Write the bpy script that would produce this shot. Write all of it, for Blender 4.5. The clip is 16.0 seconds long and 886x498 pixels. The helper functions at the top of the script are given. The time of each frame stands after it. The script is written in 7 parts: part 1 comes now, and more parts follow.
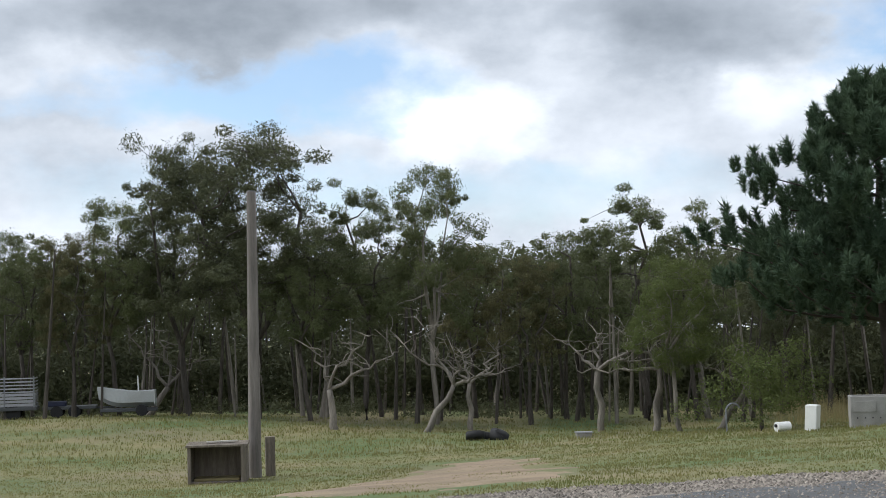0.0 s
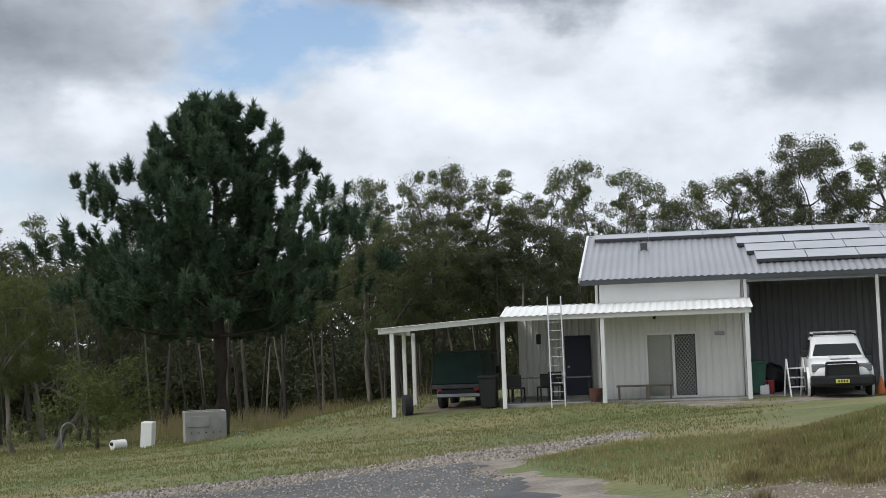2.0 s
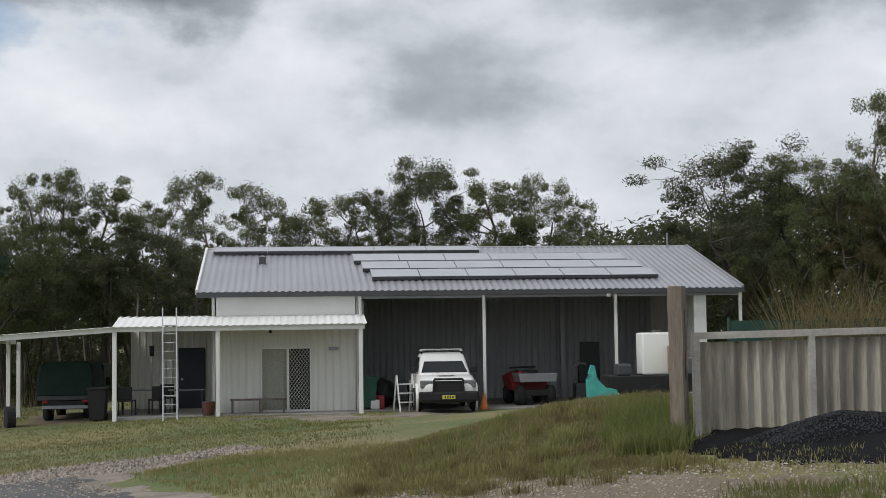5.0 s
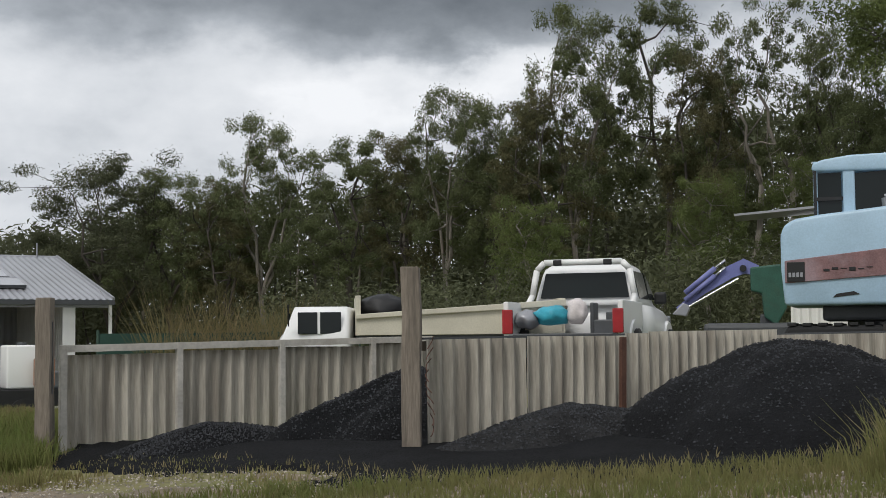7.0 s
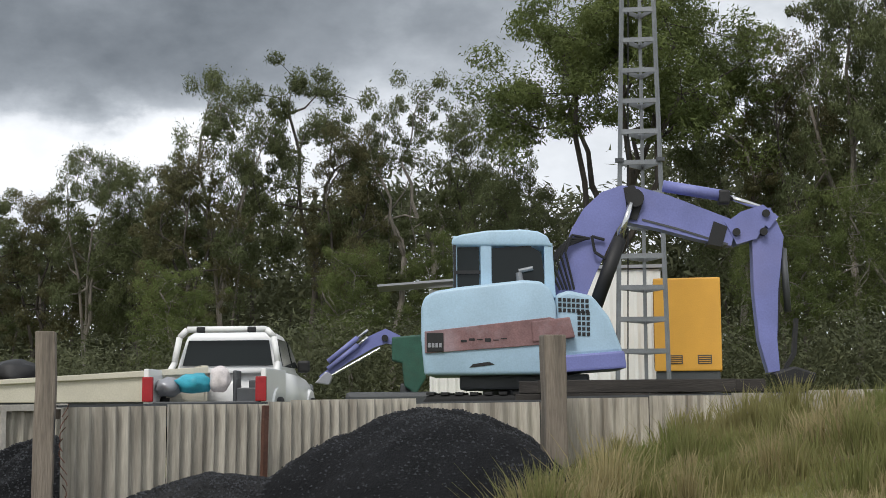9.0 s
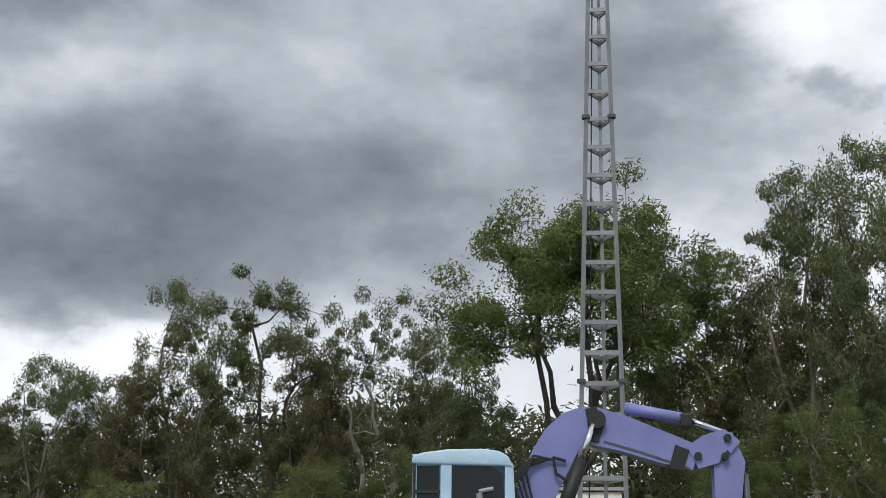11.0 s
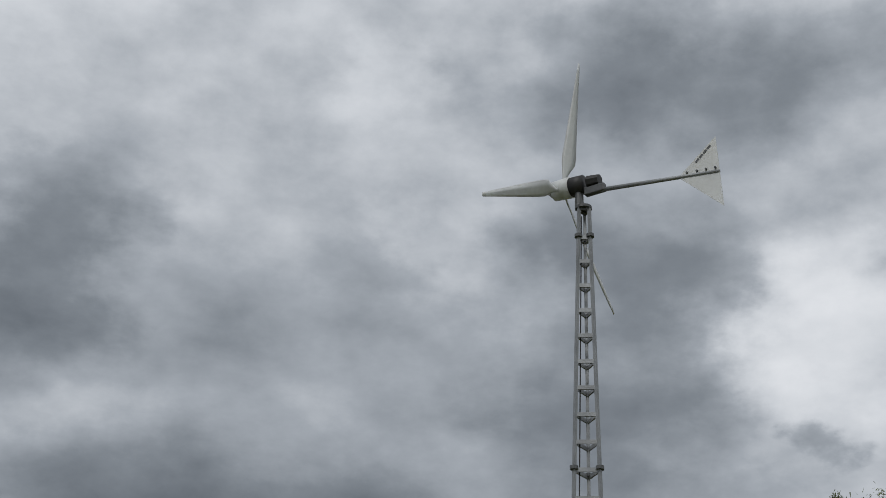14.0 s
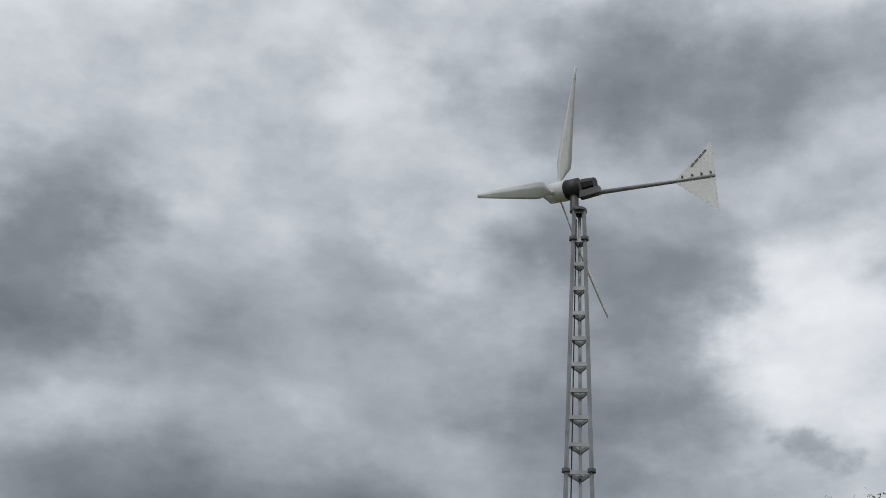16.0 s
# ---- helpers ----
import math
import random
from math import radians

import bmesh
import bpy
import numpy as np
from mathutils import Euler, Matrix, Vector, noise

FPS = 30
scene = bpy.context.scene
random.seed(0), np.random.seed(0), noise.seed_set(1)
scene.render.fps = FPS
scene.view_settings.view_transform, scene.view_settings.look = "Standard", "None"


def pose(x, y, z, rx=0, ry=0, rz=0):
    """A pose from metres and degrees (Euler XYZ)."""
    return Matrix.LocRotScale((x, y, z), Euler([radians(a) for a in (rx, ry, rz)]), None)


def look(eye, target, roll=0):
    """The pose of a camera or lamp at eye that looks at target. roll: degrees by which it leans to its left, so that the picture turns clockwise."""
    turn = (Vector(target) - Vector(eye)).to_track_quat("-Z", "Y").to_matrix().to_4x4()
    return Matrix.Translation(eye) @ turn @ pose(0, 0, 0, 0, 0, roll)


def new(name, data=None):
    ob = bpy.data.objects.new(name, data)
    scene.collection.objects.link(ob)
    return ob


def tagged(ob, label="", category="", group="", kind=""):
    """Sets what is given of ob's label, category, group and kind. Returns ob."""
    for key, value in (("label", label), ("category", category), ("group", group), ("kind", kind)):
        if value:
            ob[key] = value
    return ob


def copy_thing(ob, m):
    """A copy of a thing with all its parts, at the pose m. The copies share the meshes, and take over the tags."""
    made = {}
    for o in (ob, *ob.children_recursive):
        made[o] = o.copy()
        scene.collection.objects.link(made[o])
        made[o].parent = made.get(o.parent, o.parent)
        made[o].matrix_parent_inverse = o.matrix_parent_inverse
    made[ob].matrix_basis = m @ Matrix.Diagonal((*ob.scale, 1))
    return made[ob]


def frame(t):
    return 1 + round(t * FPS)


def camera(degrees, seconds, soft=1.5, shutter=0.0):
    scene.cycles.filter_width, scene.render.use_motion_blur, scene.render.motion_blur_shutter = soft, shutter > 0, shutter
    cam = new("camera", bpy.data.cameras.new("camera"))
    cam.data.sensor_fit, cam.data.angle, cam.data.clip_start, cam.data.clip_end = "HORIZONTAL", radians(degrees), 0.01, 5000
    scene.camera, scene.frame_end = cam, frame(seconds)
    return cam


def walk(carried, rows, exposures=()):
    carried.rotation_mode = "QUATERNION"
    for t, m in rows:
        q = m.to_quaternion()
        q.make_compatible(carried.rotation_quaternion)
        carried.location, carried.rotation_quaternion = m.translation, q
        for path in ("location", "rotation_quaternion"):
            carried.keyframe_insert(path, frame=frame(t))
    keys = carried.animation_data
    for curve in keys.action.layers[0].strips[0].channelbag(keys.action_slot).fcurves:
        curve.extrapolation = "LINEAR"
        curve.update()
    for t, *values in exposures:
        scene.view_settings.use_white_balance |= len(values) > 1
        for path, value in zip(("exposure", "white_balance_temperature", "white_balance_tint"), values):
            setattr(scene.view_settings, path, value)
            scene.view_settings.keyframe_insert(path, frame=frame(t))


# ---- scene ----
# camera: it turns where it stands, eye 2 m over the shed's slab
EYE = Vector((0, 0, 2.0))
cam = camera(34.82, 16.0, 0.85)


def heading(az, el, roll):
    """A pose that looks along a bearing (clockwise from +y) and an elevation, in degrees."""
    a, e = radians(az), radians(el)
    way = Vector((math.sin(a) * math.cos(e), math.cos(a) * math.cos(e), math.sin(e)))
    return look(EYE, EYE + way * 10, roll)


PATH = [(0, 0.05, 3.44, -1.59), (0.5, 7.08, 3.4, -1.72), (1, 13.67, 3.37, -1.87), (1.5, 20.27, 3.36, -2.05),
        (2, 26.43, 3.31, -2.09), (2.5, 31.1, 3.27, -1.9), (3, 34.86, 3.27, -1.66), (3.2, 36.15, 3.28, -1.56),
        (5.3, 44.09, 3.49, -0.66), (5.5, 46.12, 3.5, -0.6), (6, 52.01, 3.56, -0.61), (6.5, 59.4, 3.65, -0.42),
        (7, 66.93, 3.71, -0.54), (7.5, 73.58, 3.75, -0.68), (8, 78.3, 3.8, -0.84), (8.2, 79.54, 3.82, -0.78),
        (10.3, 82.5, 11.68, 0.46), (10.5, 82.61, 12.66, 0.66), (11, 82.82, 15.14, 0.68), (11.5, 82.97, 17.44, 0.84),
        (12, 83.02, 19.9, 1.01), (12.5, 82.99, 22.36, 1.27), (13, 83.01, 24.83, 1.43), (13.5, 82.97, 27.3, 1.63),
        (14, 82.95, 29.14, 2.14), (14.5, 83.01, 29.51, 2.03), (15, 83.07, 29.42, 2.06), (15.5, 83.19, 29.31, 2.14),
        (16, 83.2, 29.2, 2.71)]
walk(cam, [(t, heading(az, el, roll)) for t, az, el, roll in PATH],
     [(0, 0.74, 6100, 10), (1.5, 0.58, 6150, 10), (3.2, 0.35, 6250, 10), (5.5, 0.25, 6350, 10), (7, 0.3, 6400, 10), (8.2, 0.62, 6400, 10), (10.3, 0.56, 6350, 10),
      (12, 0.34, 6350, 10), (13.3, -0.1, 6350, 10), (14.2, 0.1, 6350, 10), (16, 0.2, 6350, 10)])


# ---- world and sun ----



def make_world():
    """A cloudy sky: a pale sheet with darker cloud masses, bright gaps and a few blue holes."""
    w = bpy.data.worlds.new("world")
    scene.world = w
    w.use_nodes = True
    nt = w.node_tree
    nt.nodes.clear()
    N, L = nt.nodes.new, nt.links.new

    def math_node(op, a, b=None, clamp=False):
        n = N("ShaderNodeMath")
        n.operation, n.use_clamp = op, clamp
        for k, v in enumerate((a, b)):
            if v is None:
                continue
            if isinstance(v, (int, float)):
                n.inputs[k].default_value = v
            else:
                L(v, n.inputs[k])
        return n.outputs[0]

    def vector_node(op, a, b):
        n = N("ShaderNodeVectorMath")
        n.operation = op
        for k, v in enumerate((a, b)):
            if isinstance(v, tuple):
                n.inputs[k].default_value = v
            else:
                L(v, n.inputs[k])
        return n.outputs["Value"] if op == "DISTANCE" else n.outputs[0]

    def step_node(v, lo, hi, to_lo, to_hi):
        n = N("ShaderNodeMapRange")
        n.interpolation_type = "SMOOTHSTEP"
        for key, x in (("From Min", lo), ("From Max", hi), ("To Min", to_lo), ("To Max", to_hi)):
            n.inputs[key].default_value = x
        L(v, n.inputs["Value"])
        return n.outputs[0]

    def noise_node(vec, scale, detail, rough, key="Fac"):
        n = N("ShaderNodeTexNoise")
        n.inputs["Scale"].default_value, n.inputs["Detail"].default_value, n.inputs["Roughness"].default_value = scale, detail, rough
        L(vec, n.inputs["Vector"])
        return n.outputs[key]

    tc = N("ShaderNodeTexCoord")
    sep = N("ShaderNodeSeparateXYZ")
    L(tc.outputs["Generated"], sep.inputs[0])
    x, y, z = sep.outputs
    # bearing and elevation in degrees, stirred by turbulence
    comb = N("ShaderNodeCombineXYZ")
    L(math_node("MULTIPLY", math_node("ARCTAN2", x, y), 57.2958), comb.inputs[0])
    L(math_node("MULTIPLY", math_node("ARCSINE", z), 57.2958), comb.inputs[1])
    plain = comb.outputs[0]
    flat = vector_node("MULTIPLY", plain, (0.1, 0.16, 0.0))
    stir = vector_node("SUBTRACT", noise_node(flat, 1.3, 7, 0.55, "Color"), (0.5, 0.5, 0.5))
    at = vector_node("ADD", plain, vector_node("MULTIPLY", stir, (15.0, 7.5, 0.0)))
    total = {"tone": 0.0, "blue": 0.0}

    def mass(az, el, ra, re, amount, kind="tone", soft=0.25):
        d = vector_node("DISTANCE", vector_node("MULTIPLY", at, (1 / ra, 1 / re, 0.0)), (az / ra, el / re, 0.0))
        total[kind] = math_node("ADD", step_node(d, soft, 1.45, amount, 0.0), total[kind])

    # over the paddock: two dark bases, a white cumulus between them, blue holes
    mass(-9, 13.8, 12.5, 2.6, 0.34)
    mass(-15.5, 9.4, 4.2, 1.4, 0.08)
    mass(-2, 8, 22.0, 8.0, 0.13)
    mass(0.4, 8.6, 3.0, 1.8, -0.32)
    mass(6.5, 8.0, 3.0, 1.5, -0.05)
    mass(13.5, 9.4, 2.4, 1.1, -0.16)
    mass(11, 13.2, 6.6, 2.7, 0.32)
    mass(-7.5, 9.9, 8.0, 1.6, 1.1, "blue")
    mass(20.6, 11.4, 5.4, 1.9, 1.3, "blue")
    mass(-2, 5.5, 16.0, 2.0, 0.55, "blue")
    # over the shed: bright breaks and one grey cloud
    mass(29, 14.6, 12.0, 1.9, 0.55)
    mass(27, 9.0, 3.2, 2.1, -0.12)
    mass(31.5, 8.8, 2.2, 1.6, -0.12)
    mass(36, 10.6, 3.2, 2.2, -0.12)
    mass(42.6, 10.7, 4.8, 2.3, 0.22)
    mass(49, 14.2, 5.0, 1.5, 0.18)
    # over the yard: one long dark bank with a bright edge under it
    mass(62, 13.9, 9.5, 2.5, 0.42)
    mass(63.2, 9.2, 3.4, 2.0, -0.24)
    mass(75, 16.8, 12.0, 4.4, 0.40)
    mass(69, 11.0, 4.0, 1.1, -0.22)
    mass(100, 14.0, 6.0, 6.0, -0.24)
    mass(90, 22.5, 5.0, 4.2, 0.26)
    mass(100, 25.6, 5.6, 3.6, -0.40)
    mass(65, 27.5, 5.0, 4.6, 0.40)
    mass(91.5, 28.5, 4.6, 3.6, 0.24)
    mass(96, 36.0, 11.0, 3.0, 0.36)
    mass(98.5, 21.6, 1.3, 0.9, 0.25)
    mass(83.5, 29.0, 2.4, 3.4, -0.12)
    mass(79.5, 36.0, 2.8, 2.2, -0.14)
    mass(76, 25.0, 10.0, 4.0, 0.10)
    shade = noise_node(flat, 1.6, 9, 0.56)
    high = math_node("MULTIPLY", step_node(z, 0.17, 0.30, 0.0, 1.0), step_node(x, 0.6, 0.95, 0.0, 0.24))
    dark = math_node("ADD", math_node("ADD", total["tone"], high), math_node("ADD", math_node("MULTIPLY", math_node("SUBTRACT", shade, 0.5), 0.68), 0.27))
    tone = N("ShaderNodeValToRGB")
    el = tone.color_ramp.elements
    el[0].position, el[0].color = 0.0, (0.74, 0.75, 0.765, 1)
    el[1].position, el[1].color = 1.0, (0.120, 0.136, 0.155, 1)
    for pos, c in ((0.28, (0.56, 0.58, 0.605, 1)), (0.52, (0.345, 0.37, 0.40, 1)), (0.76, (0.205, 0.226, 0.25, 1))):
        e = el.new(pos)
        e.color = c
    L(dark, tone.inputs[0])
    sky = N("ShaderNodeTexSky")
    sky.sky_type, sky.sun_disc = "NISHITA", False
    sky.sun_elevation, sky.sun_rotation = radians(50), radians(278)
    sky.air_density, sky.dust_density = 1.0, 0.6
    blue = N("ShaderNodeVectorMath")
    blue.operation = "SCALE"
    blue.inputs["Scale"].default_value = 0.10
    L(sky.outputs[0], blue.inputs[0])
    wisp = math_node("MULTIPLY", math_node("SUBTRACT", noise_node(flat, 3.0, 6, 0.6), 0.5), 1.1)
    hole = math_node("ADD", total["blue"], wisp, True)
    hole = math_node("MULTIPLY", hole, step_node(total["blue"], 0.05, 0.4, 0.0, 0.9))
    mix = N("ShaderNodeMix")
    mix.data_type = "RGBA"
    L(hole, mix.inputs["Factor"])
    L(tone.outputs[0], mix.inputs["A"])
    L(blue.outputs[0], mix.inputs["B"])
    bg = N("ShaderNodeBackground")
    bg.inputs["Strength"].default_value = 1.0
    L(mix.outputs["Result"], bg.inputs[0])
    out = N("ShaderNodeOutputWorld")
    L(bg.outputs[0], out.inputs[0])


make_world()
sun = new("sun", bpy.data.lights.new("sun", "SUN"))
sun.data.energy, sun.data.angle, sun.data.color = 1.4, radians(18), (1.0, 0.96, 0.9)
sun.matrix_world = look((0, 0, 50), (50 * math.sin(radians(98)) * 0.84, 50 * math.cos(radians(98)) * 0.84, 0))


# ---- materials ----
def material(name, base, rough=0.7, metal=0.0, vary=0.25, scale=3.0, fine=40.0, bump=0.15, tint=None, stain=0.0,
             stain_color=(0.1, 0.08, 0.06), per_object=0.0, per_island=0.0, spec=0.5, transmit=0.0, stretch=(1, 1, 1)):
    """A procedural surface: a base colour varied at two scales, stains and fine relief."""
    m = bpy.data.materials.new(name)
    m.use_nodes = True
    nt = m.node_tree
    b = nt.nodes["Principled BSDF"]
    b.inputs["Roughness"].default_value, b.inputs["Metallic"].default_value = rough, metal
    b.inputs["Specular IOR Level"].default_value = spec
    N, L = nt.nodes.new, nt.links.new
    tc = N("ShaderNodeTexCoord")
    mp = N("ShaderNodeMapping")
    mp.inputs["Scale"].default_value = stretch
    L(tc.outputs["Object"], mp.inputs[0])

    def noise_node(s, d, r=0.55):
        n = N("ShaderNodeTexNoise")
        n.inputs["Scale"].default_value, n.inputs["Detail"].default_value, n.inputs["Roughness"].default_value = s, d, r
        L(mp.outputs[0], n.inputs["Vector"])
        return n.outputs["Fac"]

    def mix(kind, fac, a, c):
        n = N("ShaderNodeMix")
        n.data_type, n.blend_type = "RGBA", kind
        for key, v in (("Factor", fac), ("A", a), ("B", c)):
            if isinstance(v, (int, float)):
                n.inputs[key].default_value = v
            elif isinstance(v, tuple):
                n.inputs[key].default_value = (*v[:3], 1)
            else:
                L(v, n.inputs[key])
        return n.outputs["Result"]

    def ramp(v, lo, hi):
        n = N("ShaderNodeMapRange")
        n.inputs["From Min"].default_value, n.inputs["From Max"].default_value = lo, hi
        L(v, n.inputs["Value"])
        return n.outputs[0]

    big, small = noise_node(scale, 4), noise_node(fine, 3)
    other = tint or tuple(c * (1 - vary) for c in base)
    col = mix("MIX", ramp(big, 0.35, 0.65), tuple(base), tuple(other))
    lo = 1 - vary * 0.8
    grain = N("ShaderNodeMapRange")
    grain.inputs["From Min"].default_value, grain.inputs["From Max"].default_value = 0.3, 0.7
    grain.inputs["To Min"].default_value, grain.inputs["To Max"].default_value = lo, 1.0
    L(small, grain.inputs["Value"])
    rgb = N("ShaderNodeCombineColor")
    for k in range(3):
        L(grain.outputs[0], rgb.inputs[k])
    col = mix("MULTIPLY", 1.0, col, rgb.outputs[0])
    if stain:
        st = noise_node(scale * 0.45, 6, 0.65)
        n = N("ShaderNodeMath")
        n.operation = "MULTIPLY"
        L(ramp(st, 0.5, 0.68), n.inputs[0])
        n.inputs[1].default_value = stain
        col = mix("MIX", n.outputs[0], col, tuple(stain_color))
    for amount, node, key in ((per_object, "ShaderNodeObjectInfo", "Random"), (per_island, "ShaderNodeNewGeometry", "Random Per Island")):
        if amount:
            o = N(node)
            hsv = N("ShaderNodeHueSaturation")
            mr = N("ShaderNodeMapRange")
            mr.inputs["To Min"].default_value, mr.inputs["To Max"].default_value = 1 - amount, 1 + amount
            L(o.outputs[key], mr.inputs["Value"])
            L(mr.outputs[0], hsv.inputs["Value"])
            L(col, hsv.inputs["Color"])
            col = hsv.outputs[0]
    L(col, b.inputs["Base Color"])
    if transmit:
        b.inputs["Transmission Weight"].default_value = transmit
    if bump:
        bp = N("ShaderNodeBump")
        bp.inputs["Strength"].default_value, bp.inputs["Distance"].default_value = bump, 0.02
        L(small, bp.inputs["Height"])
        L(bp.outputs[0], b.inputs["Normal"])
    return m


def leaf_material(name, base, tint, through_light=0.25):
    m = material(name, base, 0.7, vary=0.4, scale=0.6, fine=3.0, bump=0, tint=tint, per_object=0.16, per_island=0.22, spec=0.12)
    nt = m.node_tree
    b = nt.nodes["Principled BSDF"]
    t = nt.nodes.new("ShaderNodeBsdfTranslucent")
    t.inputs[0].default_value = (*[c * 1.6 for c in tint], 1)
    mx = nt.nodes.new("ShaderNodeMixShader")
    mx.inputs[0].default_value = through_light
    nt.links.new(b.outputs[0], mx.inputs[1])
    nt.links.new(t.outputs[0], mx.inputs[2])
    nt.links.new(mx.outputs[0], nt.nodes["Material Output"].inputs[0])
    return m


GRASS = material("grass_ground", (0.095, 0.14, 0.036), 0.95, vary=0.5, scale=0.22, fine=9, bump=0.6, tint=(0.215, 0.19, 0.08), stain=0.55,
                 stain_color=(0.2, 0.15, 0.1))
GRASS_BLADE = leaf_material("grass_blade", (0.105, 0.155, 0.038), (0.25, 0.225, 0.10), 0.35)
DRY_GRASS = leaf_material("dry_grass", (0.36, 0.30, 0.17), (0.28, 0.24, 0.12), 0.35)
ASPHALT = material("asphalt", (0.11, 0.112, 0.114), 0.85, vary=0.35, scale=0.6, fine=60, bump=0.5, stain=0.5, stain_color=(0.16, 0.155, 0.15))
GRAVEL = material("gravel", (0.33, 0.285, 0.235), 0.95, vary=0.5, scale=1.2, fine=22, bump=0.9, stain=0.5, stain_color=(0.24, 0.18, 0.13))
DIRT = material("dirt", (0.215, 0.17, 0.115), 0.95, vary=0.4, scale=0.5, fine=18, bump=0.7, stain=0.4, stain_color=(0.15, 0.13, 0.07))
SAND = material("sandy_track", (0.33, 0.245, 0.16), 0.95, vary=0.35, scale=0.6, fine=16, bump=0.6, stain=0.4, stain_color=(0.17, 0.15, 0.08))
STONE = material("stone_chip", (0.33, 0.29, 0.245), 0.9, vary=0.3, scale=6, per_island=0.55)
BLACK_GRAVEL = material("dark_gravel", (0.0105, 0.011, 0.0125), 0.95, vary=0.5, scale=3, fine=30, bump=1.0, spec=0.15)
BLACK_STONE = material("dark_stone", (0.027, 0.029, 0.033), 0.8, vary=0.3, scale=8, per_island=0.9, spec=0.3)
GREY_GRAVEL = material("grey_gravel", (0.034, 0.034, 0.035), 0.95, vary=0.5, scale=2.5, fine=30, bump=1.0, spec=0.15, stain=0.6, stain_color=(0.02, 0.02, 0.022))
CONCRETE = material("concrete", (0.34, 0.33, 0.31), 0.9, vary=0.25, scale=1.5, stain=0.5, stain_color=(0.18, 0.17, 0.15))
WHITE_STEEL = material("white_sheet_steel", (0.80, 0.80, 0.78), 0.5, vary=0.08, scale=0.8, bump=0.05, stain=0.12, stain_color=(0.5, 0.47, 0.4))
CREAM_STEEL = material("cream_sheet_steel", (0.76, 0.75, 0.71), 0.55, vary=0.10, scale=0.7, bump=0.05, stain=0.2, stain_color=(0.4, 0.37, 0.3))
WHITE_PAINT = material("white_paint", (0.78, 0.78, 0.76), 0.45, vary=0.08, scale=2, bump=0.08)
GREY_ROOF = material("grey_roof_steel", (0.35, 0.355, 0.38), 0.38, 0.35, vary=0.12, scale=0.5, bump=0.05, stain=0.2, stain_color=(0.28, 0.28, 0.28))
DARK_TRIM = material("dark_trim", (0.07, 0.075, 0.08), 0.5, vary=0.2, scale=2)
# pale base colour paints the sky's reflection into the panel glass
SOLAR_SKY = material("solar_glass_sky_tone", (0.36, 0.37, 0.40), 0.2, 0.0, vary=0.12, scale=1.0, bump=0.0, spec=0.9)
ALU = material("aluminium", (0.62, 0.62, 0.62), 0.35, 0.8, vary=0.12, scale=3)
GALV = material("galvanised_steel", (0.25, 0.265, 0.28), 0.55, 0.4, vary=0.25, scale=2.5, stain=0.25, stain_color=(0.25, 0.25, 0.24))
RUST = material("rusty_steel", (0.16, 0.075, 0.05), 0.8, 0.2, vary=0.4, scale=3)
BLACK = material("black_plastic", (0.011, 0.011, 0.012), 0.6, vary=0.3, scale=4)
RUBBER = material("rubber", (0.022, 0.022, 0.023), 0.85, vary=0.3, scale=5)
GLASS_DARK = material("dark_glass", (0.010, 0.014, 0.014), 0.06, vary=0.1, scale=1, bump=0, spec=0.3)
CURTAIN = material("curtain", (0.66, 0.63, 0.55), 0.9, vary=0.15, scale=2, fine=30, stretch=(8, 8, 0.3))
OLD_WOOD = material("weathered_wood", (0.26, 0.22, 0.175), 0.9, vary=0.45, scale=2.0, fine=18, bump=0.6, stretch=(4, 4, 0.35), stain=0.35,
                    stain_color=(0.08, 0.07, 0.06))
POLE_WOOD = material("pole_wood", (0.25, 0.225, 0.205), 0.9, vary=0.4, scale=2.0, fine=16, bump=0.5, stretch=(4, 4, 0.3))
FENCE_SHEET = material("fibre_cement", (0.54, 0.50, 0.42), 0.92, vary=0.34, scale=3.4, fine=22, bump=0.3, stain=0.65, stain_color=(0.17, 0.145, 0.115),
                       per_object=0.12, stretch=(2.2, 2.2, 0.22))
FENCE_RAIL = material("fence_timber", (0.58, 0.55, 0.49), 0.85, vary=0.25, scale=2, fine=25, bump=0.3, stain=0.4, stain_color=(0.22, 0.19, 0.15))
BARK = material("grey_bark", (0.105, 0.09, 0.075), 0.95, vary=0.5, scale=1.5, fine=9, bump=0.8, stretch=(3, 3, 0.6))
PALE_BARK = material("pale_gum_bark", (0.29, 0.26, 0.22), 0.85, vary=0.5, scale=1.1, fine=7, bump=0.4, stain=0.35, stain_color=(0.17, 0.13, 0.10), stretch=(3, 3, 0.35))
PINE_BARK = material("pine_bark", (0.07, 0.055, 0.045), 0.95, vary=0.4, scale=2, fine=10, bump=0.8)
LEAF_GUM = leaf_material("gum_leaves", (0.084, 0.102, 0.050), (0.128, 0.144, 0.066), 0.28)
LEAF_LIGHT = leaf_material("fresh_gum_leaves", (0.080, 0.106, 0.036), (0.135, 0.16, 0.055), 0.25)
LEAF_DARK = leaf_material("shade_leaves", (0.076, 0.086, 0.050), (0.112, 0.12, 0.064), 0.22)
LEAF_RUST = leaf_material("brown_tipped_leaves", (0.088, 0.092, 0.046), (0.13, 0.12, 0.058), 0.25)
LEAF_PINE = leaf_material("pine_needles", (0.054, 0.088, 0.055), (0.08, 0.118, 0.068), 0.18)


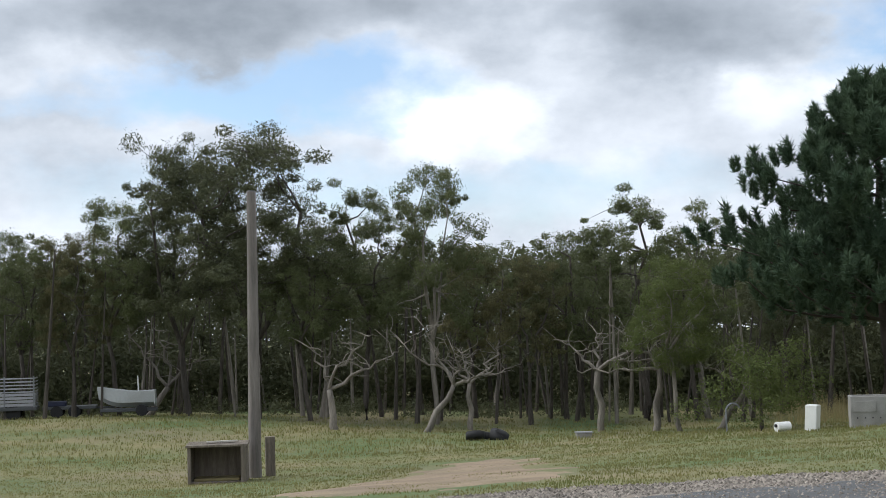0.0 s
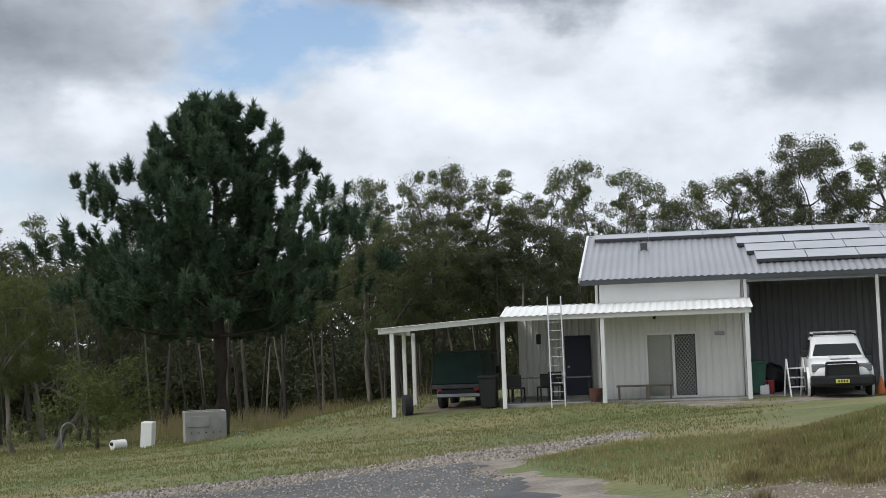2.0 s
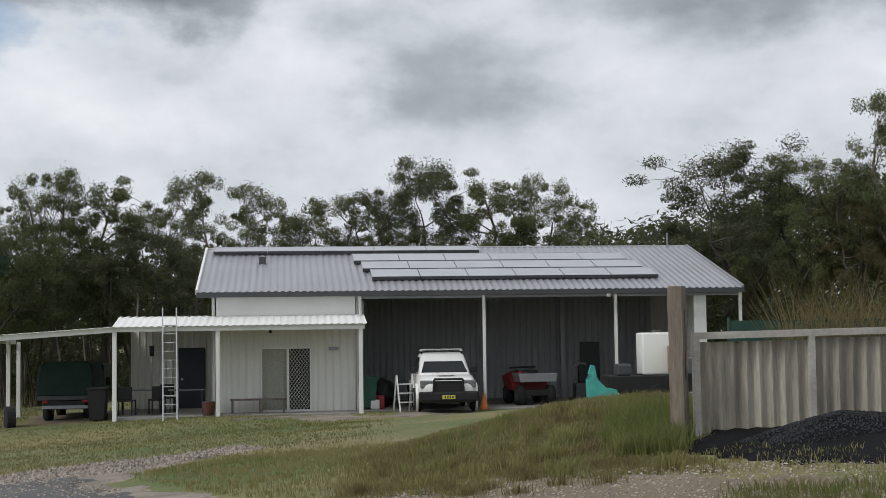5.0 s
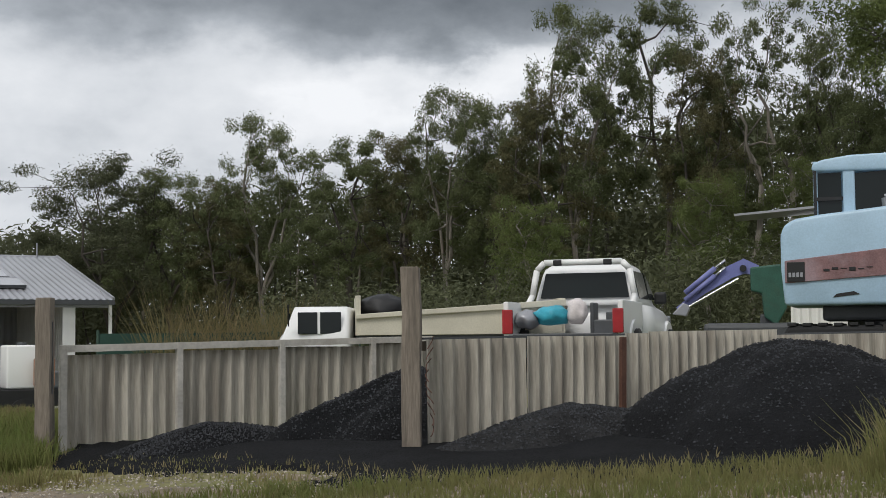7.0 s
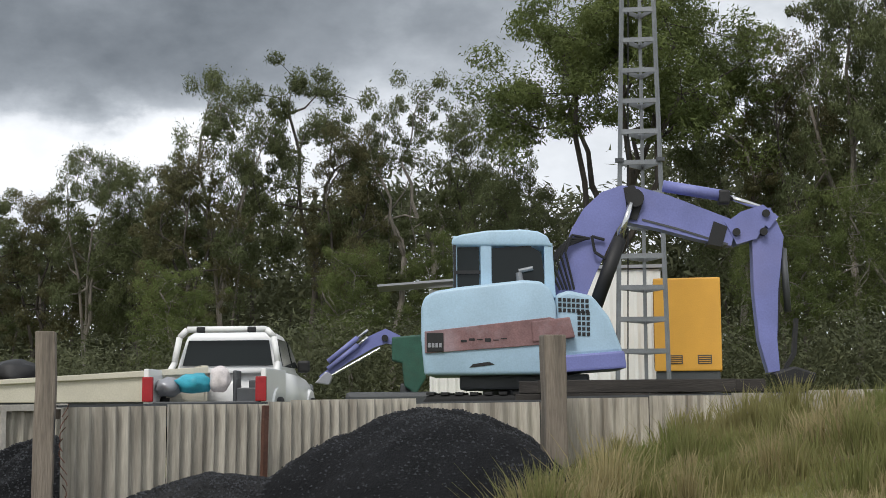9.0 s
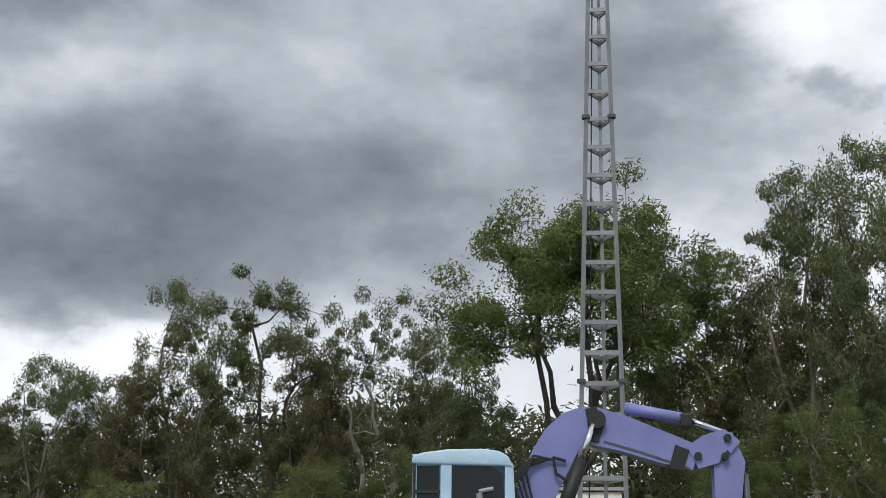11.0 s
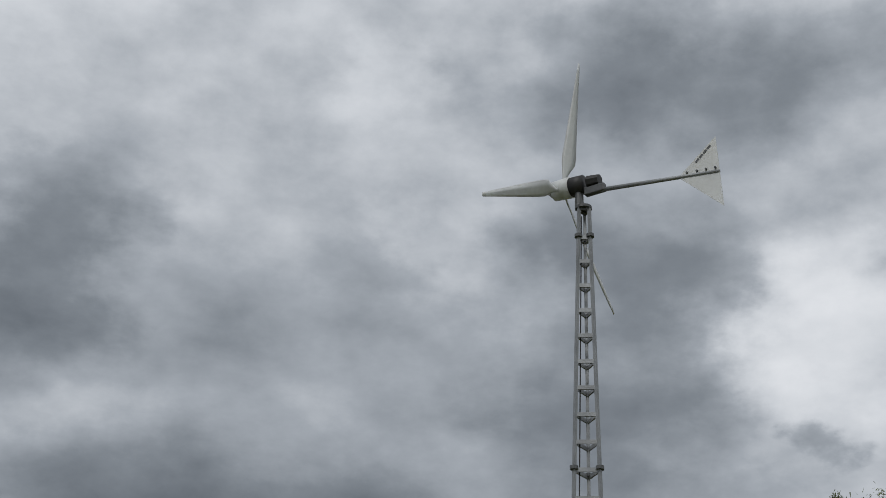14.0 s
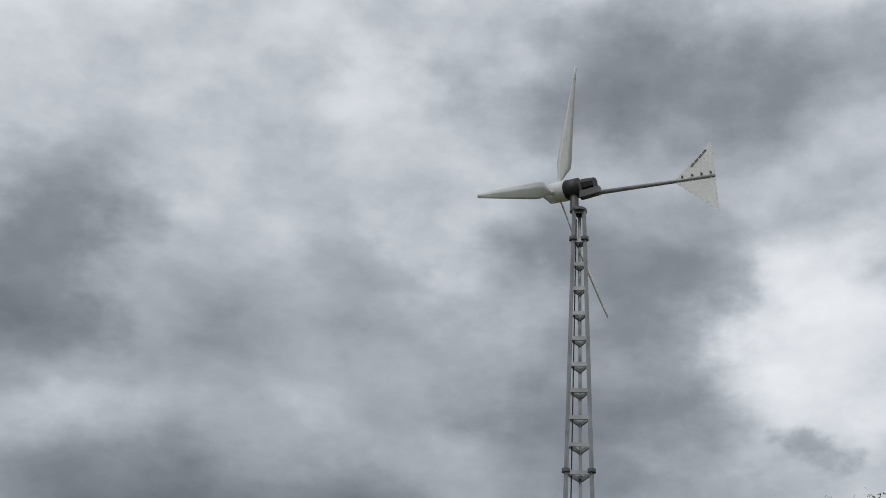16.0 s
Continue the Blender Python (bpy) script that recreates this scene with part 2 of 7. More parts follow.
# ---- mesh helpers ----
def part(name, bm, mat, parent=None, label="", smooth=False):
    """Links a bmesh as one mesh object, under a thing or a part."""
    me = bpy.data.meshes.new(name)
    bm.to_mesh(me)
    bm.free()
    if smooth:
        for p in me.polygons:
            p.use_smooth = True
    me.materials.append(mat)
    ob = new(name, me)
    ob.parent = parent
    if label:
        tagged(ob, label)
    return ob


def raw(name, verts, faces, mat, parent=None, smooth=False):
    """One mesh object from vertex and face arrays."""
    me = bpy.data.meshes.new(name)
    me.from_pydata([tuple(v) for v in verts], [], [tuple(f) for f in faces])
    me.update()
    if smooth:
        for p in me.polygons:
            p.use_smooth = True
    me.materials.append(mat)
    ob = new(name, me)
    ob.parent = parent
    return ob


def thing(name, m, label, category, group="", kind=""):
    ob = new(name)
    ob.matrix_world = m
    return tagged(ob, label, category, group, kind)


def box(bm, x0, x1, y0, y1, z0, z1, bevel=0.0, m=None):
    r = bmesh.ops.create_cube(bm, size=1)
    vs = r["verts"]
    for v in vs:
        v.co = Vector((x0 + (v.co.x + 0.5) * (x1 - x0), y0 + (v.co.y + 0.5) * (y1 - y0), z0 + (v.co.z + 0.5) * (z1 - z0)))
    if m is not None:
        bmesh.ops.transform(bm, matrix=m, verts=vs)
    if bevel:
        es = list({e for v in vs for e in v.link_edges})
        bmesh.ops.bevel(bm, geom=es, offset=bevel, segments=2, affect="EDGES", profile=0.6)
    return bm


def boxed(x0, x1, y0, y1, z0, z1, bevel=0.0, m=None):
    return box(bmesh.new(), x0, x1, y0, y1, z0, z1, bevel, m)


def rod(bm, a, b, r0, r1=None, n=8):
    """A tapered rod between two points."""
    a, b = Vector(a), Vector(b)
    r1 = r0 if r1 is None else r1
    q = (b - a).to_track_quat("Z", "Y").to_matrix().to_4x4()
    bmesh.ops.create_cone(bm, cap_ends=True, segments=n, radius1=r0, radius2=r1, depth=(b - a).length,
                          matrix=Matrix.Translation((a + b) / 2) @ q)
    return bm


def rodded(a, b, r0, r1=None, n=8):
    return rod(bmesh.new(), a, b, r0, r1, n)


def bar(bm, a, b, w, h=None, bevel=0.0):
    """A square bar between two points."""
    a, b = Vector(a), Vector(b)
    h = w if h is None else h
    q = (b - a).to_track_quat("Z", "Y").to_matrix().to_4x4()
    return box(bm, -w / 2, w / 2, -h / 2, h / 2, 0, (b - a).length, bevel, Matrix.Translation(a) @ q)


def prism(outline, y0, y1, bevel=0.0, m=None):
    """An outline in x and z drawn out from y0 to y1."""
    bm = bmesh.new()
    front = [bm.verts.new((x, y0, z)) for x, z in outline]
    back = [bm.verts.new((x, y1, z)) for x, z in outline]
    bm.faces.new(front)
    bm.faces.new(back[::-1])
    n = len(outline)
    for i in range(n):
        bm.faces.new((front[i], back[i], back[(i + 1) % n], front[(i + 1) % n]))
    bmesh.ops.recalc_face_normals(bm, faces=bm.faces)
    if bevel:
        bmesh.ops.bevel(bm, geom=bm.edges[:], offset=bevel, segments=2, affect="EDGES", profile=0.6)
    if m is not None:
        bmesh.ops.transform(bm, matrix=m, verts=bm.verts)
    return bm


def tube_path(bm, pts, r, n=8):
    for a, b in zip(pts, pts[1:]):
        rod(bm, a, b, r, r, n)
    return bm


def corrugated(width, height, pitch, depth, thick=0.006, square=False):
    """An upright sheet in x and z with ribs that run up, with thickness."""
    bm = bmesh.new()
    steps = max(2, int(round(width / pitch)) * (4 if square else 6))
    rows = []
    for side in (0, thick):
        for z in (0, height):
            row = []
            for i in range(steps + 1):
                u = i / steps * width
                ph = (u / pitch) % 1
                d = depth * (1.0 if square and ph < 0.3 else 0.0) if square else depth * 0.5 * (1 + math.cos(2 * math.pi * ph))
                row.append(bm.verts.new((u, side - d, z)))
            rows.append(row)
    for i in range(steps):
        bm.faces.new((rows[0][i], rows[0][i + 1], rows[1][i + 1], rows[1][i]))
        bm.faces.new((rows[2][i + 1], rows[2][i], rows[3][i], rows[3][i + 1]))
        bm.faces.new((rows[1][i], rows[1][i + 1], rows[3][i + 1], rows[3][i]))
        bm.faces.new((rows[0][i + 1], rows[0][i], rows[2][i], rows[2][i + 1]))
    for i in (0, steps):
        bm.faces.new((rows[0][i], rows[1][i], rows[3][i], rows[2][i]))
    bmesh.ops.recalc_face_normals(bm, faces=bm.faces)
    return bm


def spot(az, dist):
    """The x and y at a bearing and distance from where the camera stands."""
    return dist * math.sin(radians(az)), dist * math.cos(radians(az))


# ---- ground ----
SHED = pose(23.66, 37.02, -0.3, 0, 0, -35.2) @ Matrix.Scale(1.15, 4)  # the shed's front left corner; x runs along its front, y goes in
SHED_INV = SHED.inverted()


def height(x, y):
    """The lie of the land."""
    r = math.hypot(x, y)
    k = 1.0 if r < 64 else (64 + 12 * math.tanh((r - 64) / 40)) / r
    u, v = x * k, y * k
    z = 0.603 + 0.0504 * u - 0.0528 * v - 0.00097 * u * v + 0.00022 * v * v
    if x * k < -20 or v < -20:
        z = max(-2.5, min(z, 2.5))
    z -= 0.5 * math.exp(-((x + 5) ** 2 + (y - 37) ** 2) / 140)
    z -= 0.5 * math.exp(-((x - 6) ** 2 + (y - 60) ** 2) / 200)
    z += 0.40 * math.exp(-((x + 15) ** 2 + (y - 62) ** 2) / 90)
    z += 0.62 * math.exp(-((x - 13.1) ** 2 + (y - 11.6) ** 2) / 7)
    z += 0.22 * math.exp(-((x - 11.6) ** 2 + (y - 7.5) ** 2) / 12)
    z += 0.55 * math.exp(-((x - 13.2) ** 2 + (y + 1.6) ** 2) / 4.5)
    z += 0.17 * math.exp(-((x - 22) ** 2 + (y - 6.6) ** 2) / 10)
    if x > 16:
        z = min(z, 1.75 + max(0, 24 - x) * 0.1)
    s = SHED_INV @ Vector((x, y, 0))
    dx, dy = max(-7.5 - s.x, 0, s.x - 17), max(-2.0 - s.y, 0, s.y - 12)
    w = 1 / (1 + math.exp(min(40, (math.hypot(dx, dy) - 2.2) * 2.2)))
    level = -0.34 + 0.055 * min(0, s.x + 1)
    z = z * (1 - w) + level * w
    return z + 0.05 * noise.noise((x * 0.35, y * 0.35, 3)) + 0.018 * noise.noise((x * 1.3, y * 1.3, 7))


def drop(x, y, lift=0.0):
    return Vector((x, y, height(x, y) + lift))


def ground_sheet():
    verts, faces = [(0, 0, height(0, 0))], []
    rings = [0.8]
    while rings[-1] < 2500:
        r = rings[-1]
        rings.append(r + (0.35 if r < 34 else 0.6 if r < 66 else r * 0.12))
    nseg = 360
    for r in rings:
        for k in range(nseg):
            a = 2 * math.pi * k / nseg
            x, y = r * math.sin(a), r * math.cos(a)
            verts.append((x, y, height(x, y)))
    for k in range(nseg):
        faces.append((0, 1 + (k + 1) % nseg, 1 + k))
    for i in range(len(rings) - 1):
        for k in range(nseg):
            a, b = 1 + i * nseg + k, 1 + i * nseg + (k + 1) % nseg
            faces.append((a, b, b + nseg, a + nseg))
    g = raw("ground", verts, faces, GRASS, smooth=True)
    tagged(g, "uneven mown grass with bare sandy patches", "ground", kind="structure")


ground_sheet()


def inside(poly, x, y):
    hit = False
    for (x0, y0), (x1, y1) in zip(poly, poly[1:] + poly[:1]):
        if (y0 > y) != (y1 > y) and x < x0 + (y - y0) / (y1 - y0) * (x1 - x0):
            hit = not hit
    return hit


def lay(name, poly, lift, mat, label, step=0.25, ragged=0.5):
    """A thin layer on the ground inside an outline with a ragged edge."""
    xs, ys = [p[0] for p in poly], [p[1] for p in poly]
    verts, faces, index = [], [], {}

    def at(i, j):
        if (i, j) not in index:
            x, y = i * step, j * step
            index[i, j] = len(verts)
            verts.append((x, y, height(x, y) + lift))
        return index[i, j]

    for i in range(int(min(xs) / step) - 1, int(max(xs) / step) + 1):
        for j in range(int(min(ys) / step) - 1, int(max(ys) / step) + 1):
            x, y = (i + 0.5) * step, (j + 0.5) * step
            e = ragged * noise.noise((x * 0.7, y * 0.7, 1)), ragged * noise.noise((x * 0.7, y * 0.7, 9))
            f = 0.6 * ragged * noise.noise((x * 3, y * 3, 4))
            if inside(poly, x + e[0] + f, y + e[1] - f):
                faces.append((at(i, j), at(i + 1, j), at(i + 1, j + 1), at(i, j + 1)))
    uses = {}
    for f in faces:
        for i in f:
            uses[i] = uses.get(i, 0) + 1
    for i, n in uses.items():
        if n < 4:
            verts[i] = (verts[i][0], verts[i][1], verts[i][2] - lift - 0.03)
    ob = raw(name, verts, faces, mat, smooth=True)
    return tagged(ob, label, "ground", kind="structure")


lay("gravel_verge", [(-9, 17), (-1.5, 21.8), (5.3, 22.0), (9.4, 21.4), (15.2, 22.6), (14.6, 21.0), (10.2, 18.4), (9.0, 15), (7.4, 9), (2, 6), (-9, 8)],
    0.03, GRAVEL, "loose pale gravel along the edge of the drive")
lay("road", [(-9, 12), (3.5, 19.2), (6.6, 19.3), (9.6, 18.6), (8.6, 15.6), (7.4, 12.5), (5, 9), (0, 6), (-9, 6)], 0.055, ASPHALT,
    "worn dark grey asphalt drive with loose stones on it")
lay("dirt_track", [(-1, 24), (2.5, 26), (3, 33), (2.2, 40), (-0.5, 40), (-1.2, 33), (-4, 27)], 0.03, SAND, "bare sandy track through the grass", 0.4, 1.6)
lay("dirt_patch", [(6.0, 8.0), (7.8, 10.8), (9.3, 9.2), (10.1, 6.9), (10.3, 3.8), (10.1, 0.6), (6.5, 0.6)], 0.03, DIRT,
    "bare dirt and grit beside the grass bank", 0.22, 1.0)

lay("sand_patch", [spot(87.2, 14.0), spot(90.8, 14.2), spot(91.6, 13.2), spot(89.6, 12.4), spot(87.6, 12.8)], 0.03, SAND, "bare sandy cut in the bank", 0.15, 0.4)
lay("brown_patch", [spot(92, 12.6), spot(97, 13.2), spot(101, 13.0), spot(100, 11.6), spot(95, 11.4)], 0.025, DIRT, "brown bare earth among the tussocks", 0.15, 0.9)

corners = [SHED @ Vector((a, b, 0)) for a, b in ((0.6, -1.7), (3.0, -1.5), (7.2, -1.2), (9.5, -0.9), (9.0, -2.4), (5.0, -3.0), (2.0, -3.1), (0.2, -2.6))]
lay("yard_gravel", [(c.x, c.y) for c in corners], 0.03, GRAVEL, "worn patches of pale sand and gravel before the shed", 0.25, 1.4)
corners = [SHED @ Vector((a, b, 0)) for a, b in ((-5.2, -1.0), (-2.4, -1.1), (-2.4, 5.0), (-5.6, 5.0))]
lay("carport_floor", [(c.x, c.y) for c in corners], 0.03, DIRT, "bare packed earth under the carport", 0.3, 0.5)


# ---- shed ----
def shed():
    """The farm shed: a closed room on the left, two open bays, a lean-to at each end."""
    top = thing("shed", SHED, "white steel farm shed with a grey gable roof and open bays", "shed")
    L, R, D, EAVE, RIDGE, MID = -0.45, 14.55, 10.6, 3.2, 4.66, 5.3
    # walls of ribbed sheet
    part("end_wall", corrugated(D - 0.2, EAVE, 0.19, 0.03, 0.05, True), CREAM_STEEL, top).matrix_local = pose(-0.02, 0.2, 0, 0, 0, 90) @ pose(0, 0.0, 0)
    part("back_wall", corrugated(13.5, EAVE, 0.19, 0.03, 0.05, True), CREAM_STEEL, top).matrix_local = pose(0, D, 0)
    part("end_wall", corrugated(D - 0.4, EAVE, 0.19, 0.03, 0.05, True), CREAM_STEEL, top).matrix_local = pose(13.45, 0.2, 0, 0, 0, 90)
    part("corner_sheet", boxed(13.2, 13.55, 0.12, 0.2, 0, EAVE, 0.01), WHITE_STEEL, top)
    part("partition", corrugated(D - 0.3, EAVE, 0.19, 0.03, 0.05, True), CREAM_STEEL, top).matrix_local = pose(3.82, 0.22, 0, 0, 0, 90)
    # white steel wall, its grey colour holds the shade inside the bay
    part("inner_wall", corrugated(9.6, EAVE + 1.2, 0.19, 0.03, 0.04, True), SHADED_STEEL, top).matrix_local = pose(3.85, 5.6, 0)
    part("gable", prism([(0.2, EAVE - 0.02), (D, EAVE - 0.02), (MID, RIDGE - 0.08)], 0, 0.05), WHITE_STEEL, top).matrix_local = pose(0.02, 0, 0, 0, 0, 90)
    part("gable", prism([(0.2, EAVE - 0.02), (D, EAVE - 0.02), (MID, RIDGE - 0.08)], 0, 0.05), CREAM_STEEL, top).matrix_local = pose(13.45, 0, 0, 0, 0, 90)
    part("upper_wall", boxed(0.05, 3.78, 0.16, 0.22, 2.45, EAVE), WHITE_STEEL, top)
    # front wall of the closed room, with the opening of the sliding door
    for x0, x1, z0 in ((0.05, 1.23, 0), (2.58, 3.78, 0), (1.23, 2.58, 1.72)):
        part("front_wall", corrugated(x1 - x0, 2.44 - z0, 0.19, 0.03, 0.05, True), CREAM_STEEL, top).matrix_local = pose(x0, 0.2, z0)
    door = part("sliding_door", boxed(1.23, 1.27, 0.12, 0.2, 0.02, 1.72), WHITE_PAINT, top, "white aluminium sliding door with a diamond mesh screen")
    for x0, x1, z0, z1 in ((1.23, 2.58, 1.68, 1.735), (2.54, 2.585, 0.02, 1.72), (1.92, 1.99, 0.02, 1.72), (1.23, 2.58, 0.0, 0.05)):
        part("door_frame", boxed(x0, x1, 0.1, 0.19, z0, z1), WHITE_PAINT, door)
    part("curtain", boxed(1.27, 1.92, 0.215, 0.235, 0.03, 1.7), CURTAIN, door)
    part("pane", boxed(1.27, 1.92, 0.18, 0.19, 0.05, 1.68), GLASS_CLEAR, door)
    part("pane", boxed(1.99, 2.54, 0.2, 0.21, 0.05, 1.68), GLASS_DARK, door)
    bm = bmesh.new()
    for i in range(-16, 8):
        x = 1.99 + i * 0.09
        for s in (1, -1):
            a0, a1 = (0.05, 1.68)
            xa, xb = (x, x + 1.63 * 0.75) if s > 0 else (x + 1.63 * 0.75, x)
            t0 = 0.0
            pts = []
            for k in range(0, 41):
                f = k / 40
                px, pz = xa + (xb - xa) * f, a0 + (a1 - a0) * f
                if 1.99 <= px <= 2.54:
                    pts.append((px, 0.15, pz))
            if len(pts) > 1:
                bar(bm, pts[0], pts[-1], 0.012, 0.008)
    part("screen", bm, WHITE_PAINT, door, "white diamond mesh security screen")
    # roof: one corrugated slope each way, ridge cap and gutter
    slope = math.atan2(RIDGE - EAVE, MID)
    length = math.hypot(MID, RIDGE - EAVE)
    for name, m in (("roof_slope", pose(L, -0.08, EAVE, 0, 0, 0) @ Matrix.Rotation(-(math.pi / 2 - slope), 4, "X")),
                    ("roof_slope", pose(R, D + 0.08, EAVE, 0, 0, 180) @ Matrix.Rotation(-(math.pi / 2 - slope), 4, "X"))):
        part(name, corrugated(R - L, length, 0.19, 0.03, 0.01), GREY_ROOF, top, "pale grey corrugated steel roof").matrix_local = m
    cap = bmesh.new()
    rod(cap, (L, MID, RIDGE - 0.02), (R, MID, RIDGE - 0.02), 0.09, n=8)
    part("ridge_cap", cap, GREY_ROOF, top)
    bm = boxed(L, R, -0.21, -0.19, EAVE - 0.13, EAVE + 0.0, 0.004)
    box(bm, L, R, -0.19, -0.08, EAVE - 0.13, EAVE - 0.11)
    part("gutter", bm, DARK_TRIM, top, "dark steel gutter")
    for x in (L, R):
        bm = bmesh.new()
        bar(bm, (x, -0.1, EAVE + 0.01), (x, MID, RIDGE + 0.02), 0.06, 0.14)
        bar(bm, (x, D + 0.1, EAVE + 0.01), (x, MID, RIDGE + 0.02), 0.06, 0.14)
        part("barge_board", bm, WHITE_PAINT if x < 0 else GREY_ROOF, top)
    for x in (3.9, 7.28, 10.95, 14.5):
        part("post", boxed(x - 0.04, x + 0.04, 0.0, 0.08, -0.1, EAVE - 0.02, 0.008), WHITE_PAINT, top, "thin white steel post")
    part("beam", boxed(3.85, 14.5, 0.09, 0.14, EAVE - 0.2, EAVE - 0.03), GREY_ROOF, top)
    for y in (1.8, 3.6, 5.25, 7.2, 9.2):
        z = EAVE - 0.12 + (RIDGE - EAVE) * (1 - abs(y - MID) / MID)
        part("purlin", boxed(0.1, 13.4, y, y + 0.06, z - 0.12, z), GALV, top)
    part("slab", boxed(0.0, 13.5, -0.25, D, -0.3, 0.0), CONCRETE, top)
    # solid dark panel on the wall paints the darkness of an open doorway
    part("inner_doorway", boxed(11.1, 11.72, 5.5, 5.54, 0, 1.72), DARK_TRIM, top, "dark panel painted as the shade of an open doorway in the inner wall")
    part("inner_post", boxed(10.45, 10.55, 5.3, 5.4, 0, EAVE + 0.8), GREY_ROOF, top)
    part("vent", prism([(-0.1, 0), (0.1, 0), (0.1, 0.28), (-0.1, 0.28)], -0.1, 0.1, 0.01), DARK_TRIM, top, "square dark roof flue").matrix_local = pose(1.26, 3.3, 4.05)
    part("aerial", rodded((13.9, 5.2, RIDGE), (13.9, 5.2, RIDGE + 0.45), 0.025), GREY_ROOF, top)
    part("camera_dome", prism([(-0.06, 0), (0.06, 0), (0.05, 0.1), (-0.05, 0.1)], -0.05, 0.05, 0.02), WHITE_PAINT, top).matrix_local = pose(10.75, 0.0, EAVE - 0.22)
    part("aircon_box", boxed(3.86, 4.02, 0.3, 0.75, 2.55, 2.95, 0.02), GREY_ROOF, top)

    # awning and carport
    awn = thing("carport", SHED, "white post carport with a low corrugated awning roof", "carport")
    for x, y, z in ((-5.42, -1.2, 2.03), (-2.46, -1.2, 2.2), (0.15, -1.2, 2.2), (3.84, -1.2, 2.2), (-5.95, 5.0, 1.95), (-5.65, 1.8, 2.0)):
        post = part("post", boxed(x - 0.055, x + 0.055, y - 0.055, y + 0.055, -0.45 if x < -1 else -0.15, z, 0.01), WHITE_PAINT, awn, "square white timber post")
        part("footing", boxed(x - 0.09, x + 0.09, y - 0.09, y + 0.09, -0.5, -0.3 if x < -4 else -0.17 if x < -1 else -0.02, 0.01), CONCRETE, post)
    bm = bmesh.new()
    bar(bm, (-5.75, -1.25, 2.03), (-2.45, -1.25, 2.24), 0.06, 0.13)
    part("front_beam", bm, WHITE_PAINT, awn)
    part("front_beam", boxed(-2.5, 3.95, -1.28, -1.22, 2.18, 2.30, 0.005), WHITE_PAINT, awn)
    bm = bmesh.new()
    bar(bm, (-5.75, -1.25, 2.03), (-6.1, 5.2, 1.95), 0.06, 0.13)
    part("side_beam", bm, WHITE_PAINT, awn)

    def sloped(name, x0, x1, zf0, zf1, zb0, zb1, y0, y1, mat):
        bm = bmesh.new()
        n, rows = int((x1 - x0) / 0.19) * 4, []
        for th in (0, 0.012):
            for y, za, zb in ((y0, zf0, zf1), (y1, zb0, zb1)):
                row = []
                for i in range(n + 1):
                    f = i / n
                    row.append(bm.verts.new((x0 + f * (x1 - x0), y, za + f * (zb - za) + th + (0.016 if i % 4 in (0, 1) else 0))))
                rows.append(row)
        for i in range(n):
            bm.faces.new((rows[0][i], rows[1][i], rows[1][i + 1], rows[0][i + 1]))
            bm.faces.new((rows[2][i], rows[2][i + 1], rows[3][i + 1], rows[3][i]))
            bm.faces.new((rows[0][i], rows[0][i + 1], rows[2][i + 1], rows[2][i]))
        part(name, bm, mat, awn)

    sloped("awning_roof", -2.5, 4.0, 2.29, 2.31, 2.55, 2.57, -1.35, 0.15, WHITE_STEEL)
    sloped("carport_roof", -5.85, -2.52, 2.09, 2.29, 2.09, 2.33, -1.35, 5.3, WHITE_STEEL)
    sloped("carport_roof", -2.48, -0.04, 2.57, 2.57, 2.40, 2.40, 0.16, 5.3, WHITE_STEEL)
    part("back_room_wall", corrugated(2.4, 2.36, 0.19, 0.03, 0.05, True), CREAM_STEEL, awn).matrix_local = pose(-2.5, 3.2, -0.05)
    d = part("back_door", boxed(-1.15, -0.4, 3.1, 3.15, -0.05, 1.72, 0.01), DARK_BLUE, awn, "dark blue flush door")
    part("handle", boxed(-1.08, -1.02, 3.06, 3.1, 0.8, 0.85, 0.01), ALU, d)
    part("floor_slab", boxed(-2.5, 3.95, -1.1, 3.2, -0.3, -0.01), CONCRETE, awn)
    lamp = part("wall_lamp", boxed(1.45, 1.53, 0.06, 0.14, 2.1, 2.2, 0.02), BLACK, awn)
    part("wall_plate", boxed(3.05, 3.32, 0.12, 0.16, 1.62, 1.72, 0.02), GREY_ROOF, awn)
    part("hanging_lantern", prism([(-0.06, 0), (0.06, 0), (0.07, 0.3), (-0.07, 0.3)], -0.05, 0.05, 0.02), BLACK, awn).matrix_local = pose(-1.9, 3.08, 1.5)

    # solar panels on the front slope
    def panel(x0, x1, y0, y1):
        m = SHED @ pose(0, 0, EAVE) @ Matrix.Rotation(slope, 4, "X")
        ob = thing("solar_panel", m, "framed solar panel on the grey roof", "solar panel", "solar panels on the roof")
        # glass carries the reflected sky in its pale colour
        part("glass", boxed(x0 + 0.02, x1 - 0.02, y0 + 0.02, y1 - 0.02, 0.13, 0.155), SOLAR_SKY, ob)
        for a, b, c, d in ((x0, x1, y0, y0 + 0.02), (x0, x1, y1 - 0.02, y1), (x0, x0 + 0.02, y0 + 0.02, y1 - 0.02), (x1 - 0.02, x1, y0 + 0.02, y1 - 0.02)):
            # lower edge is dark to paint the shadow gap below each row; sides take the sky tone
            part("frame", boxed(a, b, c, d, 0.07, 0.16), DARK_TRIM if c == y0 else SOLAR_SKY if b - a < 0.05 else GREY_ROOF, ob)

    for row, (ya, xa) in enumerate(((1.05, 4.3), (2.1, 4.1), (3.15, 3.9))):
        for k in range(6):
            panel(xa + k * 1.36, xa + k * 1.36 + 1.34, ya, ya + 0.97)
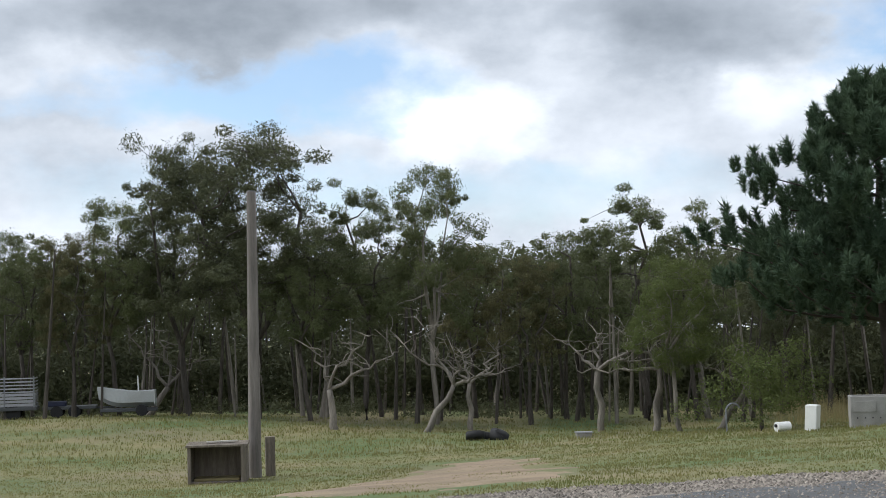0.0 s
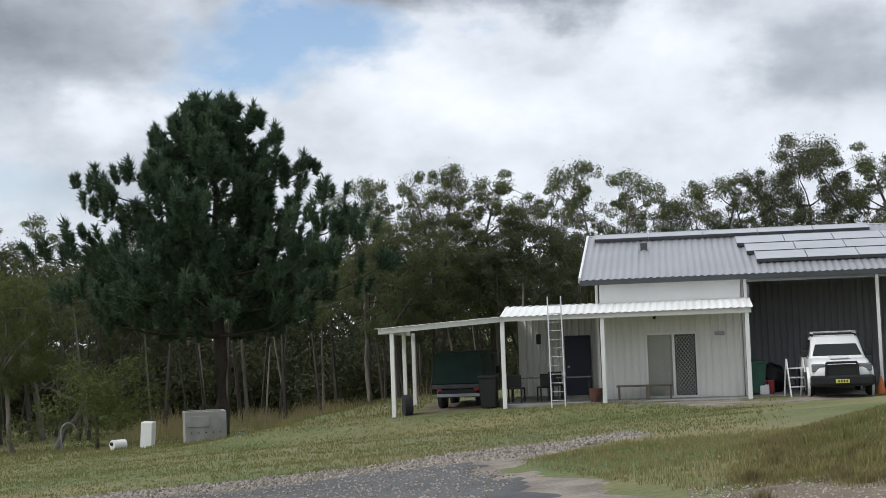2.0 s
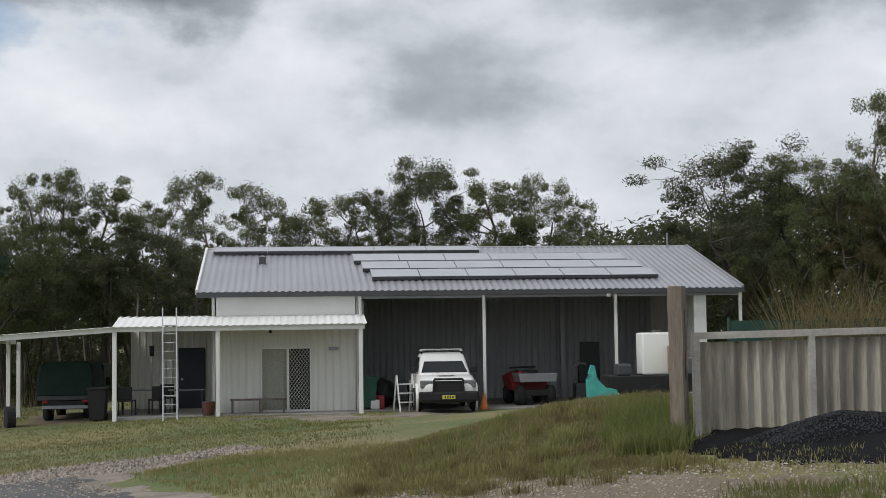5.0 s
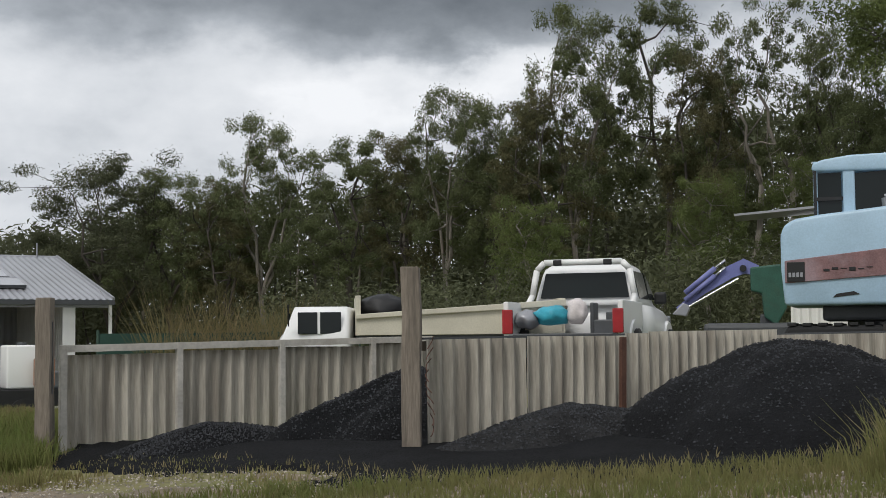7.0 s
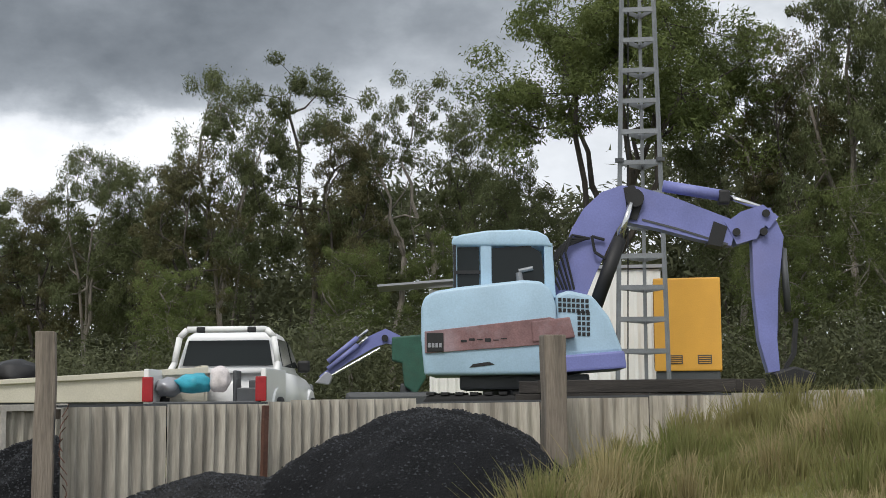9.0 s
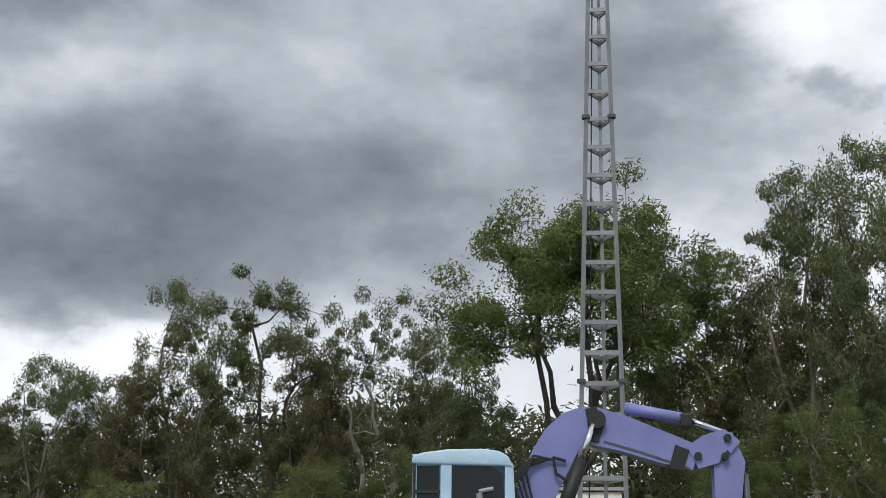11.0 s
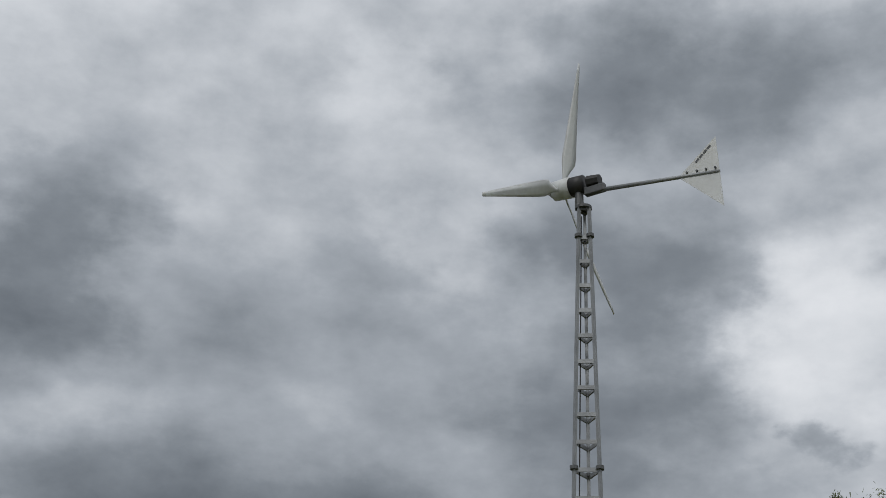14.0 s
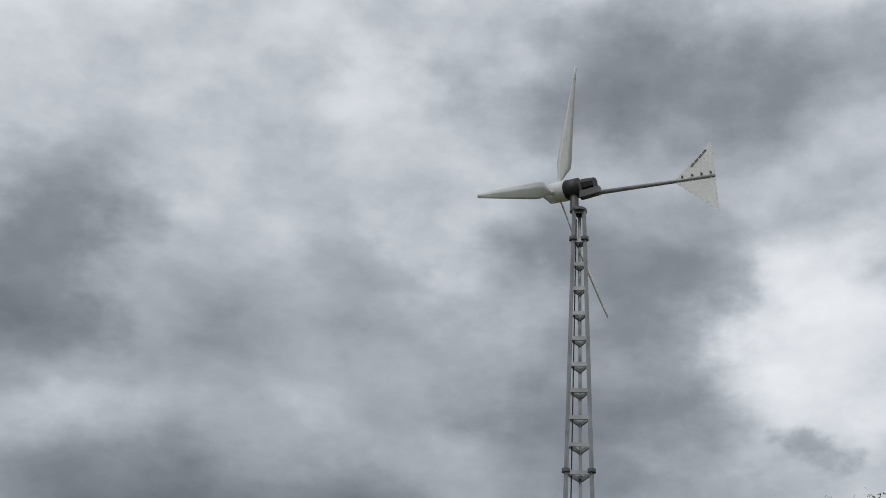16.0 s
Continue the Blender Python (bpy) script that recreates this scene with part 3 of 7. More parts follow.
    for k in range(5):
        panel(-0.2 + k * 1.6, -0.2 + k * 1.6 + 1.58, 4.55, 5.2)


GLASS_CLEAR = material("window_glass", (0.90, 0.92, 0.91), 0.05, vary=0.02, bump=0, transmit=0.9)
# white sheet steel with the bay's shade painted in as grey
SHADED_STEEL = material("shaded_white_sheet_steel", (0.36, 0.37, 0.385), 0.6, vary=0.12, scale=0.7, bump=0.05)
DARK_BLUE = material("dark_blue_paint", (0.02, 0.028, 0.055), 0.5, vary=0.2, scale=2)
shed()


# ---- fence of corrugated fibre-cement sheets ----
def fence_run(a, b, za, zb, panels, drop_to=0.9, rail=True, label="", red=False, ribs=8):
    """A run between two places, with a post at every joint."""
    ax, ay = a
    bx, by = b
    n = len(panels)
    run = math.hypot(bx - ax, by - ay)
    turn = math.degrees(math.atan2(by - ay, bx - ax))
    ob = thing("fence", pose(ax, ay, 0, 0, 0, turn), label, "fence", "sheet fences")
    for k in range(n - 1):
        x0, x1 = panels[k] * run, panels[k + 1] * run
        z = za + (zb - za) * panels[k]
        w = x1 - x0 - 0.003
        sheet = part("sheet", corrugated(w, z - drop_to, w / max(2, round(w / 0.147)), 0.062, 0.008), FENCE_SHEET, ob, "")
        sheet.matrix_local = pose(x0 + 0.005, 0, drop_to - 0.1 + 0.012 * ((k * 5) % 4), 0.5 * (k % 2), 0.5 * ((k * 7) % 3 - 1), 0)
        if rail:
            part("post", boxed(x0 - 0.035, x0 + 0.035, -0.11, -0.055, drop_to - 0.2, z, 0.006), FENCE_RAIL, ob)
    if rail:
        bm = bmesh.new()
        bar(bm, (0, -0.03, za - 0.03), (run, -0.03, zb - 0.03), 0.10, 0.055)
        part("top_rail", bm, FENCE_RAIL, ob)
        bm = bmesh.new()
        bar(bm, (0, -0.095, za - 0.04), (run, -0.095, zb - 0.04), 0.02, 0.065)
        part("front_rail", bm, FENCE_RAIL, ob)
    else:
        bm = bmesh.new()
        bar(bm, (0, 0.06, za - 0.16), (run, 0.06, zb - 0.16), 0.05, 0.09)
        part("back_rail", bm, RUST if red else OLD_WOOD, ob)
        bm = bmesh.new()
        bar(bm, (0, 0.012, za - 0.09), (run, 0.012, zb - 0.09), 0.02, 0.02)
        part("cap_strip", bm, DARK_TRIM, ob)
    return ob


def fence_post(x, y, top, w, lean=0.0, label="weathered grey hardwood fence post with a cracked top"):
    z = height(x, y)
    ob = thing("fence_post", pose(x, y, z - 0.3, 0, lean, 20), label, "post", "hardwood fence posts")
    bm = bmesh.new()
    box(bm, -w / 2, w / 2, -w / 2, w / 2, 0, top - z + 0.3, 0.012)
    bmesh.ops.subdivide_edges(bm, edges=[e for e in bm.edges if e.calc_length() > 0.6], cuts=9)
    for v in bm.verts:
        v.co += 0.014 * Vector((noise.noise(v.co * 2.1 + Vector((x, 0, 0))), noise.noise(v.co * 2.3 + Vector((0, y, 5))), 0))
    part("timber", bm, OLD_WOOD, ob)
    bm = bmesh.new()
    box(bm, -0.012, 0.006, -w / 2 - 0.004, -w / 2 + 0.03, 0.9, 1.6)
    part("crack", bm, DARK_TRIM, ob)
    return ob


F1, F1B = spot(51.75, 14.5), spot(66.3, 16.9)
F2, F2B = spot(66.1, 13.25), spot(80.0, 16.6)
F3, F3B = spot(80.1, 16.6), spot(86.0, 16.9)
F4, F4B = spot(86.0, 14.6), spot(101, 17.2)
fence_run(F1, F1B, 1.99, 2.06, [0, 0.275, 0.545, 0.81, 1], 0.75, label="grey corrugated fibre-cement fence with pale timber rails and posts")
fence_run(F2, F2B, 2.11, 2.16, [0, 0.245, 0.515, 0.585, 1], 0.75, False, label="leaning mismatched grey corrugated sheets without a top rail")
fence_run(F3, F3B, 2.13, 2.15, [0, 0.85, 1], 0.85, False, "corrugated sheets under a rusty red rail", True)
fence_run(F4, F4B, 2.17, 2.24, [0, 0.2, 0.4, 0.6, 0.8, 1], 1.1, False, label="pale corrugated sheet fence behind long grass")
fence_post(*spot(51.2, 14.2), 2.45, 0.15, -0.3)
fence_post(*spot(65.6, 13.0), 2.68, 0.175, 1.0)
fence_post(*spot(85.7, 14.0), 2.69, 0.22, -0.4, "thick weathered fence post with a stepped top")
stake = part("steel_stake", boxed(-0.035, 0.035, -0.02, 0.02, -0.2, 1.24, 0.006), RUST)
tagged(stake, "rusty steel stake at a gap between the sheets", "stake").matrix_world = pose(*spot(74.05, 14.55), 0.78, 0, 1.5, -30)
wire = bmesh.new()
for k in range(9):
    a = k * 0.7
    tube_path(wire, [(0.09 + 0.035 * math.sin(a + q * 0.5), -0.03 * math.cos(q), 0.12 + k * 0.1 + q * 0.022) for q in range(6)], 0.005, 5)
tagged(part("wire_coil", wire, RUST), "rusty wire coiled down beside the fence post", "wire").matrix_world = pose(*spot(65.95, 12.95), height(*spot(65.95, 12.95)), 0, 0, -60)


def heap(name, cx, cy, rx, ry, top, turn, label, seed, mat=None, power=1.25):
    """A heap of dark crushed rock with loose stones on it."""
    rnd = random.Random(seed)
    ob = thing(name, Matrix.Identity(4), label, "gravel heap", "gravel heaps")
    verts, faces, n = [], [], 56
    c, s = math.cos(radians(turn)), math.sin(radians(turn))

    def top_at(u, v):
        r = math.hypot(u, v)
        ang = math.atan2(v, u)
        edge = 1 + 0.12 * math.sin(3 * ang + seed) + 0.08 * math.sin(5 * ang)
        f = max(0.0, 1 - (r / edge) ** power)
        return f ** 0.85 * (1 + 0.10 * noise.noise((u * 2.3, v * 2.3, seed))) + 0.05 * noise.noise((u * 7, v * 7, seed)) * (f > 0)

    def place(u, v):
        x, y = cx + rx * u * c - ry * v * s, cy + rx * u * s + ry * v * c
        return x, y, height(x, y) - 0.03 + top * top_at(u, v)

    for i in range(n + 1):
        for j in range(n + 1):
            verts.append(place(-1.3 + 2.6 * i / n, -1.3 + 2.6 * j / n))
    for i in range(n):
        for j in range(n):
            a = i * (n + 1) + j
            faces.append((a, a + n + 1, a + n + 2, a + 1))
    raw("mound", verts, faces, mat or BLACK_GRAVEL, ob, True)
    verts, faces = [], []
    for k in range(7000):
        a, r = rnd.uniform(0, 2 * math.pi), rnd.uniform(0, 1.32) ** 0.7
        x, y, z = place(r * math.cos(a), r * math.sin(a))
        d = rnd.uniform(0.005, 0.018)
        b = len(verts)
        for ox, oy, oz in ((1, 0, 0), (-0.5, 0.87, 0.1), (-0.5, -0.87, -0.1), (0.1, 0, 1.1)):
            verts.append((x + d * (ox + rnd.uniform(-.3, .3)), y + d * (oy + rnd.uniform(-.3, .3)), z + d * oz))
        faces += [(b, b + 1, b + 3), (b + 1, b + 2, b + 3), (b + 2, b, b + 3)]
    tagged(raw("loose_rock", verts, faces, BLACK_STONE, ob), kind="stuff")


heap("gravel_heap", *spot(65.9, 15.0), 1.9, 0.9, 0.74, -20, "black crushed-rock heap against the sheet fence", 1)
heap("gravel_heap", *spot(57.5, 14.1), 1.3, 0.55, 0.25, -25, "low spread of black crushed rock along the fence", 2)
heap("gravel_heap", *spot(80.6, 13.9), 2.75, 1.5, 0.80, 6, "large heap of black crushed rock before the fence", 3, None, 1.75)
heap("gravel_heap", *spot(72.0, 13.55), 1.5, 0.75, 0.34, -30, "low bank of grey gravel along the sheets", 4, GREY_GRAVEL, 1.5)
lay("gravel_apron", [spot(50.9, 13.2), spot(51.6, 14.5), spot(58, 15.3), spot(66, 15.2), spot(80, 15), spot(86, 13.8), spot(88, 11.5), spot(80, 10.6), spot(66, 10.9), spot(58, 12.0)], 0.035,
    BLACK_GRAVEL, "thin spread of black grit over the dirt", 0.15, 0.5)


DARK_GREEN_POST = material("green_post", (0.03, 0.07, 0.05), 0.6, vary=0.2)
GREEN_MESH = material("green_shade_cloth", (0.02, 0.06, 0.045), 0.9, vary=0.2, scale=3)
gx, gy = spot(53.2, 26)
hx, hy = spot(63.5, 26)
gf = thing("green_mesh_fence", pose(gx, gy, 0, 0, 0, math.degrees(math.atan2(hy - gy, hx - gx))), "low dark green mesh fence with a top wire", "fence")
glen = math.hypot(hx - gx, hy - gy)
part("mesh", boxed(0, glen, -0.01, 0.01, 1.2, 2.18), GREEN_MESH, gf)
for k in range(4):
    part("post", rodded((glen * k / 3, 0, 0.9), (glen * k / 3, 0, 2.24), 0.03), DARK_GREEN_POST, gf)


# ---- trees ----
def limb(bm, pts, r0, r1, n=6):
    """A bent tapered limb: one unbroken tube through points."""
    pts = [Vector(p) for p in pts]
    last = len(pts) - 1
    rings = []
    for i, p in enumerate(pts):
        q = (pts[min(i + 1, last)] - pts[max(i - 1, 0)]).to_track_quat("Z", "Y")
        r = r0 + (r1 - r0) * i / last
        rings.append([bm.verts.new(p + q @ Vector((r * math.cos(2 * math.pi * k / n), r * math.sin(2 * math.pi * k / n), 0))) for k in range(n)])
    for a, b in zip(rings, rings[1:]):
        for k in range(n):
            bm.faces.new((a[k], a[(k + 1) % n], b[(k + 1) % n], b[k]))
    bm.faces.new(rings[-1])


def bend(rnd, a, b, n, amount):
    a, b = Vector(a), Vector(b)
    out = [a]
    for i in range(1, n):
        out.append(a.lerp(b, i / n) + Vector((rnd.uniform(-1, 1), rnd.uniform(-1, 1), rnd.uniform(-0.5, 0.7))) * amount * (b - a).length)
    return out + [b]


def leaf_cloud(rnd, centre, rx, rz, count, size, leaves, flat=0.75):
    """Leaves strewn over the outside of a domed clump, most of them lying along its surface."""
    g = np.random.default_rng(rnd.getrandbits(32))
    d = g.normal(size=(count, 3))
    d /= np.linalg.norm(d, axis=1)[:, None]
    r = g.uniform(0.35, 1.0, (count, 1)) ** 0.6 * np.where(g.random((count, 1)) < 0.25, g.uniform(1.05, 1.5, (count, 1)), 1.0)
    p = np.array(centre) + d * r * np.where(d[:, 2:] > 0, (rx, rx, rz), (rx, rx, rz * flat))
    n = d * 0.8 + (0, 0, 0.25) + g.normal(size=(count, 3)) * 0.5
    n /= np.linalg.norm(n, axis=1)[:, None]
    u = np.cross(n, g.normal(size=(count, 3)))
    u /= np.linalg.norm(u, axis=1)[:, None] + 1e-9
    w = np.cross(n, u)
    ln, wd = size * g.uniform(0.7, 1.4, (count, 1)), size * g.uniform(0.24, 0.42, (count, 1))
    leaves.append(np.stack((p - w * wd * 0.5 - u * ln * 0.3, p + u * ln * 0.7, p + w * wd * 0.5 - u * ln * 0.1), axis=1)[:, ::-1])


def foliage(name, leaves, mat, parent=None):
    """All leaves of a crown as one mesh of single triangles."""
    co = np.concatenate(leaves).reshape(-1, 3).astype(np.float32)
    n = len(co)
    me = bpy.data.meshes.new(name)
    me.vertices.add(n)
    me.vertices.foreach_set("co", co.ravel())
    me.loops.add(n)
    me.loops.foreach_set("vertex_index", np.arange(n, dtype=np.int32))
    me.polygons.add(n // 3)
    me.polygons.foreach_set("loop_start", np.arange(0, n, 3, dtype=np.int32))
    me.update(calc_edges=True)
    me.validate()
    me.materials.append(mat)
    ob = new(name, me)
    ob.parent = parent
    return ob


def gum(seed, bark, leaf, h=10.0, spread=2.6, clumps=16, first=0.35, per=640, size=0.135, fork=3, lean=0.08, low=0.42):
    """A eucalypt: a trunk that forks into limbs, each ending in clumps of drooping leaves with gaps between."""
    rnd = random.Random(seed)
    top = thing("gum_tree", Matrix.Identity(4), "tall eucalypt with an open dark green crown", "tree", "gum trees")
    bm = bmesh.new()
    split = h * rnd.uniform(first * 0.8, first * 1.15)
    base = Vector((0, 0, -0.4))
    mid = Vector((rnd.uniform(-1, 1) * lean * h, rnd.uniform(-1, 1) * lean * h, split))
    limb(bm, bend(rnd, base, mid, 4, 0.03), 0.028 * h * rnd.uniform(0.55, 0.75), 0.012 * h, 8)
    leaves, heads = [], []
    for k in range(fork):
        a = 2 * math.pi * (k + rnd.uniform(-0.3, 0.3)) / fork
        end = Vector((math.cos(a) * spread * rnd.uniform(0.35, 0.7), math.sin(a) * spread * rnd.uniform(0.35, 0.7), h * rnd.uniform(0.66, 0.84)))
        pts = bend(rnd, mid, end, 4, 0.08)
        limb(bm, pts, 0.010 * h, 0.005 * h)
        heads += [pts[2], pts[3], pts[4]]
    for k in range(clumps):
        f = k / (clumps - 1)
        a = k * 2.4 + rnd.uniform(-0.5, 0.5)
        zz = h * (low + (0.94 - low) * f)
        rr = spread * math.sqrt(max(0.05, 1 - ((f - 0.35) / 0.72) ** 2)) * rnd.uniform(0.45, 1.0)
        c = Vector((math.cos(a) * rr, math.sin(a) * rr, zz))
        near = min(heads, key=lambda p: (p - c).length + (2 if p.z > c.z else 0))
        limb(bm, bend(rnd, near, c, 3, 0.10), 0.0042 * h, 0.0012 * h, 5)
        size_c = spread * rnd.uniform(0.20, 0.32)
        leaf_cloud(rnd, c, size_c, size_c * 0.8, int(0.75 * per * (size_c / (0.30 * spread)) ** 2), size, leaves)
        for _ in range(6):
            o = c + Vector((rnd.gauss(0, 0.6), rnd.gauss(0, 0.6), rnd.gauss(-0.1, 0.45))) * size_c * 1.5
            limb(bm, [c, o], 0.0014 * h, 0.0006 * h, 4)
            q = size_c * rnd.uniform(0.3, 0.75)
            leaf_cloud(rnd, o, q, q * rnd.uniform(0.55, 0.95), int(per * 0.62 * q / size_c), size, leaves)
    part("trunk", bm, bark, top, smooth=True)
    foliage("crown", leaves, leaf, top)
    return top


def dead_limbs(seed, h=6.0, fork=4):
    """A pale leafless gum with a forked trunk and bent bare limbs."""
    rnd = random.Random(seed)
    top = thing("bare_gum_tree", Matrix.Identity(4), "pale forked gum trunk with bare twisting limbs", "tree", "bare gums at the wood's edge")
    bm = bmesh.new()
    mid = Vector((rnd.choice((-1, 1)) * rnd.uniform(0.5, 1.1), rnd.uniform(-0.3, 0.3), h * rnd.uniform(0.28, 0.42)))
    limb(bm, bend(rnd, (0, 0, -0.4), mid, 4, 0.05), 0.17, 0.11, 8)
    for k in range(fork):
        a = math.pi * (k + 0.5) / fork + rnd.uniform(-0.3, 0.3)
        end = Vector((math.cos(a) * h * 0.42, rnd.uniform(-0.8, 0.8), h * (0.55 + 0.4 * math.sin(a)) * rnd.uniform(0.7, 1)))
        pts = bend(rnd, mid, end, 6, 0.10)
        limb(bm, pts, 0.085, 0.018)
        for q in pts[2:]:
            for _ in range(2):
                o = q + Vector((rnd.uniform(-1, 1), rnd.uniform(-0.5, 0.5), rnd.uniform(-0.1, 1))) * h * 0.2
                limb(bm, bend(rnd, q, o, 4, 0.16), 0.028, 0.006, 5)
    part("trunk", bm, PALE_BARK, top, smooth=True)
    return top


def pine_tree(h=14.0, spread=7.5):
    """A broad dark pine: whorls of limbs that turn up at their ends, set with upright tufts of needles."""
    rnd = random.Random(77)
    top = thing("pine_tree", Matrix.Identity(4), "broad dark green pine with dense tufted needles", "tree")
    bm = bmesh.new()
    limb(bm, bend(rnd, (0, 0, -0.5), (0.1, 0, h * 0.97), 8, 0.006), 0.34, 0.05, 10)
    leaves = []

    def tuft(c, way, r, count=120):
        g = np.random.default_rng(rnd.getrandbits(32))
        d = g.normal(size=(count, 3))
        d /= np.linalg.norm(d, axis=1)[:, None]
        way = np.array(way)
        u = way * 0.9 + d
        u /= np.linalg.norm(u, axis=1)[:, None]
        p = np.array(c) + d * r * 0.10 + way * g.uniform(-0.8, 0.7, (count, 1)) * r
        n = d * 0.9 + (0, 0, 0.35) + g.normal(size=(count, 3)) * 0.35
        w = np.cross(n, u)
        w /= np.linalg.norm(w, axis=1)[:, None] + 1e-9
        e = p + u * r * g.uniform(0.45, 0.8, (count, 1))
        leaves.append(np.stack((p - w * 0.032, e, p + w * 0.032), axis=1)[:, ::-1])

    z = h * 0.30
    while z < h * 0.975:
        f = (z / h - 0.30) / 0.675
        reach = spread * (1.0 - f) ** 0.80 * (0.74 + 0.26 * min(1, f / 0.25)) + 0.45
        count = max(5, int(6.5 * (1 - f) + 5))
        for k in range(count):
            a = 2 * math.pi * (k + rnd.uniform(-0.35, 0.35)) / count + z * 1.7
            ln = reach * rnd.uniform(0.5, 1.08)
            out = Vector((math.cos(a), math.sin(a), 0))
            pts = [Vector((0, 0, z))]
            for i in range(1, 6):
                q = i / 5
                pts.append(Vector((0, 0, z)) + out * ln * q + Vector((rnd.gauss(0, 0.05) * ln, rnd.gauss(0, 0.05) * ln, ln * (0.04 * q + 0.24 * q ** 3))))
            limb(bm, pts, 0.07 * (1 - f * 0.6), 0.02, 5)
            for i in range(2, 6):
                for _ in range((1, 3, 5, 6)[i - 2]):
                    c = pts[i] + Vector((rnd.uniform(-1, 1), rnd.uniform(-1, 1), rnd.uniform(-0.15, 0.35))) * (0.30 + 0.10 * ln)
                    way = (out * rnd.uniform(0.0, 0.5) + Vector((rnd.uniform(-0.2, 0.2), rnd.uniform(-0.2, 0.2), 0.9))).normalized()
                    tuft(c, way, rnd.uniform(0.34, 0.52))
            tuft(pts[5] + Vector((0, 0, 0.3)), (out * 0.2 + Vector((0, 0, 1))).normalized(), 0.58, 150)
        z += h * 0.06
    for q in range(4):
        tuft(Vector((rnd.gauss(0, 0.25), rnd.gauss(0, 0.25), h * (0.95 + 0.015 * q))), Vector((0, 0, 1)), 0.6, 170)
    part("trunk", bm, PINE_BARK, top, smooth=True)
    foliage("crown", leaves, LEAF_PINE, top)
    return top


KINDS = [gum(11, BARK, LEAF_GUM, spread=2.9, clumps=20, per=720), gum(12, BARK, LEAF_GUM, spread=2.3, clumps=15, first=0.45, fork=2),
         gum(13, PALE_BARK, LEAF_GUM, spread=2.5, clumps=17, fork=4), gum(14, BARK, LEAF_DARK, spread=3.0, clumps=22, per=800, first=0.3),
         gum(15, PALE_BARK, LEAF_LIGHT, spread=3.4, clumps=22, per=740, first=0.4, fork=4), gum(16, BARK, LEAF_RUST, spread=2.4, clumps=16, per=580),
         gum(17, PALE_BARK, LEAF_GUM, spread=2.0, clumps=9, per=540, first=0.5, fork=2),
         gum(19, BARK, LEAF_LIGHT, spread=3.2, clumps=24, per=880, first=0.32, fork=6, low=0.68)]
USED = set()


def plant(kind, az, dist, top, width=1.0, turn=0.0, label=""):
    """A gum of one kind, its crown's top at an elevation seen from the camera's stand."""
    x, y = spot(az, dist)
    z = height(x, y)
    h = 2.0 + dist * math.tan(radians(top)) - z
    m = pose(x, y, z, 0, 0, turn) @ Matrix.Diagonal((width * h / 10, width * h / 10, h / 9.9, 1))
    if kind not in USED:
        USED.add(kind)
        ob = KINDS[kind]
        ob.matrix_world = m
    else:
        src = KINDS[kind]
        keep = src.scale.copy()
        src.scale = (1, 1, 1)
        ob = copy_thing(src, m)
        src.scale = keep
    if label:
        tagged(ob, label)
    return ob


# the wood behind the paddock, bearing by bearing
plant(3, -7.9, 67, 8.3, 1.0, 20, "large round-crowned dark eucalypt at the wood's edge")
plant(3, -10.2, 69, 7.9, 0.8, 140)
plant(2, -0.4, 66, 6.9, 0.75, 60, "tall eucalypt with layered open foliage")
plant(1, -3.2, 68, 6.2, 0.8, 10)
plant(0, -12.9, 70, 5.6, 0.8, 90)
plant(0, -16.6, 70, 4.4, 0.9, 30)
plant(5, -14.7, 68, 4.3, 0.8, 200)
plant(6, 2.0, 72, 3.5, 0.9, 0)
plant(0, 5.2, 68, 4.1, 0.9, 250)
plant(1, 8.1, 68, 5.5, 1.0, 75, "tall thin-topped eucalypt rising over the wood")
plant(6, 10.5, 68, 4.9, 0.9, 120)
plant(4, 9.4, 59, 2.7, 0.85, 45, "low yellow-green eucalypt with a dense spreading crown")
plant(5, 3.4, 66, 3.0, 0.9, 20)
plant(0, -5.4, 66, 4.6, 0.9, 80)
plant(5, 1.2, 70, 3.6, 1.0, 300)
plant(3, 13.6, 72, 3.8, 0.9, 200)
plant(2, 23.2, 72, 6.3, 0.75, 15)
plant(0, 26.2, 70, 6.6, 0.7, 190)
plant(1, 28.2, 71, 6.3, 0.9, 220)
plant(2, 31.5, 73, 6.6, 0.75, 300)
plant(2, 34.5, 73, 6.1, 0.8, 130)
plant(0, 24.6, 68, 4.6, 1.0, 30)
plant(3, 29.6, 69, 4.7, 0.9, 70)
plant(0, 37.4, 74, 5.7, 0.8, 260)
plant(3, 40.8, 72, 7.0, 0.85, 310)
plant(1, 44.0, 74, 6.4, 1.0, 20)
plant(0, 45.6, 74, 6.3, 0.7, 100)
plant(6, 47.5, 76, 5.2, 1.0, 150)
plant(3, 53.6, 58, 7.3, 1.0, 200, "big dense eucalypt standing behind the shed")
plant(0, 56.4, 57, 6.8, 0.9, 20)
plant(2, 59.9, 54, 9.1, 0.75, 80)
plant(5, 58.2, 55, 6.4, 0.9, 45)
plant(1, 63.1, 52, 8.4, 0.9, 170)
plant(5, 65.2, 52, 8.3, 0.85, 240)
plant(2, 67.2, 50, 10.3, 0.65, 15)
plant(0, 69.3, 50, 9.7, 0.7, 330)
plant(2, 72.6, 48, 13.5, 0.62, 50, "tall eucalypt with forked pale limbs above the wood")
plant(1, 75.9, 48, 14.0, 0.7, 290)
plant(6, 79.0, 47, 12.3, 0.7, 200)
plant(5, 77.4, 46, 11.2, 0.7, 20)
plant(6, 80.8, 48, 13.2, 0.7, 140)
plant(0, 82.9, 47, 12.0, 0.5, 40)
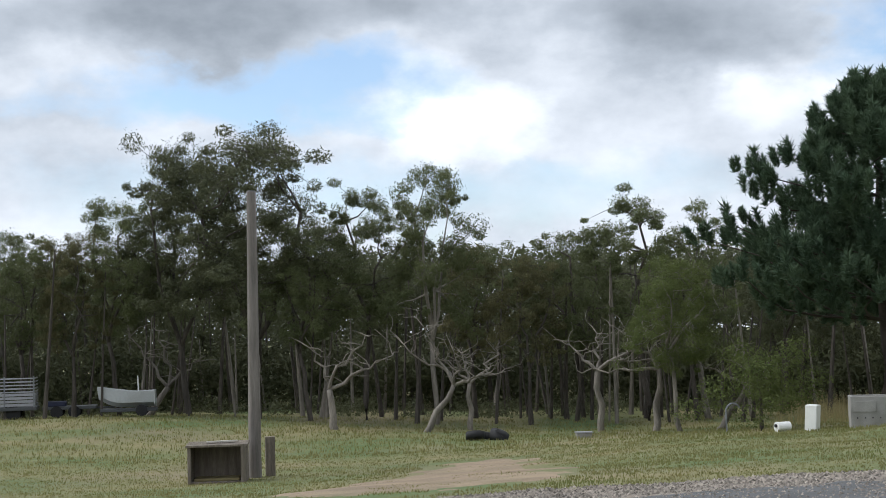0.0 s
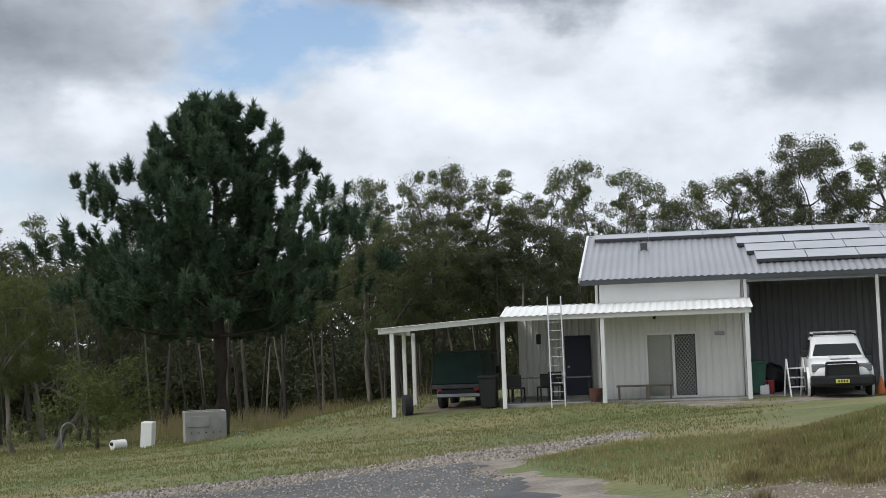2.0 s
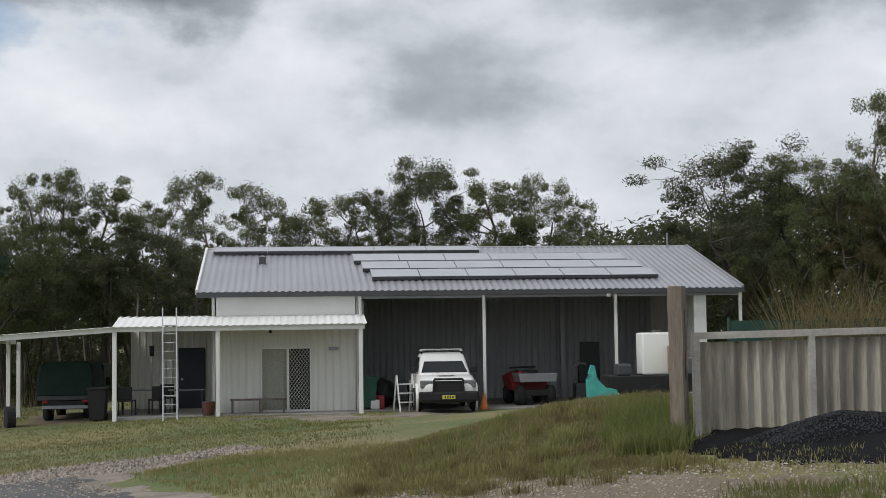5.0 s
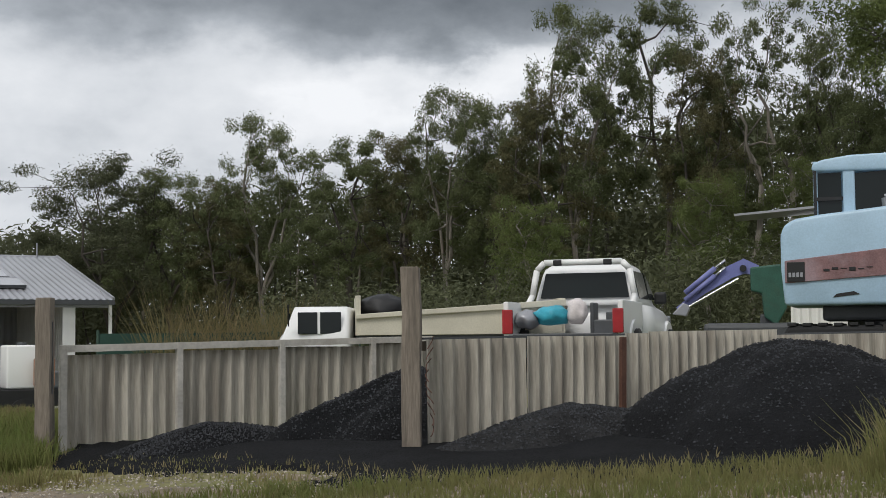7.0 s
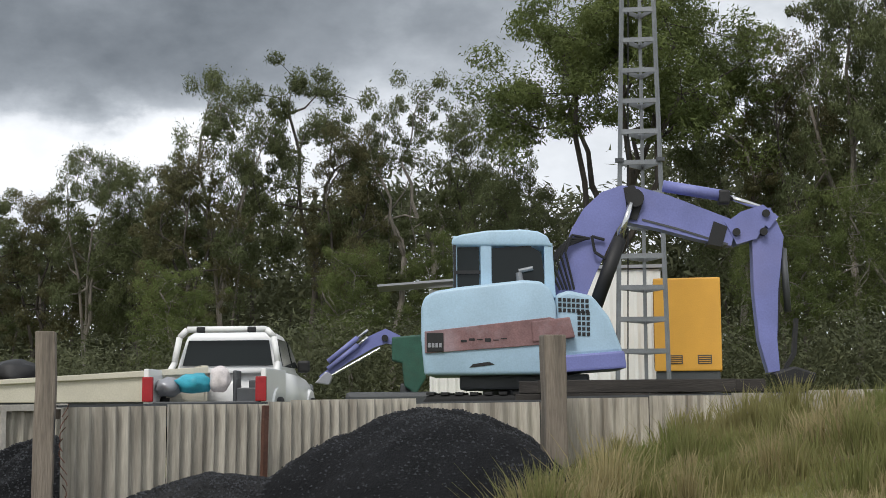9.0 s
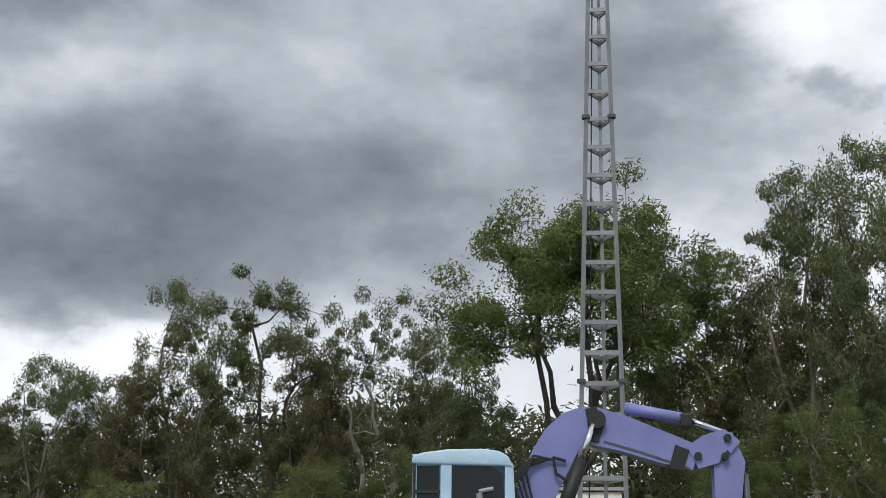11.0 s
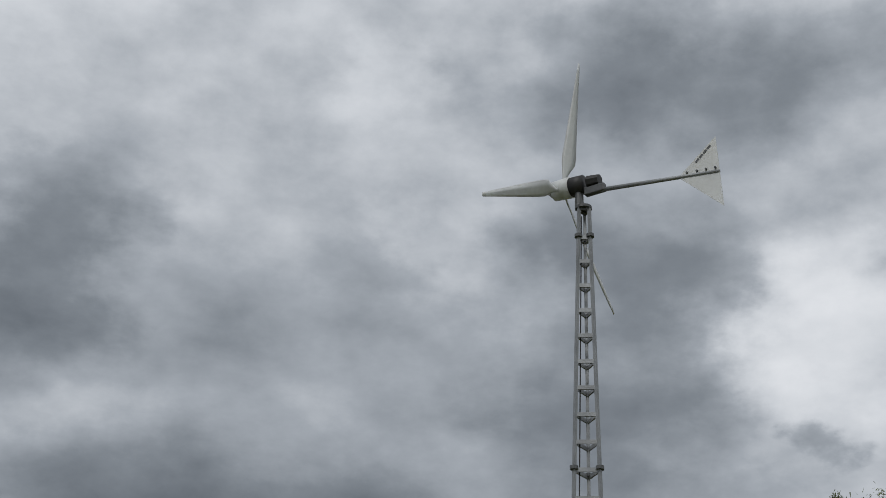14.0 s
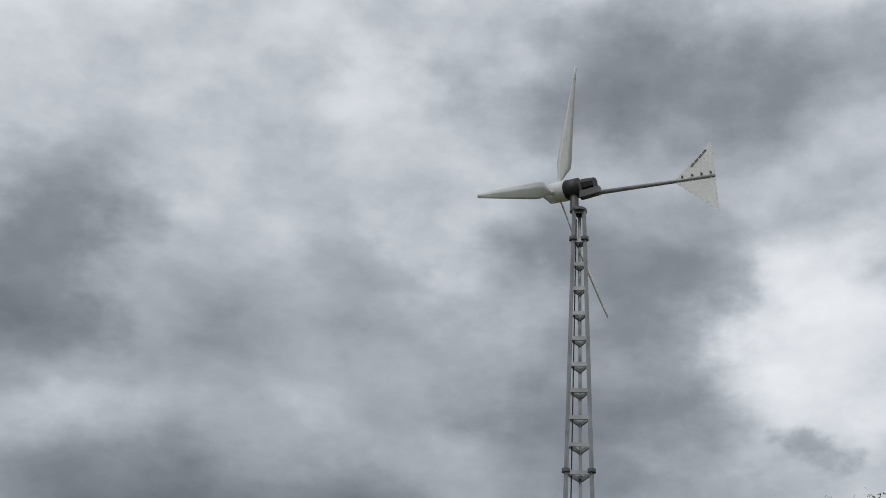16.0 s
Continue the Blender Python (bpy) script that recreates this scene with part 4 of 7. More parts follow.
plant(7, 88.8, 43, 16.6, 0.95, 70, "broad sunlit eucalypt with fresh green leaves and bare lower limbs")
plant(2, 93.0, 46, 14.6, 0.7, 200)
plant(2, 97.8, 43, 17.6, 0.6, 100)
plant(5, 95.6, 45, 14.2, 0.7, 30)
plant(0, 100.8, 42, 19.0, 0.6, 210)
plant(3, 104.0, 44, 18.0, 0.6, 60)
plant(5, 71.0, 47, 10.2, 0.8, 90)
plant(0, 84.2, 45, 9.2, 0.8, 310)
for az, dist, top, width, turn in ((70.5, 42, 5.6, 0.8, 70), (77.5, 39, 6.4, 0.8, 220), (81.5, 38.5, 7.0, 0.7, 300),
                                   (94.8, 38, 7.6, 0.8, 30), (98.6, 38, 8.8, 0.8, 110), (102.5, 38, 9.4, 0.8, 190)):
    plant(4, az, dist, top, width, turn, "young yellow-green gum at the foot of the wood")
pine = pine_tree()
x, y = spot(17.3, 57.5)
pine.matrix_world = pose(x, y, height(x, y), 0, 0, 40) @ Matrix.Scale((2 + 57.5 * math.tan(radians(9.86)) - height(x, y)) / 14.5, 4)

bare = [dead_limbs(3), dead_limbs(5, 5.5, 3), dead_limbs(8, 4.6, 3)]
for k, (az, dist, turn, s) in enumerate(((6.3, 61, 10, 1.0), (8.2, 60, 0, 1.05), (-4.3, 60, -10, 1.1), (-0.9, 60, 170, 0.9), (10.7, 60, 0, 0.9), (-12.0, 70, 180, 1.1),
                                         (1.0, 63, 40, 0.8))):
    x, y = spot(az, dist)
    m = pose(x, y, height(x, y), 0, 14 * (-1) ** k, turn - az) @ Matrix.Scale(s, 4)
    if k < 3:
        bare[k].matrix_world = m
    else:
        src = bare[k % 3]
        keep = src.scale.copy()
        src.scale = (1, 1, 1)
        copy_thing(src, m)
        src.scale = keep


def far_wood():
    """The depth of the wood behind the single trees: leaves and thin stems."""
    rnd = random.Random(5)
    leaves = []
    for k in range(3000):
        az = rnd.uniform(-24, 108)
        far = 78 if az < 48 else 62 - max(0, az - 60) * 0.25
        d = far + rnd.uniform(0, 16)
        x, y = spot(az, d)
        lim = 3.0 if az < 48 else 4.0 + max(0, min(az - 50, 45)) * 0.16
        top = d * math.tan(radians(lim)) + 2 - height(x, y)
        z = height(x, y) + top * rnd.random() ** 0.8
        if 84.5 < az < 89.5 and z > 2 + d * 0.14:
            continue
        leaf_cloud(rnd, (x, y, z), 1.6, 1.1, 80, 0.48, leaves)
    for k in range(1000):
        az = rnd.uniform(-24, 52)
        x, y = spot(az, rnd.uniform(76, 81))
        leaf_cloud(rnd, (x, y, height(x, y) + rnd.uniform(0.6, 3.4)), 1.5, 1.0, 100, 0.34, leaves)
    # deeper in, only glimpsed through gaps
    for k in range(1500):
        az = rnd.uniform(-26, 112)
        d = rnd.uniform(96, 125)
        x, y = spot(az, d)
        lim = 2.6 if az < 48 else 2.6 + max(0, min(az - 50, 45)) * 0.08
        z = height(x, y) + rnd.random() * (d * math.tan(radians(lim)) + 2 - height(x, y))
        leaf_cloud(rnd, (x, y, z), 2.6, 2.0, 90, 0.8, leaves)
    ob = foliage("far_wood", leaves, LEAF_DARK)
    tagged(ob, "dense dark eucalypt wood closing the distance", "woodland", kind="stuff")
    bm = bmesh.new()
    for k in range(420):
        az = rnd.uniform(-24, 108) if k % 2 else rnd.uniform(-24, 46)
        d = (66 if az < 48 else 55) + rnd.uniform(0, 18)
        if 45 < az < 60:
            d += 8
        x, y = spot(az, d)
        p = Vector((x, y, height(x, y) - 0.3))
        q = p + Vector((rnd.uniform(-0.8, 0.8), rnd.uniform(-0.8, 0.8), rnd.uniform(4, 8)))
        rod(bm, p, q, rnd.uniform(0.05, 0.15), 0.03, 5)
        if k == 330:
            tagged(part("wood_stems", bm, BARK), "thin dark stems in the wood", "woodland", kind="stuff")
            bm = bmesh.new()
    tagged(part("pale_stems", bm, PALE_BARK), "thin pale gum stems in the wood", "woodland", kind="stuff")
    leaves = []
    for k in range(420):
        az = rnd.uniform(-24, 46)
        d = rnd.uniform(70, 80)
        if 13 < az < 25 and rnd.random() < 0.8:
            continue
        x, y = spot(az, d)
        leaf_cloud(rnd, (x, y, height(x, y) + 0.25), rnd.uniform(0.5, 1.2), rnd.uniform(0.3, 0.8), 90, 0.2, leaves)
    for k in range(650):
        az = rnd.uniform(60, 108)
        x, y = spot(az, rnd.uniform(33.5, 44))
        leaf_cloud(rnd, (x, y, height(x, y) + rnd.uniform(0.2, 2.2)), rnd.uniform(0.7, 1.4), rnd.uniform(0.5, 1.0), 140, 0.16, leaves)
    ob = foliage("undergrowth", leaves, LEAF_DARK)
    tagged(ob, "low scrub under the trees", "undergrowth", kind="stuff")


far_wood()


# ---- wind turbine on its lattice tower ----
TOWER_AZ, TOWER_D = 89.3, 26.0


def wind_turbine():
    x, y = spot(TOWER_AZ, TOWER_D)
    g = height(x, y)
    base, top_z = g - 0.1, 17.5
    tower = thing("lattice_tower", pose(x, y, base, 0, 0.35, -TOWER_AZ), "slender galvanised steel lattice tower with flat rungs", "tower")
    H = top_z - base

    def radius(z):
        return 0.56 + (0.125 - 0.56) * min(1, max(0, (z - 0.6) / (H - 0.6)))

    angles = [radians(a) for a in (-148, -32, 84)]

    def corner(k, z):
        r = radius(z)
        return Vector((r * math.cos(angles[k]), r * math.sin(angles[k]), z))

    for k in range(3):
        bm = bmesh.new()
        bar(bm, corner(k, 0), corner(k, H), 0.062, 0.062)
        part("leg", bm, GALV, tower)
    z, i = 0.75, 0
    while z < H - 0.2:
        for k in range(3):
            bm = bmesh.new()
            bar(bm, corner(k, z), corner((k + 1) % 3, z), 0.03, 0.085)
            part("rung", bm, GALV, tower)
        if i % 9 == 7:
            for k in range(3):
                p = corner(k, z + 0.04)
                bm = bmesh.new()
                bmesh.ops.create_cone(bm, cap_ends=True, segments=10, radius1=0.085, radius2=0.085, depth=0.07, matrix=Matrix.Translation(p))
                part("flange", bm, DARK_TRIM, tower)
        z, i = z + 0.575, i + 1
    bm = bmesh.new()
    rod(bm, corner(0, 0.3) * 0.6 + Vector((0, 0, 0.1)), corner(0, H - 0.4) * 0.5 + Vector((0, 0, H * 0.5)), 0.014, n=6)
    part("cable", bm, BLACK, tower)
    bm = bmesh.new()
    for k in range(3):
        bar(bm, corner(k, H - 0.03), corner((k + 1) % 3, H - 0.03), 0.06, 0.09)
    bmesh.ops.create_cone(bm, cap_ends=True, segments=12, radius1=0.17, radius2=0.17, depth=0.06, matrix=Matrix.Translation((0, 0, H + 0.02)))
    part("head_plate", bm, DARK_TRIM, tower)

    # turbine head: x points along the tail
    head = Vector((x, y, top_z + 0.0))
    t = thing("wind_turbine", pose(*head, 0, 0, 90 - 207), "three-bladed wind turbine with a white triangular tail vane", "wind turbine")
    part("yaw_tube", rodded((0, 0, 0), (0, 0, 0.5), 0.10, 0.085, 12), DARK_TRIM, t)
    bm = rodded((0.12, 0, 0.58), (-0.18, 0, 0.60), 0.215, 0.215, 18)
    part("generator", bm, BLACK, t, "dark ribbed generator body", True)
    part("generator_fins", rodded((0.22, 0, 0.60), (0.50, 0, 0.58), 0.15, 0.13, 8), BLACK, t)
    part("hub_shell", rodded((-0.18, 0, 0.60), (-0.60, 0, 0.62), 0.235, 0.215, 20), OFF_WHITE, t, "off-white hub shell", True)
    part("nose", rodded((-0.62, 0, 0.62), (-0.76, 0, 0.63), 0.17, 0.05, 16), GREY_ROOF, t, "", True)
    part("tail_hinge", boxed(0.15, 0.62, -0.07, 0.07, 0.28, 0.46, 0.02), DARK_TRIM, t)
    part("tail_boom", rodded((0.5, 0, 0.33), (3.20, 0, -0.05), 0.05, 0.036, 10), GALV, t, "grey tubular tail boom", True)
    vane = part("tail_vane", prism([(2.30, 0.07), (3.16, 0.80), (3.20, -0.05), (3.24, -0.88)], -0.008, 0.008), OFF_WHITE, t, "white triangular sheet vane with short dark lettering")
    for px in (2.5, 2.72, 2.92, 3.12):
        part("vane_bolt", rodded((px, -0.05, 0.13 - 0.12 * (px - 2.42)), (px, 0.05, 0.13 - 0.12 * (px - 2.42)), 0.022, 0.022, 8), DARK_TRIM, vane)
    for side in (-1, 1):
        # the maker's mark is drawn as plain slanted bars
        for k in range(4):
            bm = bmesh.new()
            px, pz = 2.70 + k * 0.09, 0.40 + k * 0.08
            bar(bm, (px, side * 0.012, pz - 0.09), (px + 0.07, side * 0.012, pz - 0.02), 0.004, 0.05)
            part("mark_bar", bm, DARK_TRIM, vane)

    # three twisted blades
    n, R = Vector((-0.45, -0.883, -0.131)).normalized(), 3.3
    up, side = Vector((-0.089, -0.102, 0.991)), Vector((-0.889, 0.457, -0.032))
    inv = pose(*head, 0, 0, 90 - 207).inverted().to_3x3()
    for k in range(3):
        a = 2 * math.pi * k / 3 - 0.05
        way = (inv @ (up * math.cos(a) + side * math.sin(a))).normalized()
        nn = (inv @ n)
        nn = (nn - way * nn.dot(way)).normalized()
        chord_dir = way.cross(nn).normalized()
        bm = bmesh.new()
        rows = []
        for i in range(17):
            f = i / 16
            r = 0.12 + (R - 0.12) * f
            chord = 0.10 if f < 0.08 else 0.12 + 0.28 * min(1, (f - 0.08) / 0.12) if f < 0.2 else 0.40 - 0.32 * ((f - 0.2) / 0.8)
            tw = radians(26 * (1 - f) + 3)
            cd, nd = chord_dir * math.cos(tw) + nn * math.sin(tw), nn * math.cos(tw) - chord_dir * math.sin(tw)
            th = 0.055 * (1 - 0.75 * f)
            c = Vector((-0.42, 0, 0.60)) + way * r
            rows.append([bm.verts.new(c + cd * chord * u + nd * th * v) for u, v in ((-0.3, 0), (-0.1, 0.5), (0.3, 0.35), (0.7, 0), (0.3, -0.25), (-0.1, -0.4))])
        for r0, r1 in zip(rows, rows[1:]):
            for j in range(6):
                bm.faces.new((r0[j], r0[(j + 1) % 6], r1[(j + 1) % 6], r1[j]))
        bm.faces.new(rows[0])
        bm.faces.new(rows[-1])
        bmesh.ops.recalc_face_normals(bm, faces=bm.faces)
        part("blade", bm, OFF_WHITE, t, "long tapered off-white blade", True)


OFF_WHITE = material("off_white_paint", (0.52, 0.54, 0.55), 0.55, vary=0.12, scale=1.2, fine=12, bump=0.02, stain=0.2, stain_color=(0.42, 0.4, 0.35))
wind_turbine()

# ---- excavator ----
SKY_BLUE = material("pale_blue_paint", (0.40, 0.565, 0.70), 0.42, vary=0.15, scale=1.5, bump=0.06, stain=0.25, stain_color=(0.28, 0.36, 0.42))
FADED_RED = material("faded_red_paint", (0.27, 0.15, 0.15), 0.7, vary=0.35, scale=3, stain=0.5, stain_color=(0.36, 0.30, 0.33))
PURPLE = material("purple_blue_paint", (0.19, 0.21, 0.48), 0.5, vary=0.2, scale=1.5, bump=0.08, stain=0.4, stain_color=(0.2, 0.19, 0.36))
YELLOW = material("yellow_paint", (0.72, 0.37, 0.05), 0.55, vary=0.1, scale=1.2, stain=0.2, stain_color=(0.5, 0.28, 0.07))
DARK_GREEN = material("dark_green_paint", (0.025, 0.105, 0.07), 0.6, vary=0.3, scale=3, stain=0.4, stain_color=(0.07, 0.08, 0.05))
TEAL = material("turquoise_paint", (0.07, 0.42, 0.38), 0.55, vary=0.2, scale=3, stain=0.3, stain_color=(0.2, 0.16, 0.12))
CHROME = material("chrome", (0.7, 0.7, 0.7), 0.15, 1.0, vary=0.1, scale=4, bump=0)


def pipe_curve(bm, pts, r, n=6):
    for a, b in zip(pts, pts[1:]):
        rod(bm, a, b, r, r, n)


def slab_along(bm, pts, widths, y0, y1):
    """A plate box girder along points in x and z, with its own depth at each point."""
    n = len(pts)
    up, low = [], []
    for i, (x, z) in enumerate(pts):
        x0, z0 = pts[max(0, i - 1)]
        x1, z1 = pts[min(n - 1, i + 1)]
        d = Vector((x1 - x0, z1 - z0)).normalized()
        nx, nz = -d.y, d.x
        up.append((x + nx * widths[i] / 2, z + nz * widths[i] / 2))
        low.append((x - nx * widths[i] / 2, z - nz * widths[i] / 2))
    rings = [[bm.verts.new((u[0], y0, u[1])), bm.verts.new((u[0], y1, u[1])), bm.verts.new((l[0], y1, l[1])), bm.verts.new((l[0], y0, l[1]))] for u, l in zip(up, low)]
    for a, b in zip(rings, rings[1:]):
        for j in range(4):
            bm.faces.new((a[j], a[(j + 1) % 4], b[(j + 1) % 4], b[j]))
    bm.faces.new(rings[0][::-1])
    bm.faces.new(rings[-1])
    bmesh.ops.recalc_face_normals(bm, faces=bm.faces)
    return bm


def excavator():
    az, d = 84.55, 20.0
    x, y = spot(az, d)
    g = height(x, y)
    top = thing("excavator", pose(x, y, 0, 0, 0, -az), "pale blue excavator with a purple boom and faded red stripe", "excavator")
    # tail of the house: a rounded engine cover, then the side with its vents
    part("engine_cover", prism([(-1.37, 2.42), (-1.41, 2.9), (-1.41, 3.36), (-1.36, 3.50), (-1.22, 3.58), (-0.9, 3.63), (0.0, 3.72), (0.24, 3.70), (0.38, 3.58), (0.45, 3.36), (0.46, 2.42)], -0.62, 1.3, 0.05), SKY_BLUE, top,
         "pale blue rounded engine cover", True)
    side = part("side_cover", prism([(0.47, 2.66), (0.44, 3.52), (0.62, 3.58), (0.95, 3.50), (1.18, 3.20), (1.36, 2.72)], -0.50, 1.2, 0.05), SKY_BLUE, top)
    part("side_skirt", prism([(0.40, 2.44), (0.40, 2.67), (1.37, 2.74), (1.40, 2.50)], -0.55, 1.2, 0.03), PURPLE, top, "purple lower skirt")
    part("stripe", prism([(-1.36, 2.72), (-1.36, 3.02), (0.36, 3.20), (0.43, 3.18), (0.44, 2.84), (-0.1, 2.80)], -0.645, -0.6, 0.01), FADED_RED, top, "faded red painted stripe")
    part("rear_hatch", prism([(0.12, 2.86), (0.10, 3.14), (0.63, 3.20), (0.70, 2.92)], -0.67, -0.5, 0.02), FADED_RED, top, "faded red hatch")
    part("dark_plate", boxed(-1.33, -1.10, -0.66, -0.64, 2.74, 3.00, 0.005), BLACK, top)
    for k in range(4):
        part("mark_bar", boxed(-1.31 + 0.05 * k, -1.275 + 0.05 * k, -0.668, -0.66, 2.80, 2.86), GREY_ROOF, top)
    for k in range(6):
        part("mark_bar", boxed(-0.86 + 0.11 * k, -0.78 + 0.11 * k, -0.652, -0.645, 2.87 + 0.02 * (k % 3), 2.90 + 0.02 * (k % 2)), BLACK, top)
    part("scrape", prism([(-0.75, 2.52), (-0.4, 2.56), (-0.48, 2.60), (-0.7, 2.57)], -0.628, -0.60), BLACK, top)
    part("bottom_pan", boxed(-0.9, 0.9, -0.3, 1.2, 2.22, 2.43, 0.04), DARK_TRIM, top)
    for gx, gz, nx, nz in ((0.48, 3.28, 7, 3), (0.74, 2.95, 3, 5)):
        for i in range(nx):
            for j in range(nz):
                part("vent", boxed(gx + i * 0.062, gx + i * 0.062 + 0.045, -0.512, -0.495, gz + j * 0.072 - i * 0.004, gz + j * 0.072 + 0.05 - i * 0.004), BLACK, side)
    # cab
    cab = part("cab", boxed(-0.99, -0.93, -0.1, -0.04, 3.5, 4.4, 0.01), SKY_BLUE, top, "pale blue cab with dark tinted windows")
    part("cab_roof", prism([(-1.01, 4.30), (-0.99, 4.37), (-0.86, 4.42), (-0.5, 4.47), (0.0, 4.48), (0.22, 4.45), (0.35, 4.38), (0.42, 4.22), (0.3, 4.24), (-0.98, 4.26)], -0.14, 1.1, 0.03), SKY_BLUE, cab, "", True)
    part("cab_pillar", boxed(-0.60, -0.44, -0.12, 0.0, 3.5, 4.3, 0.02), SKY_BLUE, cab)
    part("cab_pillar", prism([(0.30, 3.5), (0.30, 4.3), (0.42, 4.28), (0.46, 3.5)], -0.12, 0.0, 0.02), SKY_BLUE, cab)
    part("cab_side", boxed(-0.46, 0.32, -0.11, 0.0, 3.5, 3.64, 0.01), SKY_BLUE, cab)
    part("cab_pane", prism([(-0.44, 3.64), (-0.44, 4.22), (0.10, 4.25), (0.26, 4.15), (0.32, 3.64)], -0.09, -0.08), GLASS_DARK, cab, "tinted rear window")
    for z0, z1 in ((3.5, 3.86), (3.9, 4.24)):
        part("cab_pane", boxed(-0.95, -0.62, -0.08, -0.07, z0, z1), GLASS_DARK, cab)
    part("window_rail", boxed(-0.97, -0.6, -0.12, -0.06, 3.855, 3.905), BLACK, cab)
    part("cab_frame", boxed(-0.985, -0.945, -0.13, -0.05, 3.5, 4.28), BLACK, cab)
    part("cab_far_wall", boxed(-0.98, 0.42, 1.0, 1.05, 3.5, 4.3), SKY_BLUE, cab)
    ex = part("exhaust", rodded((-0.03, -0.2, 3.66), (-0.06, -0.2, 3.86), 0.055, 0.045, 10), GALV, top)
    part("exhaust_tip", rodded((-0.06, -0.2, 3.88), (0.14, -0.2, 3.92), 0.03, 0.03, 8), GALV, ex)
    # boom, stick and rams
    bm = slab_along(bmesh.new(), [(0.62, 3.45), (0.78, 3.95), (0.95, 4.35), (1.10, 4.62), (1.28, 4.82), (1.46, 4.90), (1.62, 4.88)], [0.44, 0.54, 0.58, 0.56, 0.50, 0.44, 0.40], 0.05, 0.42)
    part("boom", bm, PURPLE, top, "purple-blue gooseneck boom")
    bm = slab_along(bmesh.new(), [(1.5, 4.86), (2.0, 4.73), (2.55, 4.54), (3.0, 4.40)], [0.54, 0.50, 0.44, 0.36], 0.07, 0.40)
    part("boom", bm, PURPLE, top)
    bm = slab_along(bmesh.new(), [(2.95, 4.40), (3.2, 4.52), (3.42, 4.66), (3.55, 4.55)], [0.34, 0.44, 0.30, 0.22], 0.05, 0.44)
    part("knuckle", bm, PURPLE, top)
    for px, pz in ((3.02, 4.42), (3.44, 4.68), (3.40, 4.42)):
        part("pin", rodded((px, 0.0, pz), (px, 0.48, pz), 0.055, 0.055, 10), BLACK, top)
    part("boom_underside", slab_along(bmesh.new(), [(1.7, 4.62), (2.2, 4.48), (2.9, 4.25)], [0.03, 0.03, 0.03], 0.06, 0.41), DARK_TRIM, top)
    part("knuckle_gap", slab_along(bmesh.new(), [(2.66, 4.42), (2.86, 4.36)], [0.34, 0.30], 0.055, 0.43), BLACK, top)
    bm = slab_along(bmesh.new(), [(3.40, 4.75), (3.47, 4.35), (3.42, 3.6), (3.43, 2.9), (3.50, 2.45)], [0.24, 0.44, 0.34, 0.25, 0.16], 0.10, 0.38)
    part("stick_plate", slab_along(bmesh.new(), [(3.62, 4.3), (3.60, 3.7), (3.56, 3.0)], [0.05, 0.06, 0.04], 0.12, 0.36), BLACK, top)
    part("bucket_ram", rodded((3.70, 0.24, 4.2), (3.74, 0.24, 3.3), 0.05, 0.05, 10), DARK_TRIM, top, "", True)
    part("stick", bm, PURPLE, top, "purple-blue dipper stick")
    ram = part("lift_ram", rodded((1.0, -0.02, 3.35), (1.38, -0.02, 4.35), 0.10, 0.10, 12), BLACK, top, "", True)
    part("ram_rod", rodded((1.36, -0.02, 4.3), (1.55, -0.02, 4.85), 0.045, 0.045, 10), CHROME, ram, "", True)
    ram = part("stick_ram", rodded((2.02, 0.2, 5.12), (2.95, 0.2, 4.95), 0.085, 0.085, 12), PURPLE, top, "", True)
    part("ram_rod", rodded((2.9, 0.2, 4.96), (3.42, 0.2, 4.78), 0.04, 0.04, 10), CHROME, ram, "", True)
    part("ram_bracket", boxed(2.80, 2.96, 0.10, 0.32, 4.84, 5.04, 0.03), BLACK, top)
    part("pivot", rodded((1.60, -0.04, 4.92), (1.60, 0.5, 4.92), 0.13, 0.13, 14), BLACK, top)
    part("boom_bracket", slab_along(bmesh.new(), [(1.52, 5.10), (1.60, 4.86), (1.56, 4.62)], [0.16, 0.24, 0.14], 0.04, 0.44), BLACK, top)
    bm = slab_along(bmesh.new(), [(3.85, 3.2), (3.80, 2.7), (3.65, 2.45)], [0.05, 0.06, 0.05], 0.18, 0.3)
    part("bucket_link", bm, BLACK, top)
    part("bucket", prism([(3.45, 2.42), (3.75, 2.52), (4.05, 2.42), (4.0, 2.28), (3.55, 2.25)], -0.1, 0.6, 0.03), BLACK, top, "dark steel bucket")
    for k in range(5):
        o = 0.05 * k
        hose = bmesh.new()
        pipe_curve(hose, [(0.52 + o, -0.05, 3.62), (0.36 + o * 1.2, -0.08, 3.95 + o), (0.50 + o, -0.05, 4.2 + o), (0.9 + o * 0.3, 0.0, 4.35)], 0.018)
        part("hose", hose, BLACK, top)
    bm = bmesh.new()
    pipe_curve(bm, [(1.16, 0.0, 4.33), (0.98, -0.02, 4.38), (1.02, -0.04, 4.15), (1.22, -0.04, 4.02), (1.30, 0, 4.2)], 0.022)
    part("lamp_guard", bm, BLACK, top)
    # tracks
    for y0 in (-0.55, 0.95):
        tr = part("track", prism([(-1.35, g + 0.02), (1.35, g + 0.02), (1.55, g + 0.3), (1.35, 2.15), (-1.35, 2.15), (-1.55, g + 0.3)], y0, y0 + 0.45, 0.05), RUBBER, top, "muddy rubber track")
        for k in range(14):
            part("track_pad", boxed(-1.35 + k * 0.2, -1.24 + k * 0.2, y0 - 0.01, y0 + 0.46, 2.15, 2.19, 0.005), RUBBER, tr)
    part("turntable", rodded((0, 0.4, g + 0.3), (0, 0.4, 2.3), 0.6, 0.6, 20), DARK_TRIM, top)


excavator()


